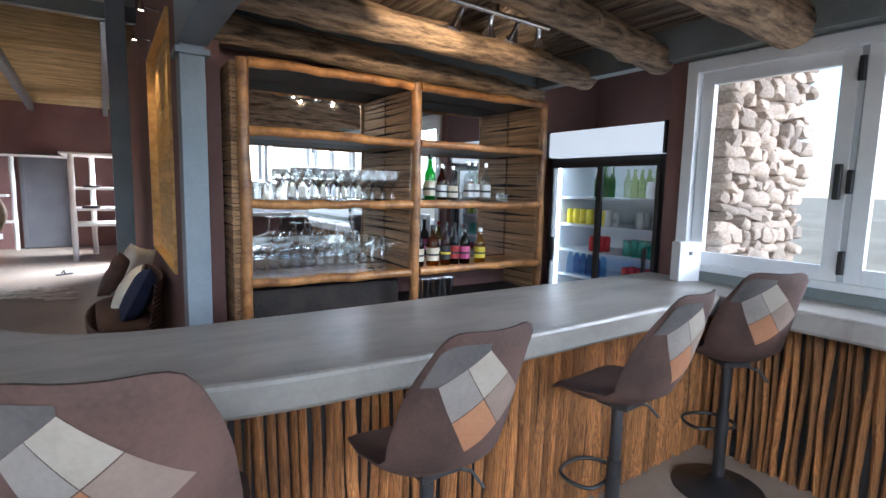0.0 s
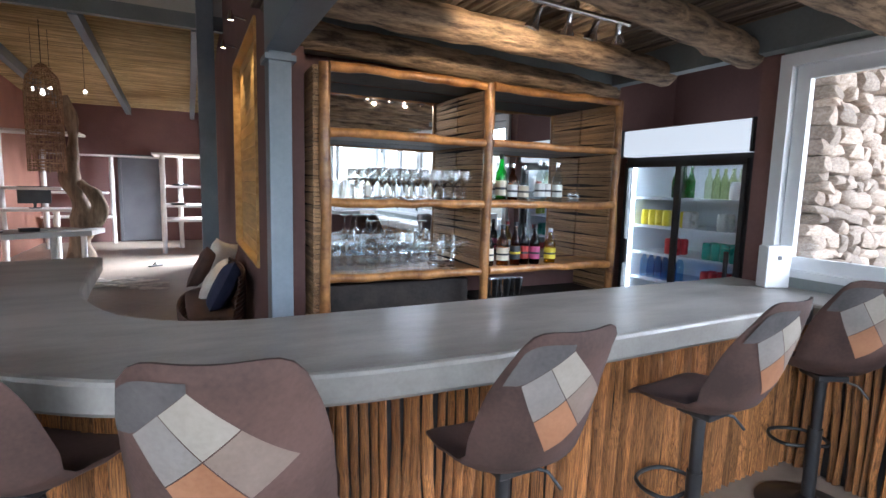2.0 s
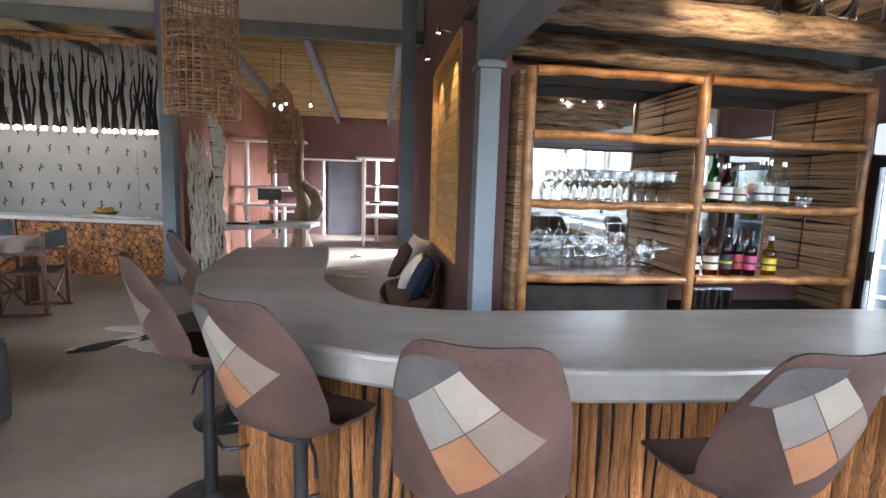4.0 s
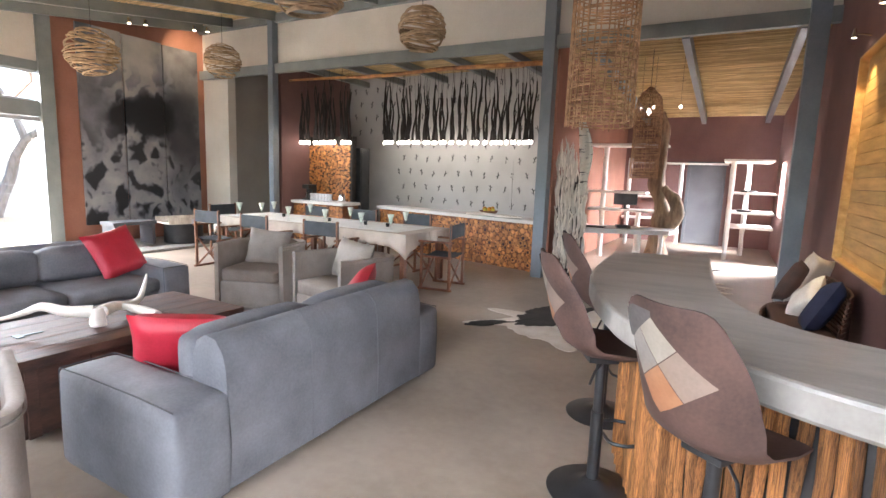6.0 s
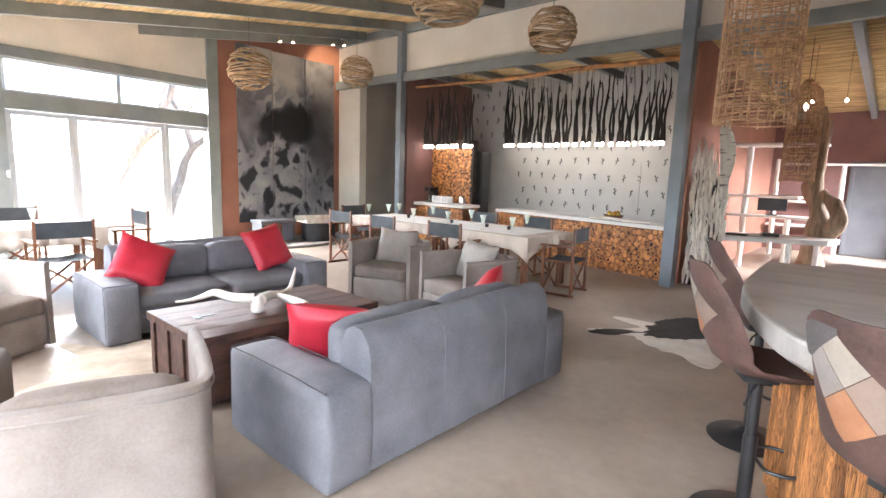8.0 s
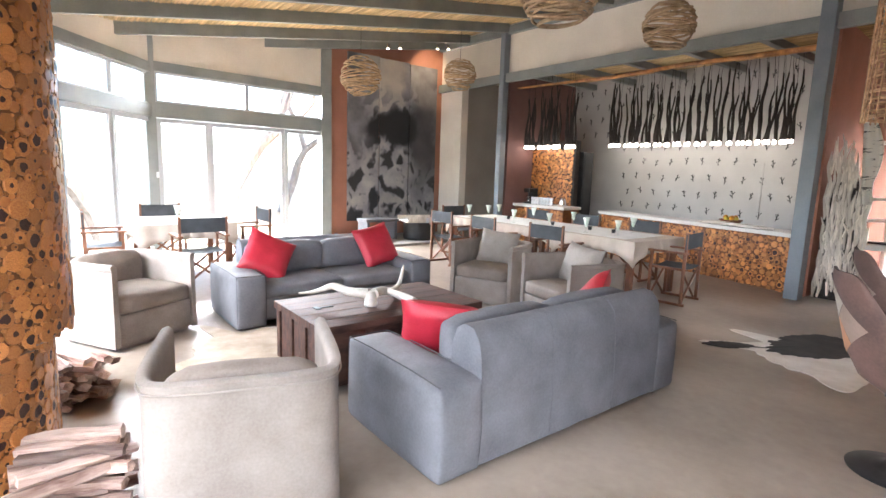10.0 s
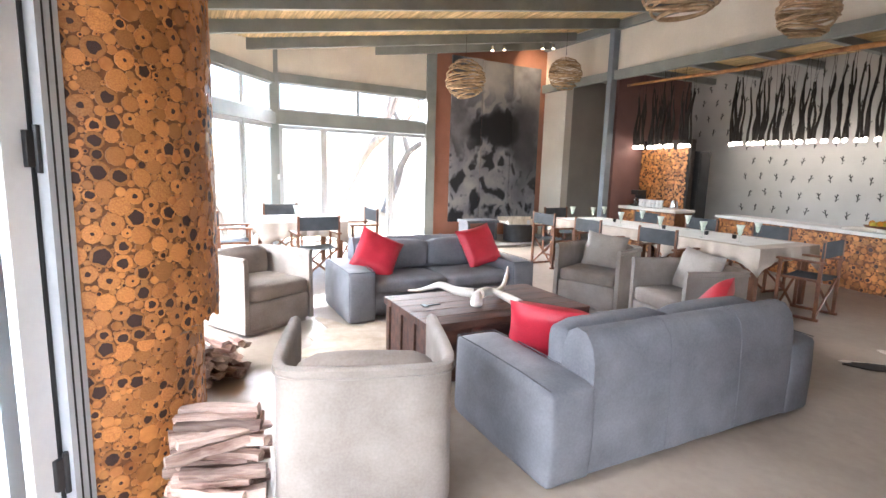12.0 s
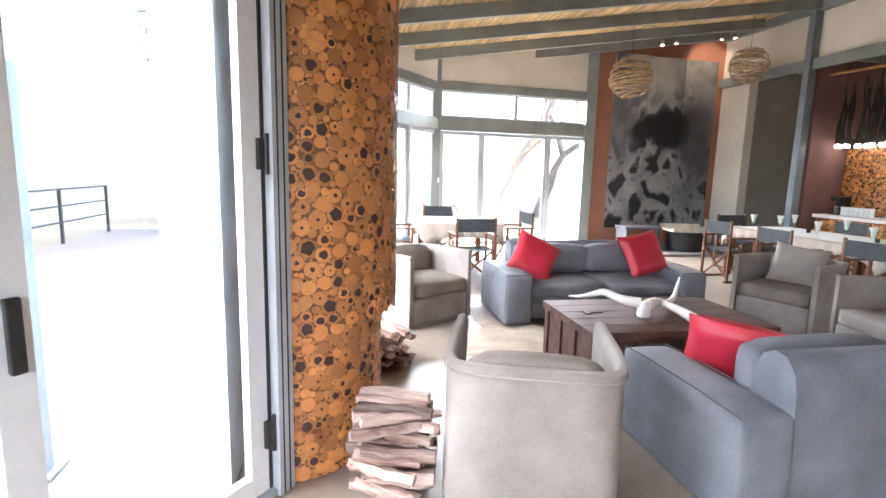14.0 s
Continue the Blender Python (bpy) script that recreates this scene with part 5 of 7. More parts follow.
for a in ((1.89, 3.04, 1.433, 0.33, 0.038, G_GREEN, L_CREAM, L_BLACK, "green whisky bottle with a cream label"),
          (2.0, 3.06, 1.433, 0.27, 0.036, G_AMBER, L_WHITE, CHROME, "clear liquor bottle with amber contents"),
          (2.09, 3.05, 1.433, 0.26, 0.036, G_CLEAR, L_CREAM, CHROME, "clear liquor bottle with a cream label"),
          (2.23, 3.05, 1.433, 0.3, 0.036, G_CLEAR, L_WHITE, CHROME, "clear spirit bottle with a silver cap"),
          (2.31, 3.08, 1.433, 0.3, 0.036, G_CLEAR, L_WHITE, CHROME, "clear spirit bottle with a silver cap"),
          (2.39, 3.05, 1.433, 0.29, 0.036, G_CLEAR, L_WHITE, CHROME, "clear spirit bottle with a silver cap"),
          (1.82, 3.06, 0.983, 0.28, 0.038, G_DARK, L_CREAM, L_BLACK, "dark liqueur bottle with a cream label"),
          (1.93, 3.05, 0.983, 0.29, 0.045, G_AMBER, L_CREAM, L_BLACK, "round amber brandy bottle with a cream label"),
          (2.04, 3.05, 0.983, 0.31, 0.037, G_AMBER, L_BLACK, L_BLACK, "amber whisky bottle with a black label"),
          (2.13, 3.07, 0.983, 0.3, 0.036, G_DARK, L_RED, L_BLACK, "dark rum bottle with a red label"),
          (2.21, 3.05, 0.983, 0.29, 0.038, G_DARK, L_PINK, L_BLACK, "dark bottle with a pink label"),
          (2.35, 3.05, 0.983, 0.26, 0.042, G_GOLD, L_YEL, L_WHITE, "golden liqueur bottle with a yellow label"),
          (2.28, 3.16, 0.983, 0.28, 0.036, G_CLEAR, L_WHITE, L_RED, "clear spirit bottle with a red cap")):
    bottle(*a)
for x in (2.52, 2.58):
    single("shot_glass", Build().lathe([(0.018, 0), (0.024, 0.075), (0.022, 0.075), (0.016, 0.008), (0, 0.008)], 12), GLASSWARE, "small clear shot glass", "glass", "shot glasses on the shelf", smooth=True, m=pose(x, 3.05, 1.433))
part("low_shelf", Build().box(1.75, 2.84, SY0 + 0.04, SY1, 0.72, 0.75), DARKWOOD, shelf)
for i in range(3):
    single("cocktail_shaker", Build().lathe([(0.04, 0), (0.05, 0.14), (0.047, 0.14), (0.037, 0.006), (0, 0.006)], 16), CHROME, "polished steel mixing tin under the shelves", "mixing tin", "mixing tins", smooth=True, m=pose(1.86 + i * 0.1, 3.05, 0.751))

# ---- drinks fridge ----
fridge = thing("drinks_fridge", "black two-door glass drinks fridge with a lit header", "fridge", m=pose(3.15, 2.62, 0, 0, 0, -90))
# x runs along the front; the body lies behind it at y > 0
FW, FD = 0.53, 0.62
body = Build().box(-FW, -FW + 0.035, 0.03, FD, 0.05, 1.8).box(FW - 0.035, FW, 0.03, FD, 0.05, 1.8).box(-FW + 0.035, FW - 0.035, 0.03, FD, 1.76, 1.8).box(-FW + 0.035, FW - 0.035, 0.03, FD, 0.05, 0.3)
part("body", body, BLACK, fridge)
part("liner", Build().box(-FW + 0.035, FW - 0.035, FD - 0.03, FD - 0.001, 0.3, 1.76).box(-FW + 0.036, -FW + 0.045, 0.06, FD - 0.03, 0.3, 1.76).box(FW - 0.045, FW - 0.036, 0.06, FD - 0.03, 0.3, 1.76), FRIDGE_IN, fridge)
part("header", Build().box(-FW, FW, -0.03, FD, 1.805, 2.01, bevel=0.02), SIGN, fridge, "white lit header panel, blank")
part("header_side", Build().box(FW, FW + 0.02, -0.035, FD, 1.8, 2.015, bevel=0.006), BLACK, fridge)
part("header_side", Build().box(-FW - 0.02, -FW, -0.035, FD, 1.8, 2.015, bevel=0.006), BLACK, fridge)
for s in (-1, 1):
    a, e = sorted((s * 0.004, s * (FW - 0.01)))
    d = part("door", Build().box(a, a + 0.03, -0.01 - 0.012 * s, 0.012 - 0.012 * s, 0.3, 1.76).box(e - 0.03, e, -0.01 - 0.012 * s, 0.012 - 0.012 * s, 0.3, 1.76).box(a + 0.03, e - 0.03, -0.01 - 0.012 * s, 0.012 - 0.012 * s, 0.3, 0.34).box(a + 0.03, e - 0.03, -0.01 - 0.012 * s, 0.012 - 0.012 * s, 1.72, 1.76), BLACK, fridge)
    o = part("pane", Build().box(a + 0.03, e - 0.03, -0.002, 0.002, 0.34, 1.72), GLASS, fridge)
    o.visible_shadow = False
    part("handle", Build().box(s * 0.44 - 0.012, s * 0.44 + 0.012, -0.04, -0.02, 0.95, 1.15, bevel=0.004), BLACK, fridge)
part("light_tube", Build().box(-FW + 0.05, -FW + 0.065, 0.05, 0.07, 0.4, 1.72), TUBE, fridge)
# added tube, hidden behind the door frame, to brighten the fridge inside
part("light_tube", Build().box(-0.46, 0.46, 0.08, 0.11, 1.735, 1.755), TUBE, fridge)
FSH = (0.84, 1.05, 1.265, 1.49)
for z in FSH:
    part("wire_shelf", Build().box(-FW + 0.05, FW - 0.05, 0.1, FD - 0.04, z - 0.02, z), FRIDGE_IN, fridge)
CANS = {k: hued(k + "_can", c, 0.3, 0.3) for k, c in (("yellow", (0.75, 0.62, 0.03)), ("red", (0.5, 0.03, 0.04)), ("teal", (0.03, 0.36, 0.3)), ("blue", (0.06, 0.2, 0.6)), ("lime", (0.5, 0.65, 0.05)), ("silver", (0.6, 0.62, 0.62)))}
CAN = {k: Build().lathe([(0.026, 0), (0.033, 0.01), (0.033, 0.11), (0.026, 0.122), (0.024, 0.119), (0, 0.119)], 14).mesh("can", mt, True) for k, mt in CANS.items()}
WATER = Build().lathe([(0.03, 0), (0.032, 0.01), (0.032, 0.13), (0.013, 0.17), (0.012, 0.19), (0, 0.19)], 14).mesh("water_bottle", bottle_glass("blue_water_bottle", (0.55, 0.75, 0.95)), True)
FB = Build().lathe([(0.03, 0), (0.031, 0.13), (0.012, 0.19), (0.012, 0.24), (0, 0.24)], 14).mesh("beer_bottle", G_GREEN, True)
fm = fridge.matrix_basis.copy()


def stock(mesh, x, z, n, name, label, group, step=0.07):
    for i in range(n):
        for r in range(2):
            single(name, mesh, None, label, name.replace("_", " "), group, m=fm @ pose(x + i * step, 0.16 + r * 0.08, z + 0.001))


CIDER = Build().lathe([(0.027, 0), (0.028, 0.12), (0.011, 0.18), (0.011, 0.215), (0, 0.215)], 14).mesh("cider_bottle", bottle_glass("pale_lime_glass", (0.86, 0.9, 0.72)), True)
stock(CAN["yellow"], -0.42, 1.265, 4, "can", "yellow drink can in the fridge", "yellow cans")
stock(CAN["red"], -0.17, 1.05, 2, "can", "red drink can in the fridge", "red cans")
stock(WATER, -0.4, 0.84, 5, "water_bottle", "clear blue water bottle in the fridge", "water bottles")
stock(FB, -0.15, 1.49, 2, "beer_bottle", "green glass beer bottle in the fridge", "beer bottles")
stock(CIDER, 0.13, 1.49, 4, "cider_bottle", "clear bottle with a lime label in the fridge", "cider bottles", 0.062)
stock(CAN["silver"], 0.33, 1.49, 1, "can", "silver drink can in the fridge", "silver cans")
stock(CAN["red"], 0.43, 1.49, 1, "can", "red drink can in the fridge", "red cans")
stock(CAN["silver"], 0.26, 1.265, 1, "can", "silver drink can in the fridge", "silver cans")
stock(CAN["lime"], 0.42, 1.265, 1, "can", "lime green drink can in the fridge", "lime cans")
stock(CAN["silver"], -0.1, 1.265, 2, "can", "silver drink can in the fridge", "silver cans")
stock(CAN["teal"], 0.16, 1.05, 4, "can", "teal drink can in the fridge", "teal cans")
stock(CAN["red"], 0.16, 0.84, 4, "can", "red drink can in the fridge", "red cans")

stock(CAN["yellow"], -0.05, 1.265, 1, "can", "yellow drink can in the fridge", "yellow cans")

pay = thing("card_reader_box", "white upright box standing on the bar corner", "box", m=pose(2.97, 1.78, 1.002, 0, 0, -20))
part("body", Build().box(-0.075, 0.075, -0.04, 0.04, 0, 0.24, bevel=0.008), FRAME, pay)
part("button", Build().box(-0.012, 0.012, -0.043, -0.04, 0.16, 0.184), DOORGREY, pay)


# ---- spotlights over the bar ----
rail = thing("spotlight_rail", "chrome ceiling rail with four lit spotlights", "spotlight")
part("rail", Build().tube([(1.3, 2.0, 2.375), (1.98, 2.04, 2.375)], 0.013, 10), CHROME, rail, smooth=True)
part("bracket", Build().tube([(1.62, 2.02, 2.37), (1.62, 2.02, 2.56)], 0.012, 8).lathe([(0.05, 0.0), (0.05, 0.015), (0.0, 0.02)], 20, pose(1.62, 2.02, 2.525)), CHROME, rail)
BELL = Build().lathe([(0.009, 0.1), (0.014, 0.095), (0.016, 0.06), (0.022, 0.035), (0.038, 0.0), (0.035, 0.0), (0.018, 0.032), (0.0, 0.034)], 18).mesh("spot_head", CHROME, True)
for x, y, z, tx in ((1.42, 2.1, 2.285, -0.25), (1.63, 2.1, 2.285, 0.06), (1.78, 2.1, 2.285, -0.16), (1.97, 2.1, 2.3, 0.3)):
    h = part("spot_head", BELL, CHROME, rail, m=look((x, y, z), (x + tx, y + 0.3, z - 0.9)))
    part("lens", Build().lathe([(0.0, 0.012), (0.009, 0.012), (0.0, 0.014)], 12), SPOT, h, "glowing lens")
    part("arm", Build().tube([(x - tx * 0.1, y - 0.03, z + 0.09), (x - tx * 0.1, 2.03, 2.375)], 0.007, 8), CHROME, rail)


def spot(x, y, z, tx, ty, tz, watts, degrees=60, color=(1.0, 0.74, 0.45)):
    d = bpy.data.lights.new("spot_lamp", "SPOT")
    d.energy, d.spot_size, d.spot_blend, d.color, d.shadow_soft_size = watts, radians(degrees), 0.6, color, 0.008
    new("spot_lamp", d).matrix_world = look((x, y, z), (tx, ty, tz))


spot(1.5, 2.05, 2.27, 1.3, 2.75, 2.4, 8.0, 95)
spot(1.8, 2.06, 2.27, 1.9, 2.75, 2.4, 8.0, 95)

# ---- boarded niche beside the bar ----
niche = thing("wall_panel", "golden pine board panel in a wall niche", "wall panel")
rows = 17
for i in range(rows):
    z = 0.885 + i * (1.82 / rows)
    part("board", Build().box(0.47, 0.498, 4.12, 5.98, z, z + 1.82 / rows - 0.004, bevel=0.003), PANELWOOD, niche)
part("trim", Build().box(0.4, 0.5, 4.1, 4.12, 0.87, 2.72).box(0.4, 0.5, 5.98, 6.0, 0.87, 2.72).box(0.4, 0.5, 4.12, 5.98, 0.87, 0.885).box(0.4, 0.5, 4.12, 5.98, 2.705, 2.72), PANELWOOD, niche)
for y in (4.75, 5.75):
    t = thing("wall_spotlight", "small chrome spotlight above the board niche", "spotlight", "niche spotlights")
    part("stem", Build().tube([(0.42, y, 2.86), (0.3, y, 2.88)], 0.01, 8), CHROME, t)
    part("head", Build().lathe([(0.01, 0.08), (0.028, 0.0), (0.026, 0.0), (0, 0.02)], 14), CHROME, t, smooth=True, m=pose(0.3, y, 2.84))
    part("lens", Build().lathe([(0.0, 0.004), (0.022, 0.004), (0.0, 0.006)], 12), SPOT, t, m=pose(0.3, y, 2.84))
    spot(0.28, y, 2.82, 0.46, y, 1.6, 8, 70)

# ---- wicker seat with cushions beside the wall ----
pod = thing("wicker_settee", "long low brown wicker settee against the maroon wall", "settee", m=pose(0.1, 5.02, 0.002, 0, 0, -88) @ Matrix.Diagonal((1.8, 0.66, 1.08, 1)))
wb = Build()
for k in range(22):
    h = 0.014 + k * 0.0322
    r = 0.36 + 0.1 * math.sin(min(1, k / 12) * 1.57)
    arc = [(r * math.cos(a), r * math.sin(a) * 0.9, h) for a in ([2 * math.pi * i / 30 for i in range(31)] if k < 12 else [math.pi * (0.12 + 0.1 * (k - 12) / 10) + math.pi * (0.76 - 0.2 * (k - 12) / 10) * i / 20 for i in range(21)])]
    wb.tube(arc, 0.015, 5)
part("weave", wb, CHEST, pod, smooth=True)
part("seat_pad", soft_box(-0.34, 0.34, -0.3, 0.26, 0.3, 0.42, 0.05, 0.02), SUEDE, pod, smooth=True, angle=80)
for mt, w, d, lb, m_ in ((BONE, 0.5, 0.13, "white cushion behind a brown one on the wicker settee", pose(0.2, 5.56, 0.69, 16, 14, 62)), (SUEDE, 0.42, 0.14, "dark brown suede cushion on the wicker settee", pose(0.09, 5.46, 0.67, 22, 14, 62)), (BONE, 0.38, 0.14, "white fringed cushion on the wicker settee", pose(0.13, 5.12, 0.58, 34, -28, 76)), (NAVY, 0.46, 0.18, "navy blue cushion on the wicker settee", pose(0.2, 4.78, 0.6, 26, 16, 84))):
    single("scatter_cushion", cushion_mesh("scatter_cushion", w, w, d, mt), mt, lb, "cushion", "cushions on the wicker settee", m=m_)


# ---- log slices ----
def pack(width, height, rmin, rmax, tries, seed):
    """Circles of mixed size packed on a sheet, largest first."""
    q = random.Random(seed)
    xs, zs, rs = np.zeros(6000), np.zeros(6000), np.zeros(6000)
    n = 0
    for i in range(tries):
        r = rmax + (rmin - rmax) * (i / tries) ** 0.45
        r *= q.uniform(0.85, 1.1)
        x, z = q.uniform(r * 0.6, width - r * 0.6), q.uniform(r * 0.7, height - r * 0.7)
        if n and np.any((xs[:n] - x) ** 2 + (zs[:n] - z) ** 2 < (rs[:n] + r) ** 2 * 0.88):
            continue
        xs[n], zs[n], rs[n] = x, z, r
        n += 1
        if n == 5990:
            break
    return [(float(xs[i]), float(zs[i]), float(rs[i])) for i in range(n)]


def slice_mesh(seed, heart, share=0.62, sides=10):
    """A sawn disc of radius 1 lying in x and z, its face to -y, with a domed rim and darker heart."""
    q = random.Random(seed)
    b = Build()
    rad = [q.uniform(0.92, 1.06) for _ in range(sides)]
    for rr, y in ((1.0, 0.5), (1.0, -0.3), (0.93, -0.42), (share, -0.45)):
        for k in range(sides):
            g = 2 * math.pi * k / sides
            rk = rr * rad[k] * (q.uniform(0.82, 1.15) if rr == share else 1)
            b.v.append((math.cos(g) * rk, y, math.sin(g) * rk))
    b.v.append((0, -0.44, 0))
    for i in range(3):
        b.f += [(i * sides + k, i * sides + (k + 1) % sides, (i + 1) * sides + (k + 1) % sides, (i + 1) * sides + k) for k in range(sides)]
    inner = [(3 * sides + k, 3 * sides + (k + 1) % sides, 4 * sides) for k in range(sides)]
    b.f += inner
    me_ = b.mesh("log_slice", SLICE, False)
    me_.materials.append(HEART)
    if heart:
        for p in me_.polygons:
            if 4 * sides in p.vertices:
                p.material_index = 1
    return me_


SLICES = [slice_mesh(i, False) for i in range(5)] + [slice_mesh(10 + i, True, s) for i, s in enumerate((0.55, 0.66, 0.76, 0.2, 0.3))]


def joined_slices(spots, place, seed, sides=8):
    """Discs past the countable ones: pale wood and dark hearts as two meshes."""
    q = random.Random(seed)
    wood, heart = Build(), Build()
    for s, z, r in spots:
        r *= 1.12
        m = place(s, z) @ Matrix.Translation((0, q.uniform(-0.004, 0.003), 0))
        hr = q.random() < (0.26 if r > 0.022 else 0.08)
        pr = [q.uniform(0.93, 1.05) for _ in range(sides)]
        ring = lambda k_, y: [(math.cos(6.2832 * k / sides) * r * k_ * pr[k], y, math.sin(6.2832 * k / sides) * r * k_ * pr[k]) for k in range(sides)]
        d = 0.006
        wood.add(ring(1, 0.006) + ring(1, -d * 0.7) + ring(0.9, -d) + [(0, -d, 0)], [(i * sides + k, i * sides + (k + 1) % sides, (i + 1) * sides + (k + 1) % sides, (i + 1) * sides + k) for i in range(2) for k in range(sides)] + [(2 * sides + k, 2 * sides + (k + 1) % sides, 3 * sides) for k in range(sides)], m)
        if hr or q.random() < 0.18:
            heart.add(ring(q.uniform(0.5, 0.75) if hr else q.uniform(0.15, 0.32), -d - 0.0025) + [(0, -d - 0.003, 0)], [(k, (k + 1) % sides, sides) for k in range(sides)], m)
    return wood, heart


# ---- fireplace ----
FCX, FCY, FAX = -3.72, -0.97, 0.69


def fire_outline(ang, ay, ex=2.5):
    c, s = math.cos(ang), math.sin(ang)
    return FCX + FAX * math.copysign(abs(c) ** (2 / ex), c), FCY + ay * math.copysign(abs(s) ** (2 / ex), s)


fire = thing("fireplace", "round chimney breast covered with varnished log slices", "fireplace")
angs = [radians(9 + 165 * i / 60) for i in range(61)]
def ring_at(ay):
    return [fire_outline(a, ay) for a in angs]


core = Build()
layers = [(0.0, 0.655), (0.72, 0.655), (0.78, 0.74), (3.6, 0.74)]
for z, ay in layers:
    core.v += [(x, y, z) for x, y in ring_at(ay)]
nA = len(angs)
for i in range(len(layers) - 1):
    core.f += [(i * nA + k, i * nA + k + 1, (i + 1) * nA + k + 1, (i + 1) * nA + k) for k in range(nA - 1)]
core.f.append(tuple(3 * nA + k for k in range(nA)))
part("core", core, GROUT, fire, smooth=True)
arc = [0.0]
base_ring = ring_at(0.74)
for (xa, ya), (xb, yb) in zip(base_ring, base_ring[1:]):
    arc.append(arc[-1] + math.hypot(xb - xa, yb - ya))


def fire_place(s, z):
    k = max(i for i in range(nA - 1) if arc[i] <= s)
    t = (s - arc[k]) / (arc[k + 1] - arc[k])
    f = min(1.0, max(0.0, (z - 0.72) / 0.06))
    a, e = [(x, FCY + (y - FCY) * (0.655 + 0.085 * f) / 0.74) for x, y in base_ring[k:k + 2]]
    d = Vector((e[0] - a[0], e[1] - a[1], 0)).normalized()
    p = Vector((a[0] + (e[0] - a[0]) * t, a[1] + (e[1] - a[1]) * t, z))
    return Matrix.Translation(p) @ Matrix.Rotation(math.atan2(d.y, d.x), 4, "Z")


spots = pack(min(arc[-1], 1.75), 3.4, 0.006, 0.04, 90000, 4)
near = [c for c in spots if c[0] < 1.05 and 0.35 < c[1] < 2.1 and c[2] > 0.02][:300]
chosen = set(near)
wood, heart = joined_slices([c for c in spots if c not in chosen], fire_place, 2)
tagged(part("slice_cladding", wood, SLICE_REST, fire), kind="stuff")
tagged(part("heartwood", heart, HEART, fire), kind="stuff")


def firewood(x0, y0, ang, rows_, cols, seed, group):
    q = random.Random(seed)
    for r in range(rows_):
        for c in range(cols - (r % 2)):
            L, w, h = q.uniform(0.3, 0.4), q.uniform(0.07, 0.11), q.uniform(0.045, 0.07)
            b = Build()
            n, bend = 5, q.uniform(0, 6)
            for i in range(n + 1):
                x = -L / 2 + L * i / n
                b.v += [(x, math.cos(g) * w / 2 * q.uniform(0.66, 1.2) + 0.008 * math.sin(3 * x / L + bend), math.sin(g) * h / 2 * q.uniform(0.66, 1.25)) for g in (0.3, 1.5, 2.7, 3.9, 5.3)]
            b.f = [(i * 5 + k, i * 5 + (k + 1) % 5, (i + 1) * 5 + (k + 1) % 5, (i + 1) * 5 + k) for i in range(n) for k in range(5)] + [(4, 3, 2, 1, 0), tuple(n * 5 + k for k in range(5))]
            m = pose(x0, y0, 0.03 + r * 0.05, 0, 0, ang) @ pose(q.uniform(-0.05, 0.05), (c - cols / 2 + 0.5 * (r % 2)) * 0.075, q.uniform(-0.008, 0.008), q.uniform(-40, 40), q.uniform(-5, 5), q.uniform(-24, 24))
            single("firewood_log", b, FIREWOOD, "split red-brown firewood log in a floor stack", "firewood", group, m=m)


firewood(-3.06, -0.27, 80, 8, 5, 3, "firewood stack beside the fireplace")
firewood(-4.55, -0.22, 30, 6, 5, 8, "firewood stack behind the fireplace")

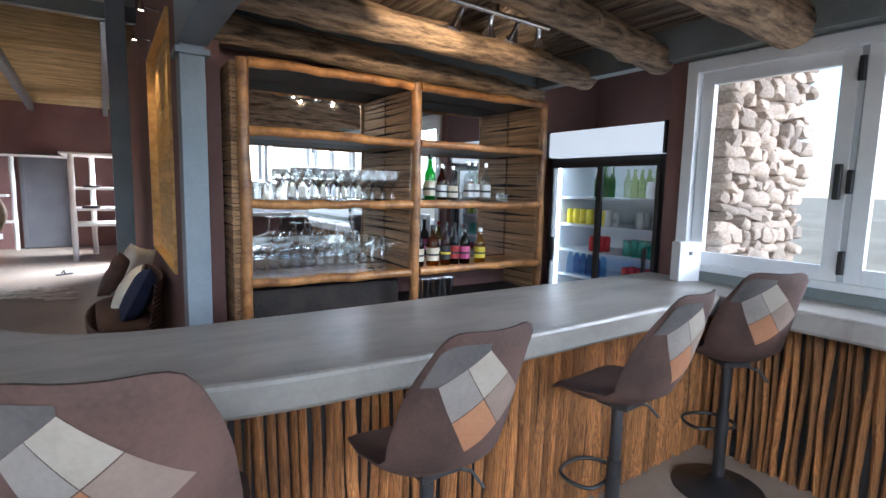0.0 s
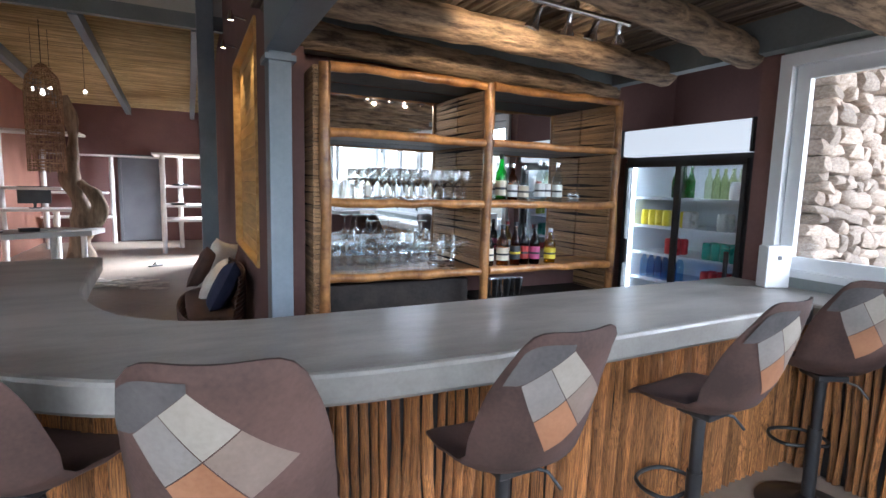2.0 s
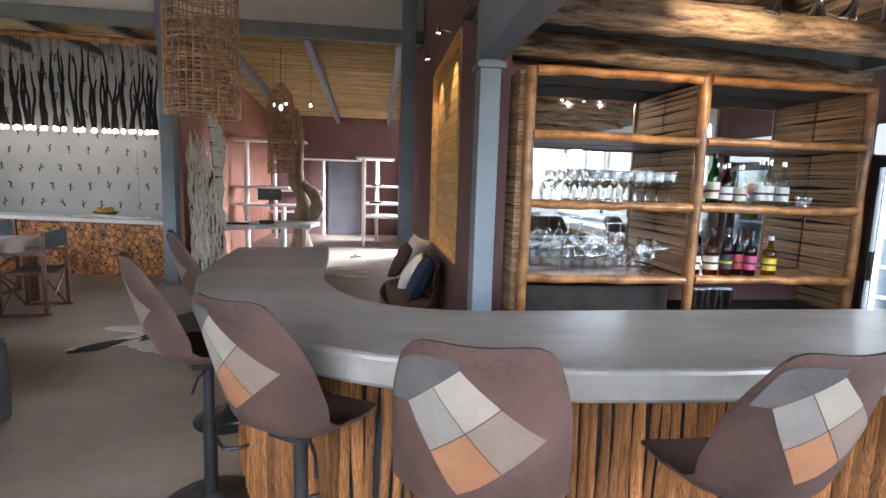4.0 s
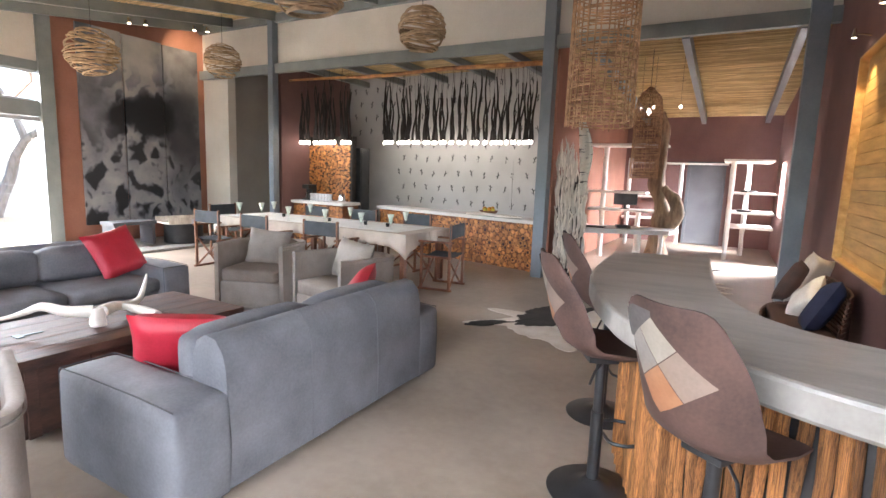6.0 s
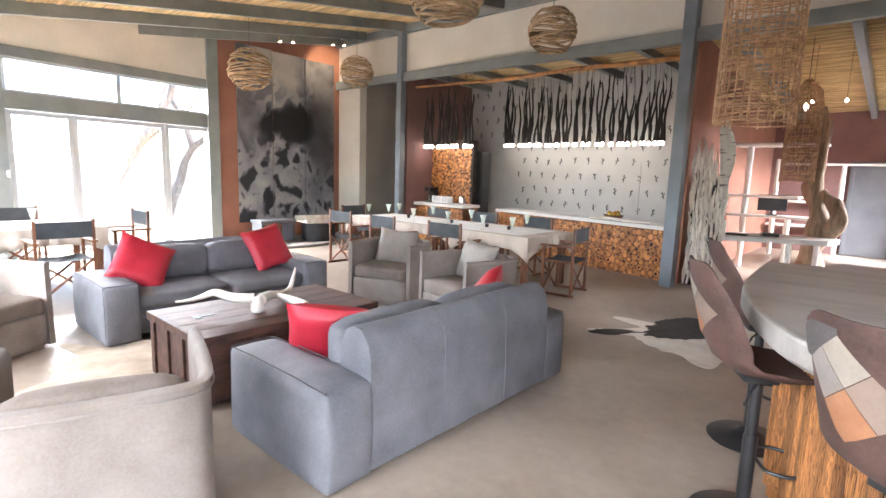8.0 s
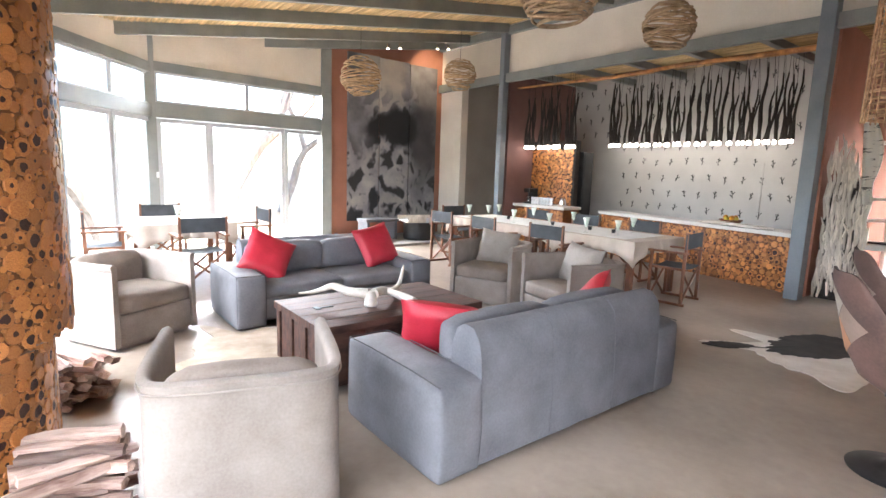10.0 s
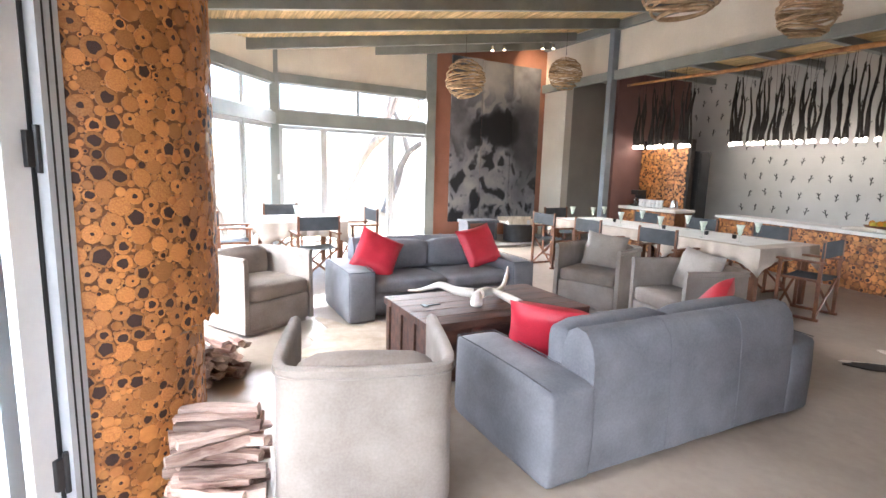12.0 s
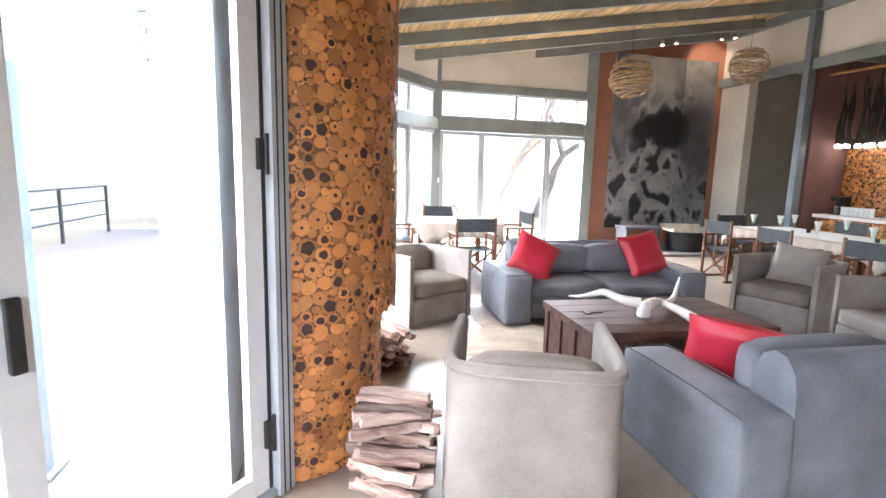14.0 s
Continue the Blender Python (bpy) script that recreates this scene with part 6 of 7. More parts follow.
# ---- large picture and hearth ----
def mural_material():
    """Black and white print: pale top, a large dark spot under it, and a net of pale lines on dark below."""
    mt = bpy.data.materials.new("mural_print")
    mt.use_nodes = True
    n, l = mt.node_tree.nodes, mt.node_tree.links
    tc = n.new("ShaderNodeTexCoord")

    def texture(kind, scale, detail=4.0):
        o = n.new("ShaderNodeTexNoise")
        o.inputs["Scale"].default_value, o.inputs["Detail"].default_value = scale, detail
        l.new(tc.outputs["Object"], o.inputs[0])
        return o.outputs[kind]

    def maths(op, a, b, c=0.0):
        o = n.new("ShaderNodeMath")
        o.operation = op
        for i, v in enumerate((a, b, c)):
            if isinstance(v, (int, float)):
                o.inputs[i].default_value = v
            else:
                l.new(v, o.inputs[i])
        return o.outputs[0]

    warp = n.new("ShaderNodeVectorMath")
    warp.operation = "MULTIPLY_ADD"
    l.new(texture("Color", 1.5, 3.0), warp.inputs[0])
    warp.inputs[1].default_value = (0.9, 0.9, 0.9)
    l.new(tc.outputs["Object"], warp.inputs[2])
    sep = n.new("ShaderNodeSeparateXYZ")
    l.new(warp.outputs[0], sep.inputs[0])
    soft = texture("Fac", 3.0, 6.0)

    def spot_mask(cy, cz, ry, rz, edge=0.5):
        """1 inside an oval of the warped sheet, falling to 0 at its rim."""
        a = maths("DIVIDE", maths("SUBTRACT", sep.outputs["Y"], cy + 0.45), ry)
        b = maths("DIVIDE", maths("SUBTRACT", sep.outputs["Z"], cz + 0.45), rz)
        d = maths("SQRT", maths("ADD", maths("MULTIPLY", a, a), maths("MULTIPLY", b, b)), 0.0)
        o = n.new("ShaderNodeMapRange")
        o.interpolation_type = "SMOOTHSTEP"
        o.inputs["From Min"].default_value, o.inputs["From Max"].default_value = 1 + edge, 1 - edge
        l.new(d, o.inputs[0])
        return o.outputs[0]

    def blend(fac, base, value):
        o = n.new("ShaderNodeMix")
        l.new(fac, o.inputs[0])
        for k, v in ((2, base), (3, value)):
            if isinstance(v, (int, float)):
                o.inputs[k].default_value = v
            else:
                l.new(v, o.inputs[k])
        return o.outputs[0]

    vor = n.new("ShaderNodeTexVoronoi")
    vor.feature = "DISTANCE_TO_EDGE"
    vor.inputs["Scale"].default_value, vor.inputs["Randomness"].default_value = 2.0, 0.9
    squash = n.new("ShaderNodeMapping")
    squash.inputs["Scale"].default_value = (1, 1.25, 0.72)
    l.new(warp.outputs[0], squash.inputs[0]), l.new(squash.outputs[0], vor.inputs[0])
    net = n.new("ShaderNodeMapRange")
    net.interpolation_type = "SMOOTHSTEP"
    net.inputs["From Min"].default_value, net.inputs["From Max"].default_value = 0.2, 0.07
    net.inputs["To Min"].default_value, net.inputs["To Max"].default_value = 0.02, 0.36
    l.new(vor.outputs["Distance"], net.inputs[0])
    tone = maths("MULTIPLY", net.outputs[0], maths("ADD", soft, 0.5))
    tone = blend(spot_mask(7.15, 2.3, 0.5, 1.1, 0.6), tone, maths("MULTIPLY_ADD", soft, 0.1, 0.03))
    tone = blend(spot_mask(5.3, 2.6, 0.4, 0.75, 0.5), tone, maths("MULTIPLY", soft, 0.42))
    tone = blend(spot_mask(6.1, 4.05, 0.75, 0.95, 0.45), tone, maths("MULTIPLY_ADD", soft, 0.25, 0.4))
    tone = blend(spot_mask(7.1, 3.9, 0.5, 0.8, 0.6), tone, maths("MULTIPLY", soft, 0.34))
    tone = blend(spot_mask(5.05, 3.75, 0.35, 0.7, 0.6), tone, maths("MULTIPLY", soft, 0.3))
    tone = blend(spot_mask(6.2, 2.52, 0.72, 0.36, 0.3), tone, 0.012)
    ramp = n.new("ShaderNodeValToRGB")
    ramp.color_ramp.elements[0].color, ramp.color_ramp.elements[1].color = (0.008, 0.009, 0.012, 1), (0.72, 0.68, 0.6, 1)
    mid = ramp.color_ramp.elements.new(0.3)
    mid.color = (0.24, 0.245, 0.27, 1)
    ramp.color_ramp.elements[2].position = 0.7
    l.new(tone, ramp.inputs[0])
    l.new(ramp.outputs[0], n["Principled BSDF"].inputs["Base Color"])
    n["Principled BSDF"].inputs["Roughness"].default_value = 0.6
    return mt


MURAL = mural_material()
mural = thing("wall_picture", "three tall canvases with an abstract black and white print", "picture")
for i in range(3):
    y = 5.06 + i * 0.815
    part("canvas", Build().box(-11.098, -11.055, y, y + 0.79, 0.36, 4.04 - 0.02 * i, bevel=0.004), MURAL, mural)
single("hearth_slab", Build().box(-10.9, -9.3, 5.0, 7.3, 0.0, 0.05, bevel=0.01), COUNTER, "low concrete slab before the large picture", "slab")
pit = thing("fire_drum", "black round steel fire drum with a box on it", "fire drum", m=pose(-9.85, 6.2, 0.05))
part("drum", Build().lathe([(0.33, 0), (0.35, 0.02), (0.35, 0.36), (0.36, 0.38), (0.33, 0.38), (0.3, 0.34), (0, 0.34)], 28), BLACK, pit, smooth=True)
single("wooden_tray", Build().box(-0.4, 0.4, -0.3, 0.3, 0, 0.03, bevel=0.004).box(-0.4, 0.4, -0.3, -0.27, 0.03, 0.12).box(-0.4, 0.4, 0.27, 0.3, 0.03, 0.12), BARK, "wooden tray lying on the fire drum", "tray", m=pose(-9.85, 6.2, 0.431, 0, 0, 80))
single("price_card", Build().box(-0.04, 0.04, -0.003, 0.003, -0.06, 0.06), FRAME, "small white card hanging on the tray", "card", m=pose(-9.53, 6.2, 0.47, 0, 0, 88))
bench = thing("low_bench", "grey wooden bench beside the large picture", "bench", m=pose(-10.2, 5.35, 0.05, 0, 0, 90))
part("seat", Build().box(-0.4, 0.4, -0.22, 0.22, 0.38, 0.44, bevel=0.01), DOORGREY, bench)
for x in (-0.34, 0.34):
    part("side", Build().box(x - 0.03, x + 0.03, -0.2, 0.2, 0, 0.38), DOORGREY, bench)
copy_thing(bench, pose(-10.3, 7.0, 0.05, 0, 0, 90))
for x, y in ((-10.3, 5.6), (-10.3, 5.9), (-10.3, 6.9), (-10.3, 7.2)):
    t = thing("ceiling_spotlight", "small lit spotlight under the rafters", "spotlight", "rafter spotlights")
    part("body", Build().tube([(x, y, roof_z(y) - 0.2), (x, y, roof_z(y) - 0.29)], 0.03, 12), CHROME, t, smooth=True)
    part("lens", Build().lathe([(0, 0), (0.03, 0.0), (0, 0.002)], 12), SPOT, t, m=pose(x, y, roof_z(y) - 0.294))
spot(-10.3, 7.1, 4.12, -11.1, 7.25, 3.85, 7, 90)

# ---- buffet ----
ba, be = Vector((-3.14, 7.8, 0)), Vector((-6.97, 8.66, 0))
bd = (be - ba).normalized()
bang = math.degrees(math.atan2(bd.y, bd.x))
bl = (be - ba).length
buffet = thing("buffet_counter", "buffet counter faced with log slices under a white top", "counter", m=pose(ba.x, ba.y, 0, 0, 0, bang))
part("top", Build().box(0, bl, -0.5, 0.02, 0.79, 0.85, bevel=0.015), WHITEWOOD, buffet, "white concrete top")
part("carcass", Build().box(0.03, bl - 0.03, -0.46, -0.06, 0, 0.79), GROUT, buffet)
bsl = pack(bl - 0.08, 0.78, 0.013, 0.045, 9000, 9)
wood, heart = joined_slices(bsl, lambda s, z: Matrix.Translation((bl - 0.04 - s, -0.055, z)) @ Matrix.Rotation(math.pi, 4, "Z"), 5, 7)
tagged(part("slice_cladding", wood, SLICE_REST, buffet), kind="stuff")
tagged(part("heartwood", heart, HEART, buffet), kind="stuff")
coffee = thing("coffee_counter", "coffee counter with a log-slice back block", "counter")
part("top", Build().box(-8.74, -7.3, 7.95, 8.52, 0.84, 0.9, bevel=0.012), WHITEWOOD, coffee)
part("carcass", Build().box(-8.72, -7.36, 8.02, 8.52, 0, 0.84), GROUT, coffee)
part("back_block", Build().box(-8.74, -7.53, 8.52, 8.66, 0, 2.27, bevel=0.01), DARKWOOD, coffee)
wood, heart = joined_slices(pack(1.15, 1.2, 0.014, 0.045, 5000, 12), lambda s, z: Matrix.Translation((-8.73 + s, 8.513, 0.9 + z)), 6, 7)
tagged(part("slice_cladding", wood, SLICE_REST, coffee), kind="stuff")
tagged(part("heartwood", heart, HEART, coffee), kind="stuff")
wood, heart = joined_slices(pack(1.34, 0.82, 0.016, 0.045, 4500, 13), lambda s, z: Matrix.Translation((-8.71 + s, 8.014, z)), 7, 7)
tagged(part("front_cladding", wood, SLICE_REST, coffee), kind="stuff")
cabinet = thing("tall_cabinet", "tall black cabinet standing behind the coffee counter", "cabinet")
part("body", Build().box(-8.2, -7.46, 8.7, 9.02, 0, 2.04, bevel=0.008), BLACK, cabinet)
part("door", Build().box(-7.458, -7.44, 8.72, 9.0, 0.08, 2.0, bevel=0.004), BLACK, cabinet)
machine = thing("coffee_machine", "black filter coffee machine on the counter", "coffee machine", m=pose(-8.5, 8.28, 0.901))
part("body", Build().box(-0.09, 0.09, -0.02, 0.12, 0, 0.33, bevel=0.01).box(-0.09, 0.09, -0.14, -0.02, 0.24, 0.33, bevel=0.01).box(-0.09, 0.09, -0.14, -0.02, 0, 0.03), BLACK, machine)
part("jug", Build().lathe([(0.05, 0.03), (0.065, 0.09), (0.045, 0.16), (0.05, 0.17), (0, 0.17)], 14), GLASSWARE, machine, smooth=True, m=pose(0, -0.08, 0))
CUP = Build().lathe([(0.025, 0), (0.04, 0.03), (0.042, 0.075), (0.039, 0.075), (0.036, 0.03), (0, 0.01)], 14).mesh("cup", FRAME, True)
for i in range(7):
    for k in range(2):
        single("cup", CUP, FRAME, "white coffee cup stacked on the counter", "cup", "white coffee cups", m=pose(-8.32 + i * 0.085, 8.15, 0.902 + k * 0.078))
single("kettle", Build().lathe([(0.08, 0), (0.085, 0.03), (0.06, 0.16), (0.02, 0.19), (0, 0.2)], 16), CHROME, "steel kettle on the coffee counter", "kettle", smooth=True, m=pose(-7.62, 8.3, 0.901))
bowl = thing("fruit_bowl", "dark bowl of oranges and fruit on the buffet", "fruit bowl", m=pose(-4.2, 8.2, 0.851))
part("bowl", Build().lathe([(0.05, 0), (0.12, 0.03), (0.17, 0.09), (0.16, 0.09), (0.11, 0.035), (0, 0.02)], 20), CHAIRWOOD, bowl, smooth=True)
ORANGE = hued("orange_peel", (0.75, 0.32, 0.03), 0.5)
for i in range(6):
    g = i * 1.05
    part("fruit", Build().lathe([(0.0, -0.04), (0.028, -0.028), (0.04, 0), (0.028, 0.028), (0, 0.04)], 10), ORANGE if i % 2 else hued("yellow_fruit", (0.7, 0.55, 0.08), 0.5), bowl, smooth=True, m=pose(0.08 * math.cos(g), 0.08 * math.sin(g), 0.1 + 0.02 * (i % 2)))
dr = Build()
for k in range(3):
    a = 8.02 + 0.05 * k
    dr.tube(catmull([(-4.55 + 0.1 * k, a, 0.88), (-4.25, a + 0.03, 0.9 - 0.02 * k), (-3.95, a, 0.875), (-3.7 + 0.08 * k, a - 0.02, 0.87)], 4), [0.02 + 0.006 * math.sin(i) for i in range(13)], 7)
single("driftwood_piece", dr, BONE, "pale driftwood branch lying on the buffet", "driftwood", smooth=True)

# wallpaper motifs: small dark strokes in rows
ink = Build()
q = random.Random(21)
for r in range(9):
    for c in range(17):
        x, z = -8.55 + c * 0.315 + 0.15 * (r % 2), 0.95 + r * 0.31
        if x > -3.3 or (x < -7.3 and z < 2.3):
            continue
        lean = q.uniform(-0.35, 0.35)
        m = Matrix.Translation((x + q.uniform(-0.02, 0.02), 0, z + q.uniform(-0.03, 0.03))) @ Matrix.Rotation(lean, 4, "Y")
        ink.box(-0.007, 0.007, 9.894, 9.899, -0.07, 0.07, m)
        sd = q.choice((-1, 1))
        for h, L in ((-0.045, 0.05), (-0.005, 0.06), (0.03, 0.035)):
            ink.box(-0.006, 0.006, 9.8945, 9.8985, 0, L * q.uniform(0.8, 1.2), m @ Matrix.Translation((0, 0, h)) @ Matrix.Rotation(sd * q.uniform(0.5, 0.9), 4, "Y"))
            sd = -sd
tagged(single("wallpaper_marks", ink, INK, "rows of small dark stroke motifs on the wallpaper", "wallpaper pattern"), kind="stuff")
single("hatch_frame", Build().box(-5.7, -4.45, 9.885, 9.898, 1.86, 1.875).box(-4.465, -4.45, 9.885, 9.898, 0.9, 1.86), PAPER, "flush hatch outline in the papered wall", "hatch")


def stick_lamp(x0, x1, y, zb, n, seed, label):
    q = random.Random(seed)
    t = thing("branch_chandelier", label, "chandelier", "burnt branch lights over the buffet")
    part("rail", Build().box(x0 - 0.05, x1 + 0.05, y - 0.03, y + 0.03, 3.655, 3.68), DARKWOOD, t)
    for i in range(n):
        x = x0 + (x1 - x0) * (i + q.uniform(0.15, 0.85)) / n
        yy = y + q.uniform(-0.12, 0.12)
        zt = zb + q.uniform(0.75, 1.25)
        ph = q.uniform(0, 6)
        lean = q.uniform(-0.06, 0.06)
        pts = [(x + lean * k / 6 + 0.018 * math.sin(k * 1.2 + ph), yy + 0.015 * math.cos(k + ph), zb + 0.05 + (zt - zb) * k / 6) for k in range(7)]
        o = part("branch", Build().tube(pts, [0.026 - 0.0025 * k for k in range(7)], 6), DARKWOOD, t, smooth=True)
        part("cord", Build().tube([pts[-1], (x, yy, 3.66)], 0.003, 4), DARKWOOD, t)
        part("bulb", Build().lathe([(0.0, -0.03), (0.022, -0.018), (0.028, 0.004), (0.018, 0.03), (0.012, 0.045)], 8), BULB, t, m=pose(x, yy, zb + 0.01))


stick_lamp(-7.35, -3.8, 9.3, 2.18, 66, 1, "row of hanging burnt branches tipped with lit bulbs")
stick_lamp(-8.68, -7.3, 8.16, 2.1, 30, 2, "cluster of hanging burnt branches tipped with lit bulbs")


# ---- woven and twig lamps ----
def twig_ball(x, y, z, r, seed):
    q = random.Random(seed)
    t = thing("twig_pendant", "ball-shaped pendant lamp wound from pale twigs", "pendant lamp", "twig ball pendants", m=pose(x, y, z))
    b = Build()
    for i in range(24):
        h = -0.88 + 1.76 * (i + q.random()) / 24
        rr = r * math.sqrt(max(0.1, 1 - h * h))
        tilt = Matrix.Rotation(q.uniform(-0.22, 0.22), 4, "X") @ Matrix.Rotation(q.uniform(-0.22, 0.22), 4, "Y")
        ph = q.uniform(0, 6)
        b.tube([tilt @ Vector((rr * (1 + 0.06 * math.sin(3 * a + ph)) * math.cos(a), rr * (1 + 0.06 * math.sin(2 * a + ph)) * math.sin(a), h * r)) for a in [6.2832 * k / 20 for k in range(20)] + [0.05]], q.uniform(0.008, 0.014), 5)
    tagged(part("twig_weave", b, TWIG, t, smooth=True), kind="stuff")
    part("cord", Build().tube([(0, 0, r * 0.5), (0, 0, roof_z(y) - z - 0.02)], 0.004, 6), BLACK, t)
    return t


for i, (x, y, z, r) in enumerate(((-3.48, 3.0, 2.98, 0.3), (-3.72, 5.05, 3.14, 0.26), (-9.55, 4.55, 3.26, 0.37), (-9.6, 7.0, 3.62, 0.34))):
    twig_ball(x, y, z, r, i)


def basket(x, y, z0, z1, r, dome, top, label, seed):
    q = random.Random(seed)
    t = thing("basket_pendant", label, "pendant lamp", "woven basket pendants", m=pose(x, y, 0))
    b = Build()
    n = int((z1 - z0) / 0.024)
    for i in range(n):
        z = z0 + (z1 - z0) * i / n + q.uniform(-0.006, 0.006)
        k = (z - z0) / (z1 - z0)
        rr = r * (1.0 if not dome or k < 0.75 else math.sqrt(max(0.04, 1 - ((k - 0.75) / 0.25) ** 2))) * (1 + 0.05 * (1 - k))
        if q.random() < 0.12:
            continue
        ph = q.uniform(0, 6)
        b.tube([(rr * math.cos(a) + q.uniform(-0.003, 0.003), rr * math.sin(a), z + 0.012 * math.sin(a + ph)) for a in [6.2832 * j / 24 for j in range(25)]], q.uniform(0.004, 0.007), 4)
    for j in range(30):
        a = 6.2832 * j / 30 + q.uniform(-0.05, 0.05)
        pts = []
        for i in range(9):
            k = i / 8
            rr = r * (1.0 if not dome or k < 0.75 else math.sqrt(max(0.02, 1 - ((k - 0.75) / 0.25) ** 2))) * (1 + 0.05 * (1 - k)) + 0.004
            pts.append((rr * math.cos(a + 0.1 * k), rr * math.sin(a + 0.1 * k), z0 - 0.03 * q.random() * (i == 0) + (z1 - z0) * k))
        b.tube(pts, 0.005, 4)
    tagged(part("weave", b, WICKER, t, smooth=True), kind="stuff")
    part("cord", Build().tube([(0, 0, z1 - 0.3), (0, 0, top)], 0.005, 6), BLACK, t)
    part("bulb", Build().lathe([(0.0, -0.05), (0.03, -0.02), (0.03, 0.01), (0.015, 0.05)], 12), BULB, t, "lit filament bulb", m=pose(0, 0, z1 - 0.38))


basket(-1.39, 3.74, 1.93, 3.25, 0.22, False, roof_z(3.74), "tall woven cane basket lamp over the bar end", 1)
basket(-1.77, 8.8, 1.6, 3.02, 0.2, True, 3.6, "dome-topped woven cane basket lamp in the passage", 2)

# ---- passage and reception ----
tw = thing("driftwood_wall", "wall end covered with pale split driftwood", "wall cladding")
part("core", Build().box(-2.93, -2.5, 7.95, 8.08, 0, 1.6), DARKWOOD, tw, "dark board behind the driftwood")
q = random.Random(33)
for i in range(230):
    z = q.uniform(0.0, 1.75)
    x = q.uniform(-2.93, -2.4 - 0.06 * z - 0.28 * max(0.0, z - 1.2))
    L = q.uniform(0.22, 0.46)
    pts = [(0, 0, 0), (q.uniform(-0.03, 0.03), -0.01, L * 0.5), (q.uniform(-0.05, 0.05), 0, L)]
    part("driftwood_piece", Build().tube([(x + p[0], 7.94 + p[1], z + p[2]) for p in pts], [q.uniform(0.008, 0.018), q.uniform(0.012, 0.022), 0.005], 5), BARK, tw)
desk = thing("reception_desk", "pale driftwood reception desk on white legs", "desk")
part("top", Build().prism([(-2.86, 7.98), (-1.3, 8.75), (-1.2, 9.25), (-1.75, 9.4), (-2.86, 8.75)][::1], 0.7, 0.77), WHITEWOOD, desk)
for x, y in ((-2.7, 8.3), (-1.75, 8.75), (-1.45, 9.1)):
    part("leg", Build().tube([(x, y, 0), (x, y, 0.7)], 0.04, 10), WHITEWOOD, desk, smooth=True)
part("side_board", Build().box(-2.9, -2.85, 8.2, 8.75, 0, 0.7), BARK, desk)
trunk = Build()
trunk.tube(catmull([(-1.45, 9.45, 0), (-1.47, 9.45, 0.5), (-1.4, 9.42, 1.0), (-1.55, 9.45, 1.5), (-1.5, 9.5, 2.1), (-1.56, 9.45, 2.7)], 5), [0.2 - 0.0055 * i + 0.03 * math.sin(i * 0.9) for i in range(26)], 12)
trunk.tube(catmull([(-1.38, 9.4, 0.75), (-1.2, 9.3, 0.95), (-1.2, 9.3, 1.2), (-1.42, 9.4, 1.45)], 5), [0.1, 0.1, 0.11, 0.11, 0.12, 0.12, 0.12, 0.12, 0.11, 0.11, 0.1, 0.1, 0.09, 0.08, 0.07, 0.06], 10)
trunk.v = [tuple(Vector(p) + Vector((-0.08, 0, 0)) + noise.noise_vector(Vector(p) * 5) * 0.035) for p in trunk.v]
single("tree_trunk", trunk, TRUNK, "gnarled brown tree trunk standing as a pillar", "tree trunk", smooth=True, angle=70)
for i, (x, y, w, h, mt, lb) in enumerate(((-2.4, 8.5, 0.3, 0.02, BLACK, "dark folder lying on the desk"), (-2.0, 8.7, 0.22, 0.05, BLACK, "dark book on the reception desk"), (-1.75, 8.9, 0.3, 0.015, FRAME, "white papers on the reception desk"), (-2.6, 8.35, 0.06, 0.18, FRAME, "white bottle on the reception desk"))):
    single("desk_item", Build().box(-w / 2, w / 2, -w / 3, w / 3, 0, h, bevel=0.004), mt, lb, "desk item", m=pose(x, y, 0.771, 0, 0, 20 * i))
screen = thing("computer_screen", "black computer screen on the back shelf", "screen", m=pose(-2.3, 10.5, 0.996, 0, 0, 15))
part("panel", Build().box(-0.22, 0.22, -0.015, 0.015, 0.08, 0.36, bevel=0.006), BLACK, screen)
part("stand", Build().box(-0.08, 0.08, -0.06, 0.06, 0, 0.015).box(-0.02, 0.02, -0.01, 0.01, 0.015, 0.1), BLACK, screen)


def white_shelf(posts, boards, label):
    t = thing("white_shelf", label, "shelf unit", "white-washed pole shelves")
    for x, y, z in posts:
        part("post", branch(x, y, 0, x, y, z, 0.05, int(100 * x) + 7), WHITEWOOD, t, smooth=True)
    for x0, x1, y0, y1, z in boards:
        part("board", Build().box(x0, x1, y0, y1, z, z + 0.045, bevel=0.012), WHITEWOOD, t)
    return t


white_shelf([(-0.5, 11.9, 2.0), (-0.2, 12.9, 2.0)], [(-0.68, 0.2, 11.75, 12.95, 2.0), (-0.5, 0.3, 11.95, 12.9, 0.95), (-0.5, 0.3, 11.95, 12.9, 1.35), (-0.5, 0.3, 11.95, 12.9, 0.65)], "white-washed pole shelf with books in the passage")
white_shelf([(-1.62, 14.2, 2.0), (-2.7, 13.2, 2.1)], [(-2.9, -0.6, 14.1, 14.3, 2.0), (-2.95, -1.7, 13.9, 14.35, 1.15), (-2.95, -1.6, 13.9, 14.35, 0.6)], "white-washed pole shelf against the passage end")
white_shelf([(-2.75, 10.6, 2.2), (-2.1, 10.9, 0.95)], [(-2.98, -1.6, 10.2, 10.8, 2.2), (-2.98, -1.7, 10.3, 10.9, 0.95), (-2.98, -1.9, 10.3, 10.9, 1.3)], "white-washed pole shelf behind the reception desk")
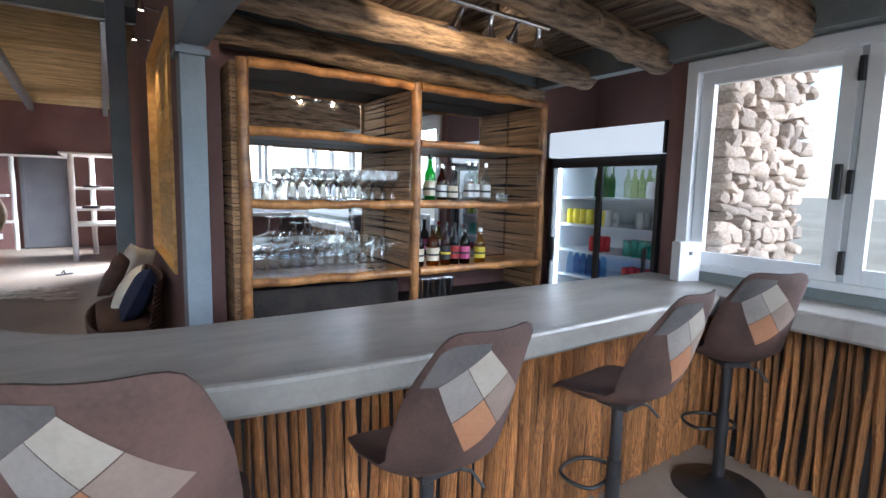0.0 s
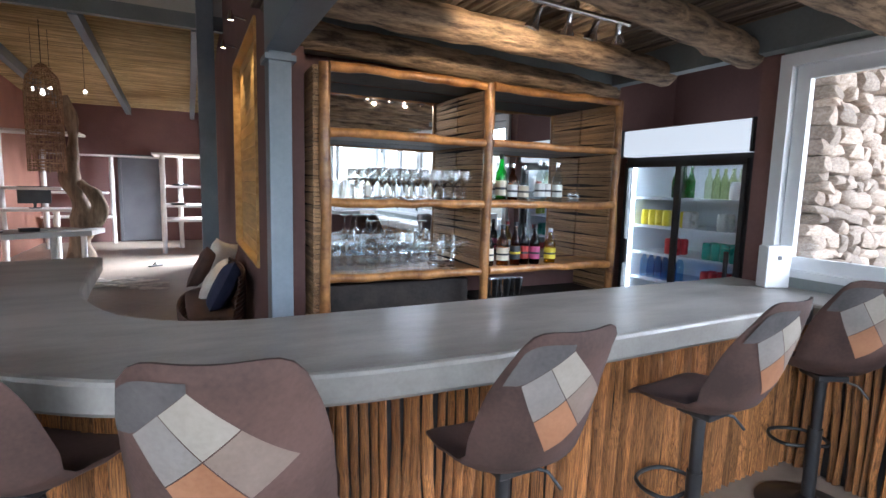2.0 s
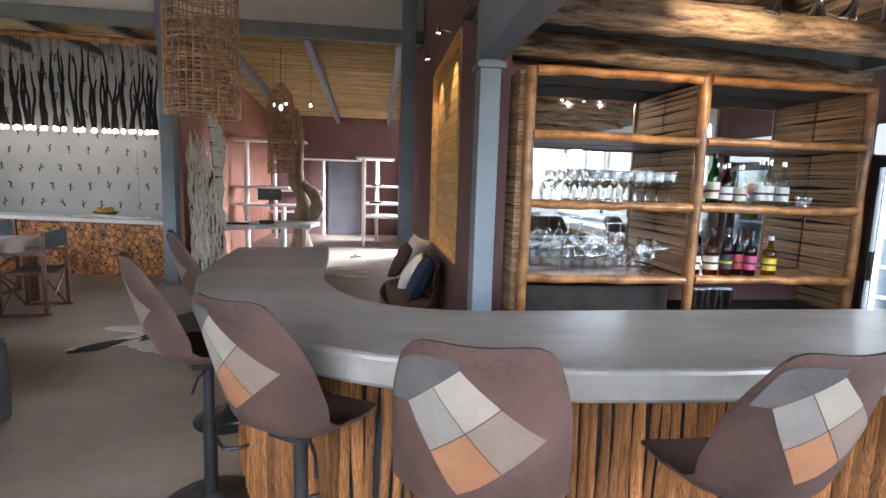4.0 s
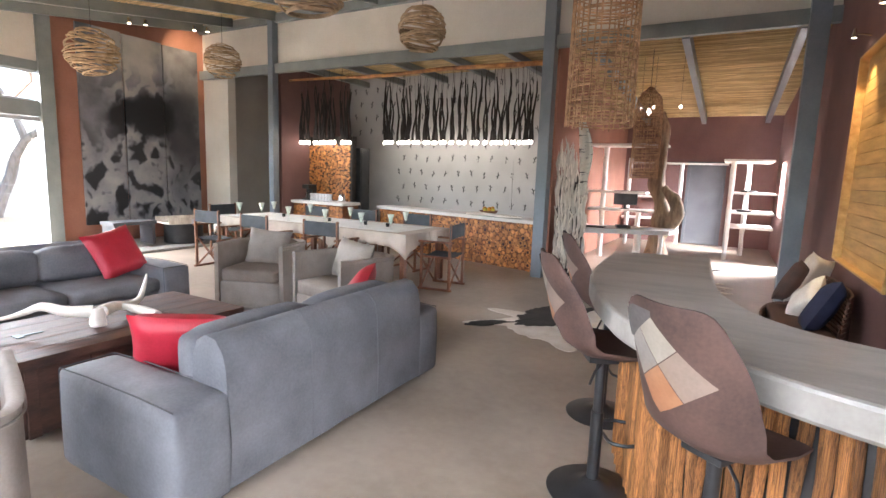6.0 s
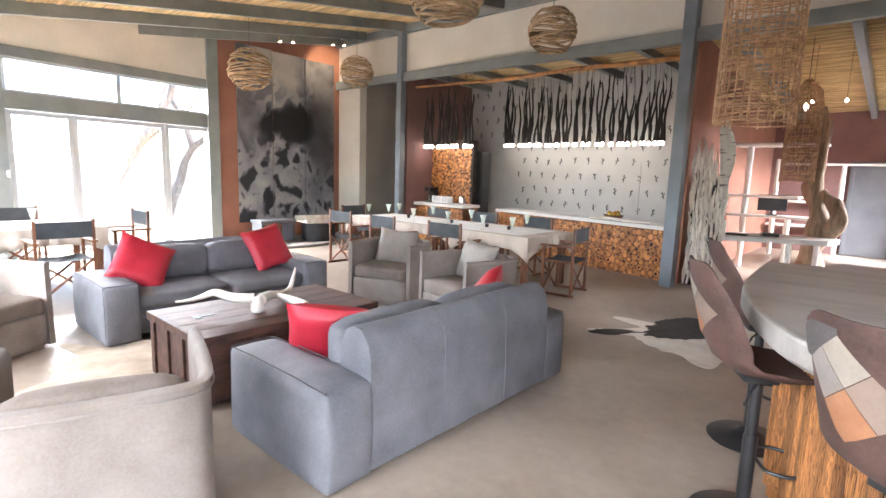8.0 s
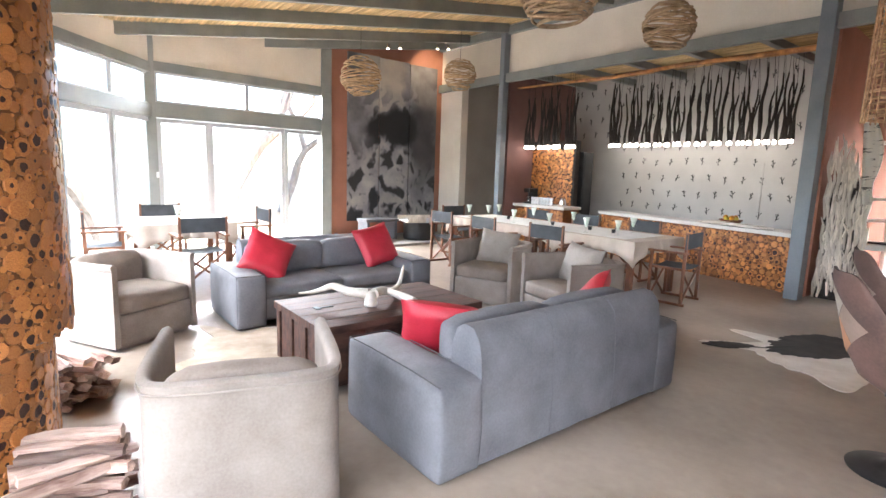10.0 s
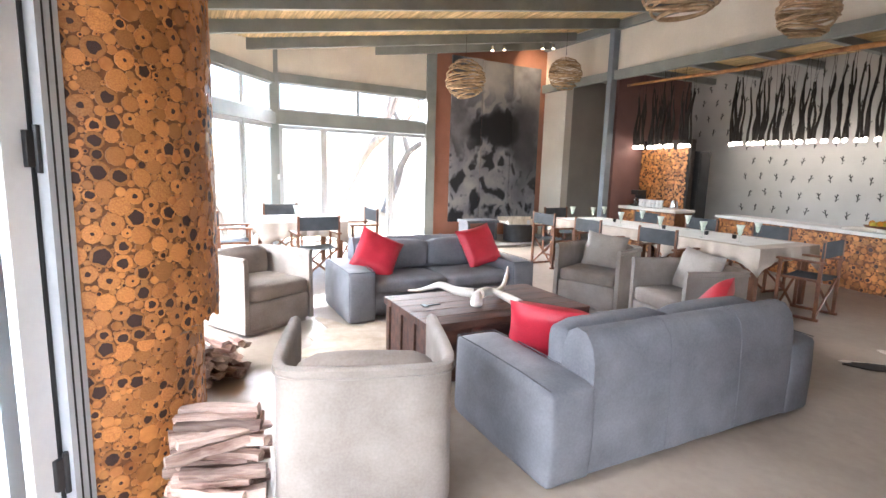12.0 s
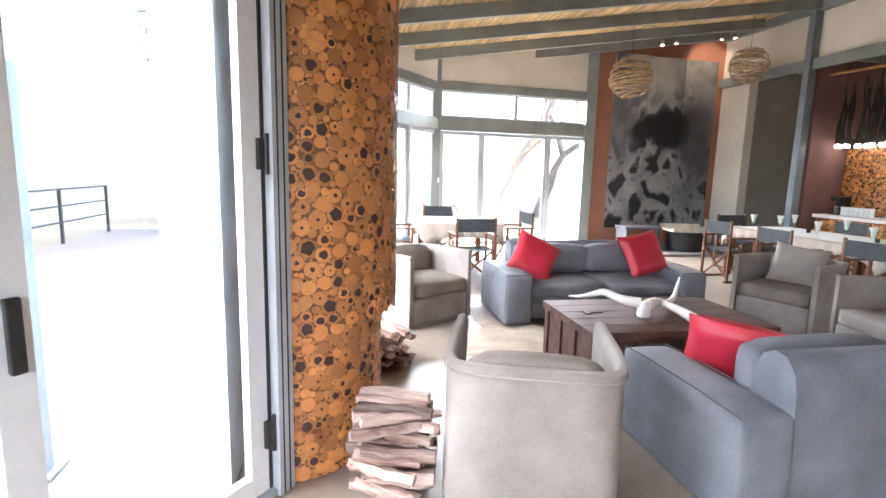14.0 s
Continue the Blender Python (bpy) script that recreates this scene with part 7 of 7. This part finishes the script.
for i in range(6):
    single("book", Build().box(-0.12, 0.12, -0.08, 0.08, 0, 0.04, bevel=0.004), (BLACK, DOORGREY, CHAIRWOOD)[i % 3], "dark book lying on a white shelf", "book", "books on the white shelves", m=pose(-0.25 + 0.02 * i, 12.1 + 0.12 * (i % 3), (0.996, 1.396)[i // 3] + 0.041 * 0, 0, 0, 15 * i))
door = tagged(thing("door_2", "dark grey flush door closing the passage", "door"), kind="structure")
part("leaf", Build().box(-1.45, -0.72, 14.44, 14.49, 0.02, 2.02, bevel=0.004), DOORGREY, door)
part("frame", Build().box(-1.52, -1.45, 14.42, 14.5, 0, 2.09).box(-0.72, -0.65, 14.42, 14.5, 0, 2.09).box(-1.45, -0.72, 14.42, 14.5, 2.02, 2.09), DOORGREY, door)
strips = thing("bark_pile", "flat pile of dry bark strips on the floor", "bark")
q = random.Random(44)
for i in range(34):
    L = q.uniform(0.25, 0.6)
    part("bark_strip", Build().box(-L / 2, L / 2, -q.uniform(0.02, 0.05), q.uniform(0.02, 0.05), 0, 0.008), BARK, strips, m=pose(*(lambda a: (-1.0 + 0.55 * a, 8.42 - 0.3 * a + q.uniform(-0.25, 0.25)))(q.uniform(-1, 1)), 0.004 + 0.0022 * i, q.uniform(-4, 4), q.uniform(-3, 3), q.uniform(-40, 40)))
sandal = thing("pair_of_sandals", "pair of grey sandals lying on the passage floor", "sandals", m=pose(-0.6, 10.2, 0.002, 0, 0, 40))
part("sole", Build().box(-0.12, 0.12, -0.04, 0.04, 0, 0.025, bevel=0.01), DOORGREY, sandal)
part("strap", Build().tube([(-0.02, -0.04, 0.02), (0.0, 0, 0.07), (-0.02, 0.04, 0.02)], 0.012, 6), CANVAS, sandal)
zeb = surface("striped_hide", (0.02, 0.018, 0.016), (0.7, 0.66, 0.58), 2.2, 0.85, 0.2, (3, 3, 14), fine=20, spread=(0.37, 0.41))
zb = Build().grid(lambda a, c: (-2.62 + 0.2 * c * (0.5 + 0.5 * math.sin(3.1 * min(1, a * 1.3)) ) + 0.1 * a, 7.86 - 0.03 * math.sin(6 * c), 2.4 - 1.1 * a), 12, 6)
zo = single("striped_hide", zb, zeb, "striped hide hanging on the driftwood wall", "hide", smooth=True)
zm = zo.modifiers.new("thickness", "SOLIDIFY")
zm.thickness = 0.008
for x, z in ((-1.955, 2.73), (-1.756, 2.755), (-1.35, 2.75)):
    t = thing("passage_lamp", "round lit bulb on a cord under the passage ceiling", "pendant lamp", "passage bulbs", m=pose(x, 9.2, z))
    part("bulb", Build().lathe([(0, -0.03), (0.026, 0), (0.012, 0.03), (0, 0.032)], 12), BULB, t, smooth=True)
    part("cord", Build().tube([(0, 0, 0.03), (0, 0, 3.56 - z)], 0.003, 6), BLACK, t)

# ---- outdoors ----
def rock(seed, m, parent):
    q = random.Random(seed)
    bm = bmesh.new()
    bmesh.ops.create_icosphere(bm, subdivisions=2, radius=1.0)
    for v in bm.verts:
        c = Vector([math.copysign(abs(a) ** 0.58, a) for a in v.co])
        v.co = c * (1 + 0.2 * noise.noise(v.co * 1.3 + Vector((seed * 3, 0, 0))) + q.uniform(-0.03, 0.03))
    bm.verts.index_update()
    b = Build()
    b.v = [tuple(v.co) for v in bm.verts]
    b.f = [tuple(v.index for v in f.verts) for f in bm.faces]
    bm.free()
    return b.mesh("stone", STONE, True, 30)


pier = thing("stone_pier", "dry-stacked field stone wall end outside the window", "stone wall")
part("core", Build().box(3.305, 4.25, 1.84, 1.915, -0.14, 2.5), MORTAR, pier)
part("coping", Build().box(3.3, 4.5, 1.6, 2.2, 2.5, 2.6, bevel=0.02), WHITE, pier)
stones = [rock(i, None, None) for i in range(8)]
q = random.Random(77)
z = -0.1
while z < 2.48:
    h = q.uniform(0.055, 0.125)
    x = 3.28
    while x < 4.3:
        w = q.uniform(0.09, 0.25)
        o = new("stone", stones[q.randrange(8)])
        o.parent = pier
        o.matrix_basis = pose(x + w / 2, 1.82 + q.uniform(-0.02, 0.02), z + h / 2 + q.uniform(-0.02, 0.02), q.uniform(-14, 14), q.uniform(-12, 12), q.uniform(-14, 14)) @ Matrix.Diagonal((w * 0.52, 0.085, h * 0.55, 1))
        x += w * 0.92
    z += h * 0.88


def thorn_tree(x, y, h, seed):
    q = random.Random(seed)
    t = thing("thorn_tree", "pale spreading thorn tree outside the glass", "tree", "thorn trees", m=pose(x, y, -0.15))
    b, tips = Build(), []
    def grow(p, d, r, L, depth):
        pts, rad = [p], [r]
        for i in range(4):
            d = (d + Vector((q.uniform(-0.3, 0.3), q.uniform(-0.3, 0.3), q.uniform(-0.1, 0.15)))).normalized()
            p = p + d * L / 4
            pts.append(p)
            rad.append(r * (1 - 0.1 * (i + 1)))
        b.tube(pts, rad, 7)
        if depth == 0:
            tips.extend(pts[2:])
            return
        for k in range(q.choice((2, 3))):
            e = (d + Vector((q.uniform(-0.9, 0.9), q.uniform(-0.9, 0.9), q.uniform(-0.1, 0.5)))).normalized()
            grow(p, e, r * 0.62, L * 0.75, depth - 1)
    grow(Vector((0, 0, 0)), Vector((q.uniform(-0.3, 0.3), q.uniform(-0.3, 0.3), 1)).normalized(), 0.19, h * 0.42, 3)
    part("trunk", b, TREEBARK, t, smooth=True)
    lf = Build()
    for p in tips:
        for k in range(26):
            c = p + Vector((q.gauss(0, 0.28), q.gauss(0, 0.28), q.gauss(0, 0.16)))
            m = Matrix.Translation(c) @ Euler((q.uniform(0, 6), q.uniform(0, 6), q.uniform(0, 6))).to_matrix().to_4x4()
            s = q.uniform(0.02, 0.045)
            lf.add([(-s, 0, 0), (0, -s * 0.5, 0), (s, 0, 0), (0, s * 0.5, 0)], [(0, 1, 2, 3)], m)
    part("crown", lf, LEAF, t)


for i, (x, y, h) in enumerate(((-13.4, 0.6, 6.2), (-14.6, 3.4, 6.2), (-15.0, -2.6, 5.0), (-19, 6.5, 6.0), (-17, -1.5, 5.5))):
    thorn_tree(x, y, h, 50 + i)
rail_t = thing("terrace_railing", "dark steel railing along the terrace edge", "railing")
for i in range(9):
    part("post", Build().box(-14 + i * 2.0, -13.95 + i * 2.0, -6.1, -6.05, -0.125, 0.95), BLACK, rail_t)
for z in (0.3, 0.62, 0.95):
    part("rail", Build().tube([(-14, -6.07, z), (2.05, -6.07, z)], 0.016, 8), BLACK, rail_t)
tc_ = thing("terrace_armchair", "pale wicker armchair standing on the terrace", "armchair", m=pose(-2.62, -2.08, -0.124, 0, 0, 150))
wk = Build()
for k in range(20):
    wk.tube([(0.34 * math.cos(a), 0.34 * math.sin(a), 0.03 + k * 0.035) for a in ([6.2832 * i / 24 for i in range(25)] if k < 11 else [0.2 + 2.74 * i / 16 for i in range(17)])], 0.018, 5)
part("weave", wk, TWIG, tc_, smooth=True)
part("seat_pad", Build().lathe([(0.3, 0.36), (0.31, 0.4), (0.26, 0.44), (0, 0.45)], 24), WHITE, tc_, smooth=True)

chim = Build()
CH = [(-3.8 + 0.6 * math.cos(radians(180 + 180 * i / 24)), -1.08 + 0.42 * math.sin(radians(180 + 180 * i / 24))) for i in range(25)]
chim.prism(CH, -0.13, 3.4)
structure("wall_chimney", chim, surface("pale_blue_plaster", (0.5, 0.56, 0.59), (0.6, 0.66, 0.69), 1.6, 0.8, 0.1, fine=40), "pale blue plastered outside of the chimney", "wall", True)
post_t = thing("terrace_post", "grey painted steel post at the terrace edge", "post", m=pose(-3.52, -2.11, -0.125))
part("shaft", Build().box(-0.05, 0.05, -0.05, 0.05, 0.02, 2.1, bevel=0.006), STEEL, post_t)
part("foot_plate", Build().box(-0.1, 0.1, -0.1, 0.1, 0, 0.02, bevel=0.004), STEEL, post_t)

# ---- pieces of walls and counters ----
poles(front, bar)
poles(side, bar)
slice_q = random.Random(15)
for s, z, r in near:
    o = new("log_slice", SLICES[slice_q.choice((5, 6, 7) if slice_q.random() < 0.6 else (8, 9)) if slice_q.random() < (0.52 if r > 0.026 else 0.25) else slice_q.randrange(5)])
    o.parent = fire
    o.matrix_basis = fire_place(s, z) @ Matrix.Translation((0, slice_q.uniform(-0.004, 0.002), 0)) @ Matrix.Rotation(slice_q.uniform(0, 6), 4, "Y") @ Matrix.Diagonal((r * 1.12, 0.016, r * 1.12, 1))
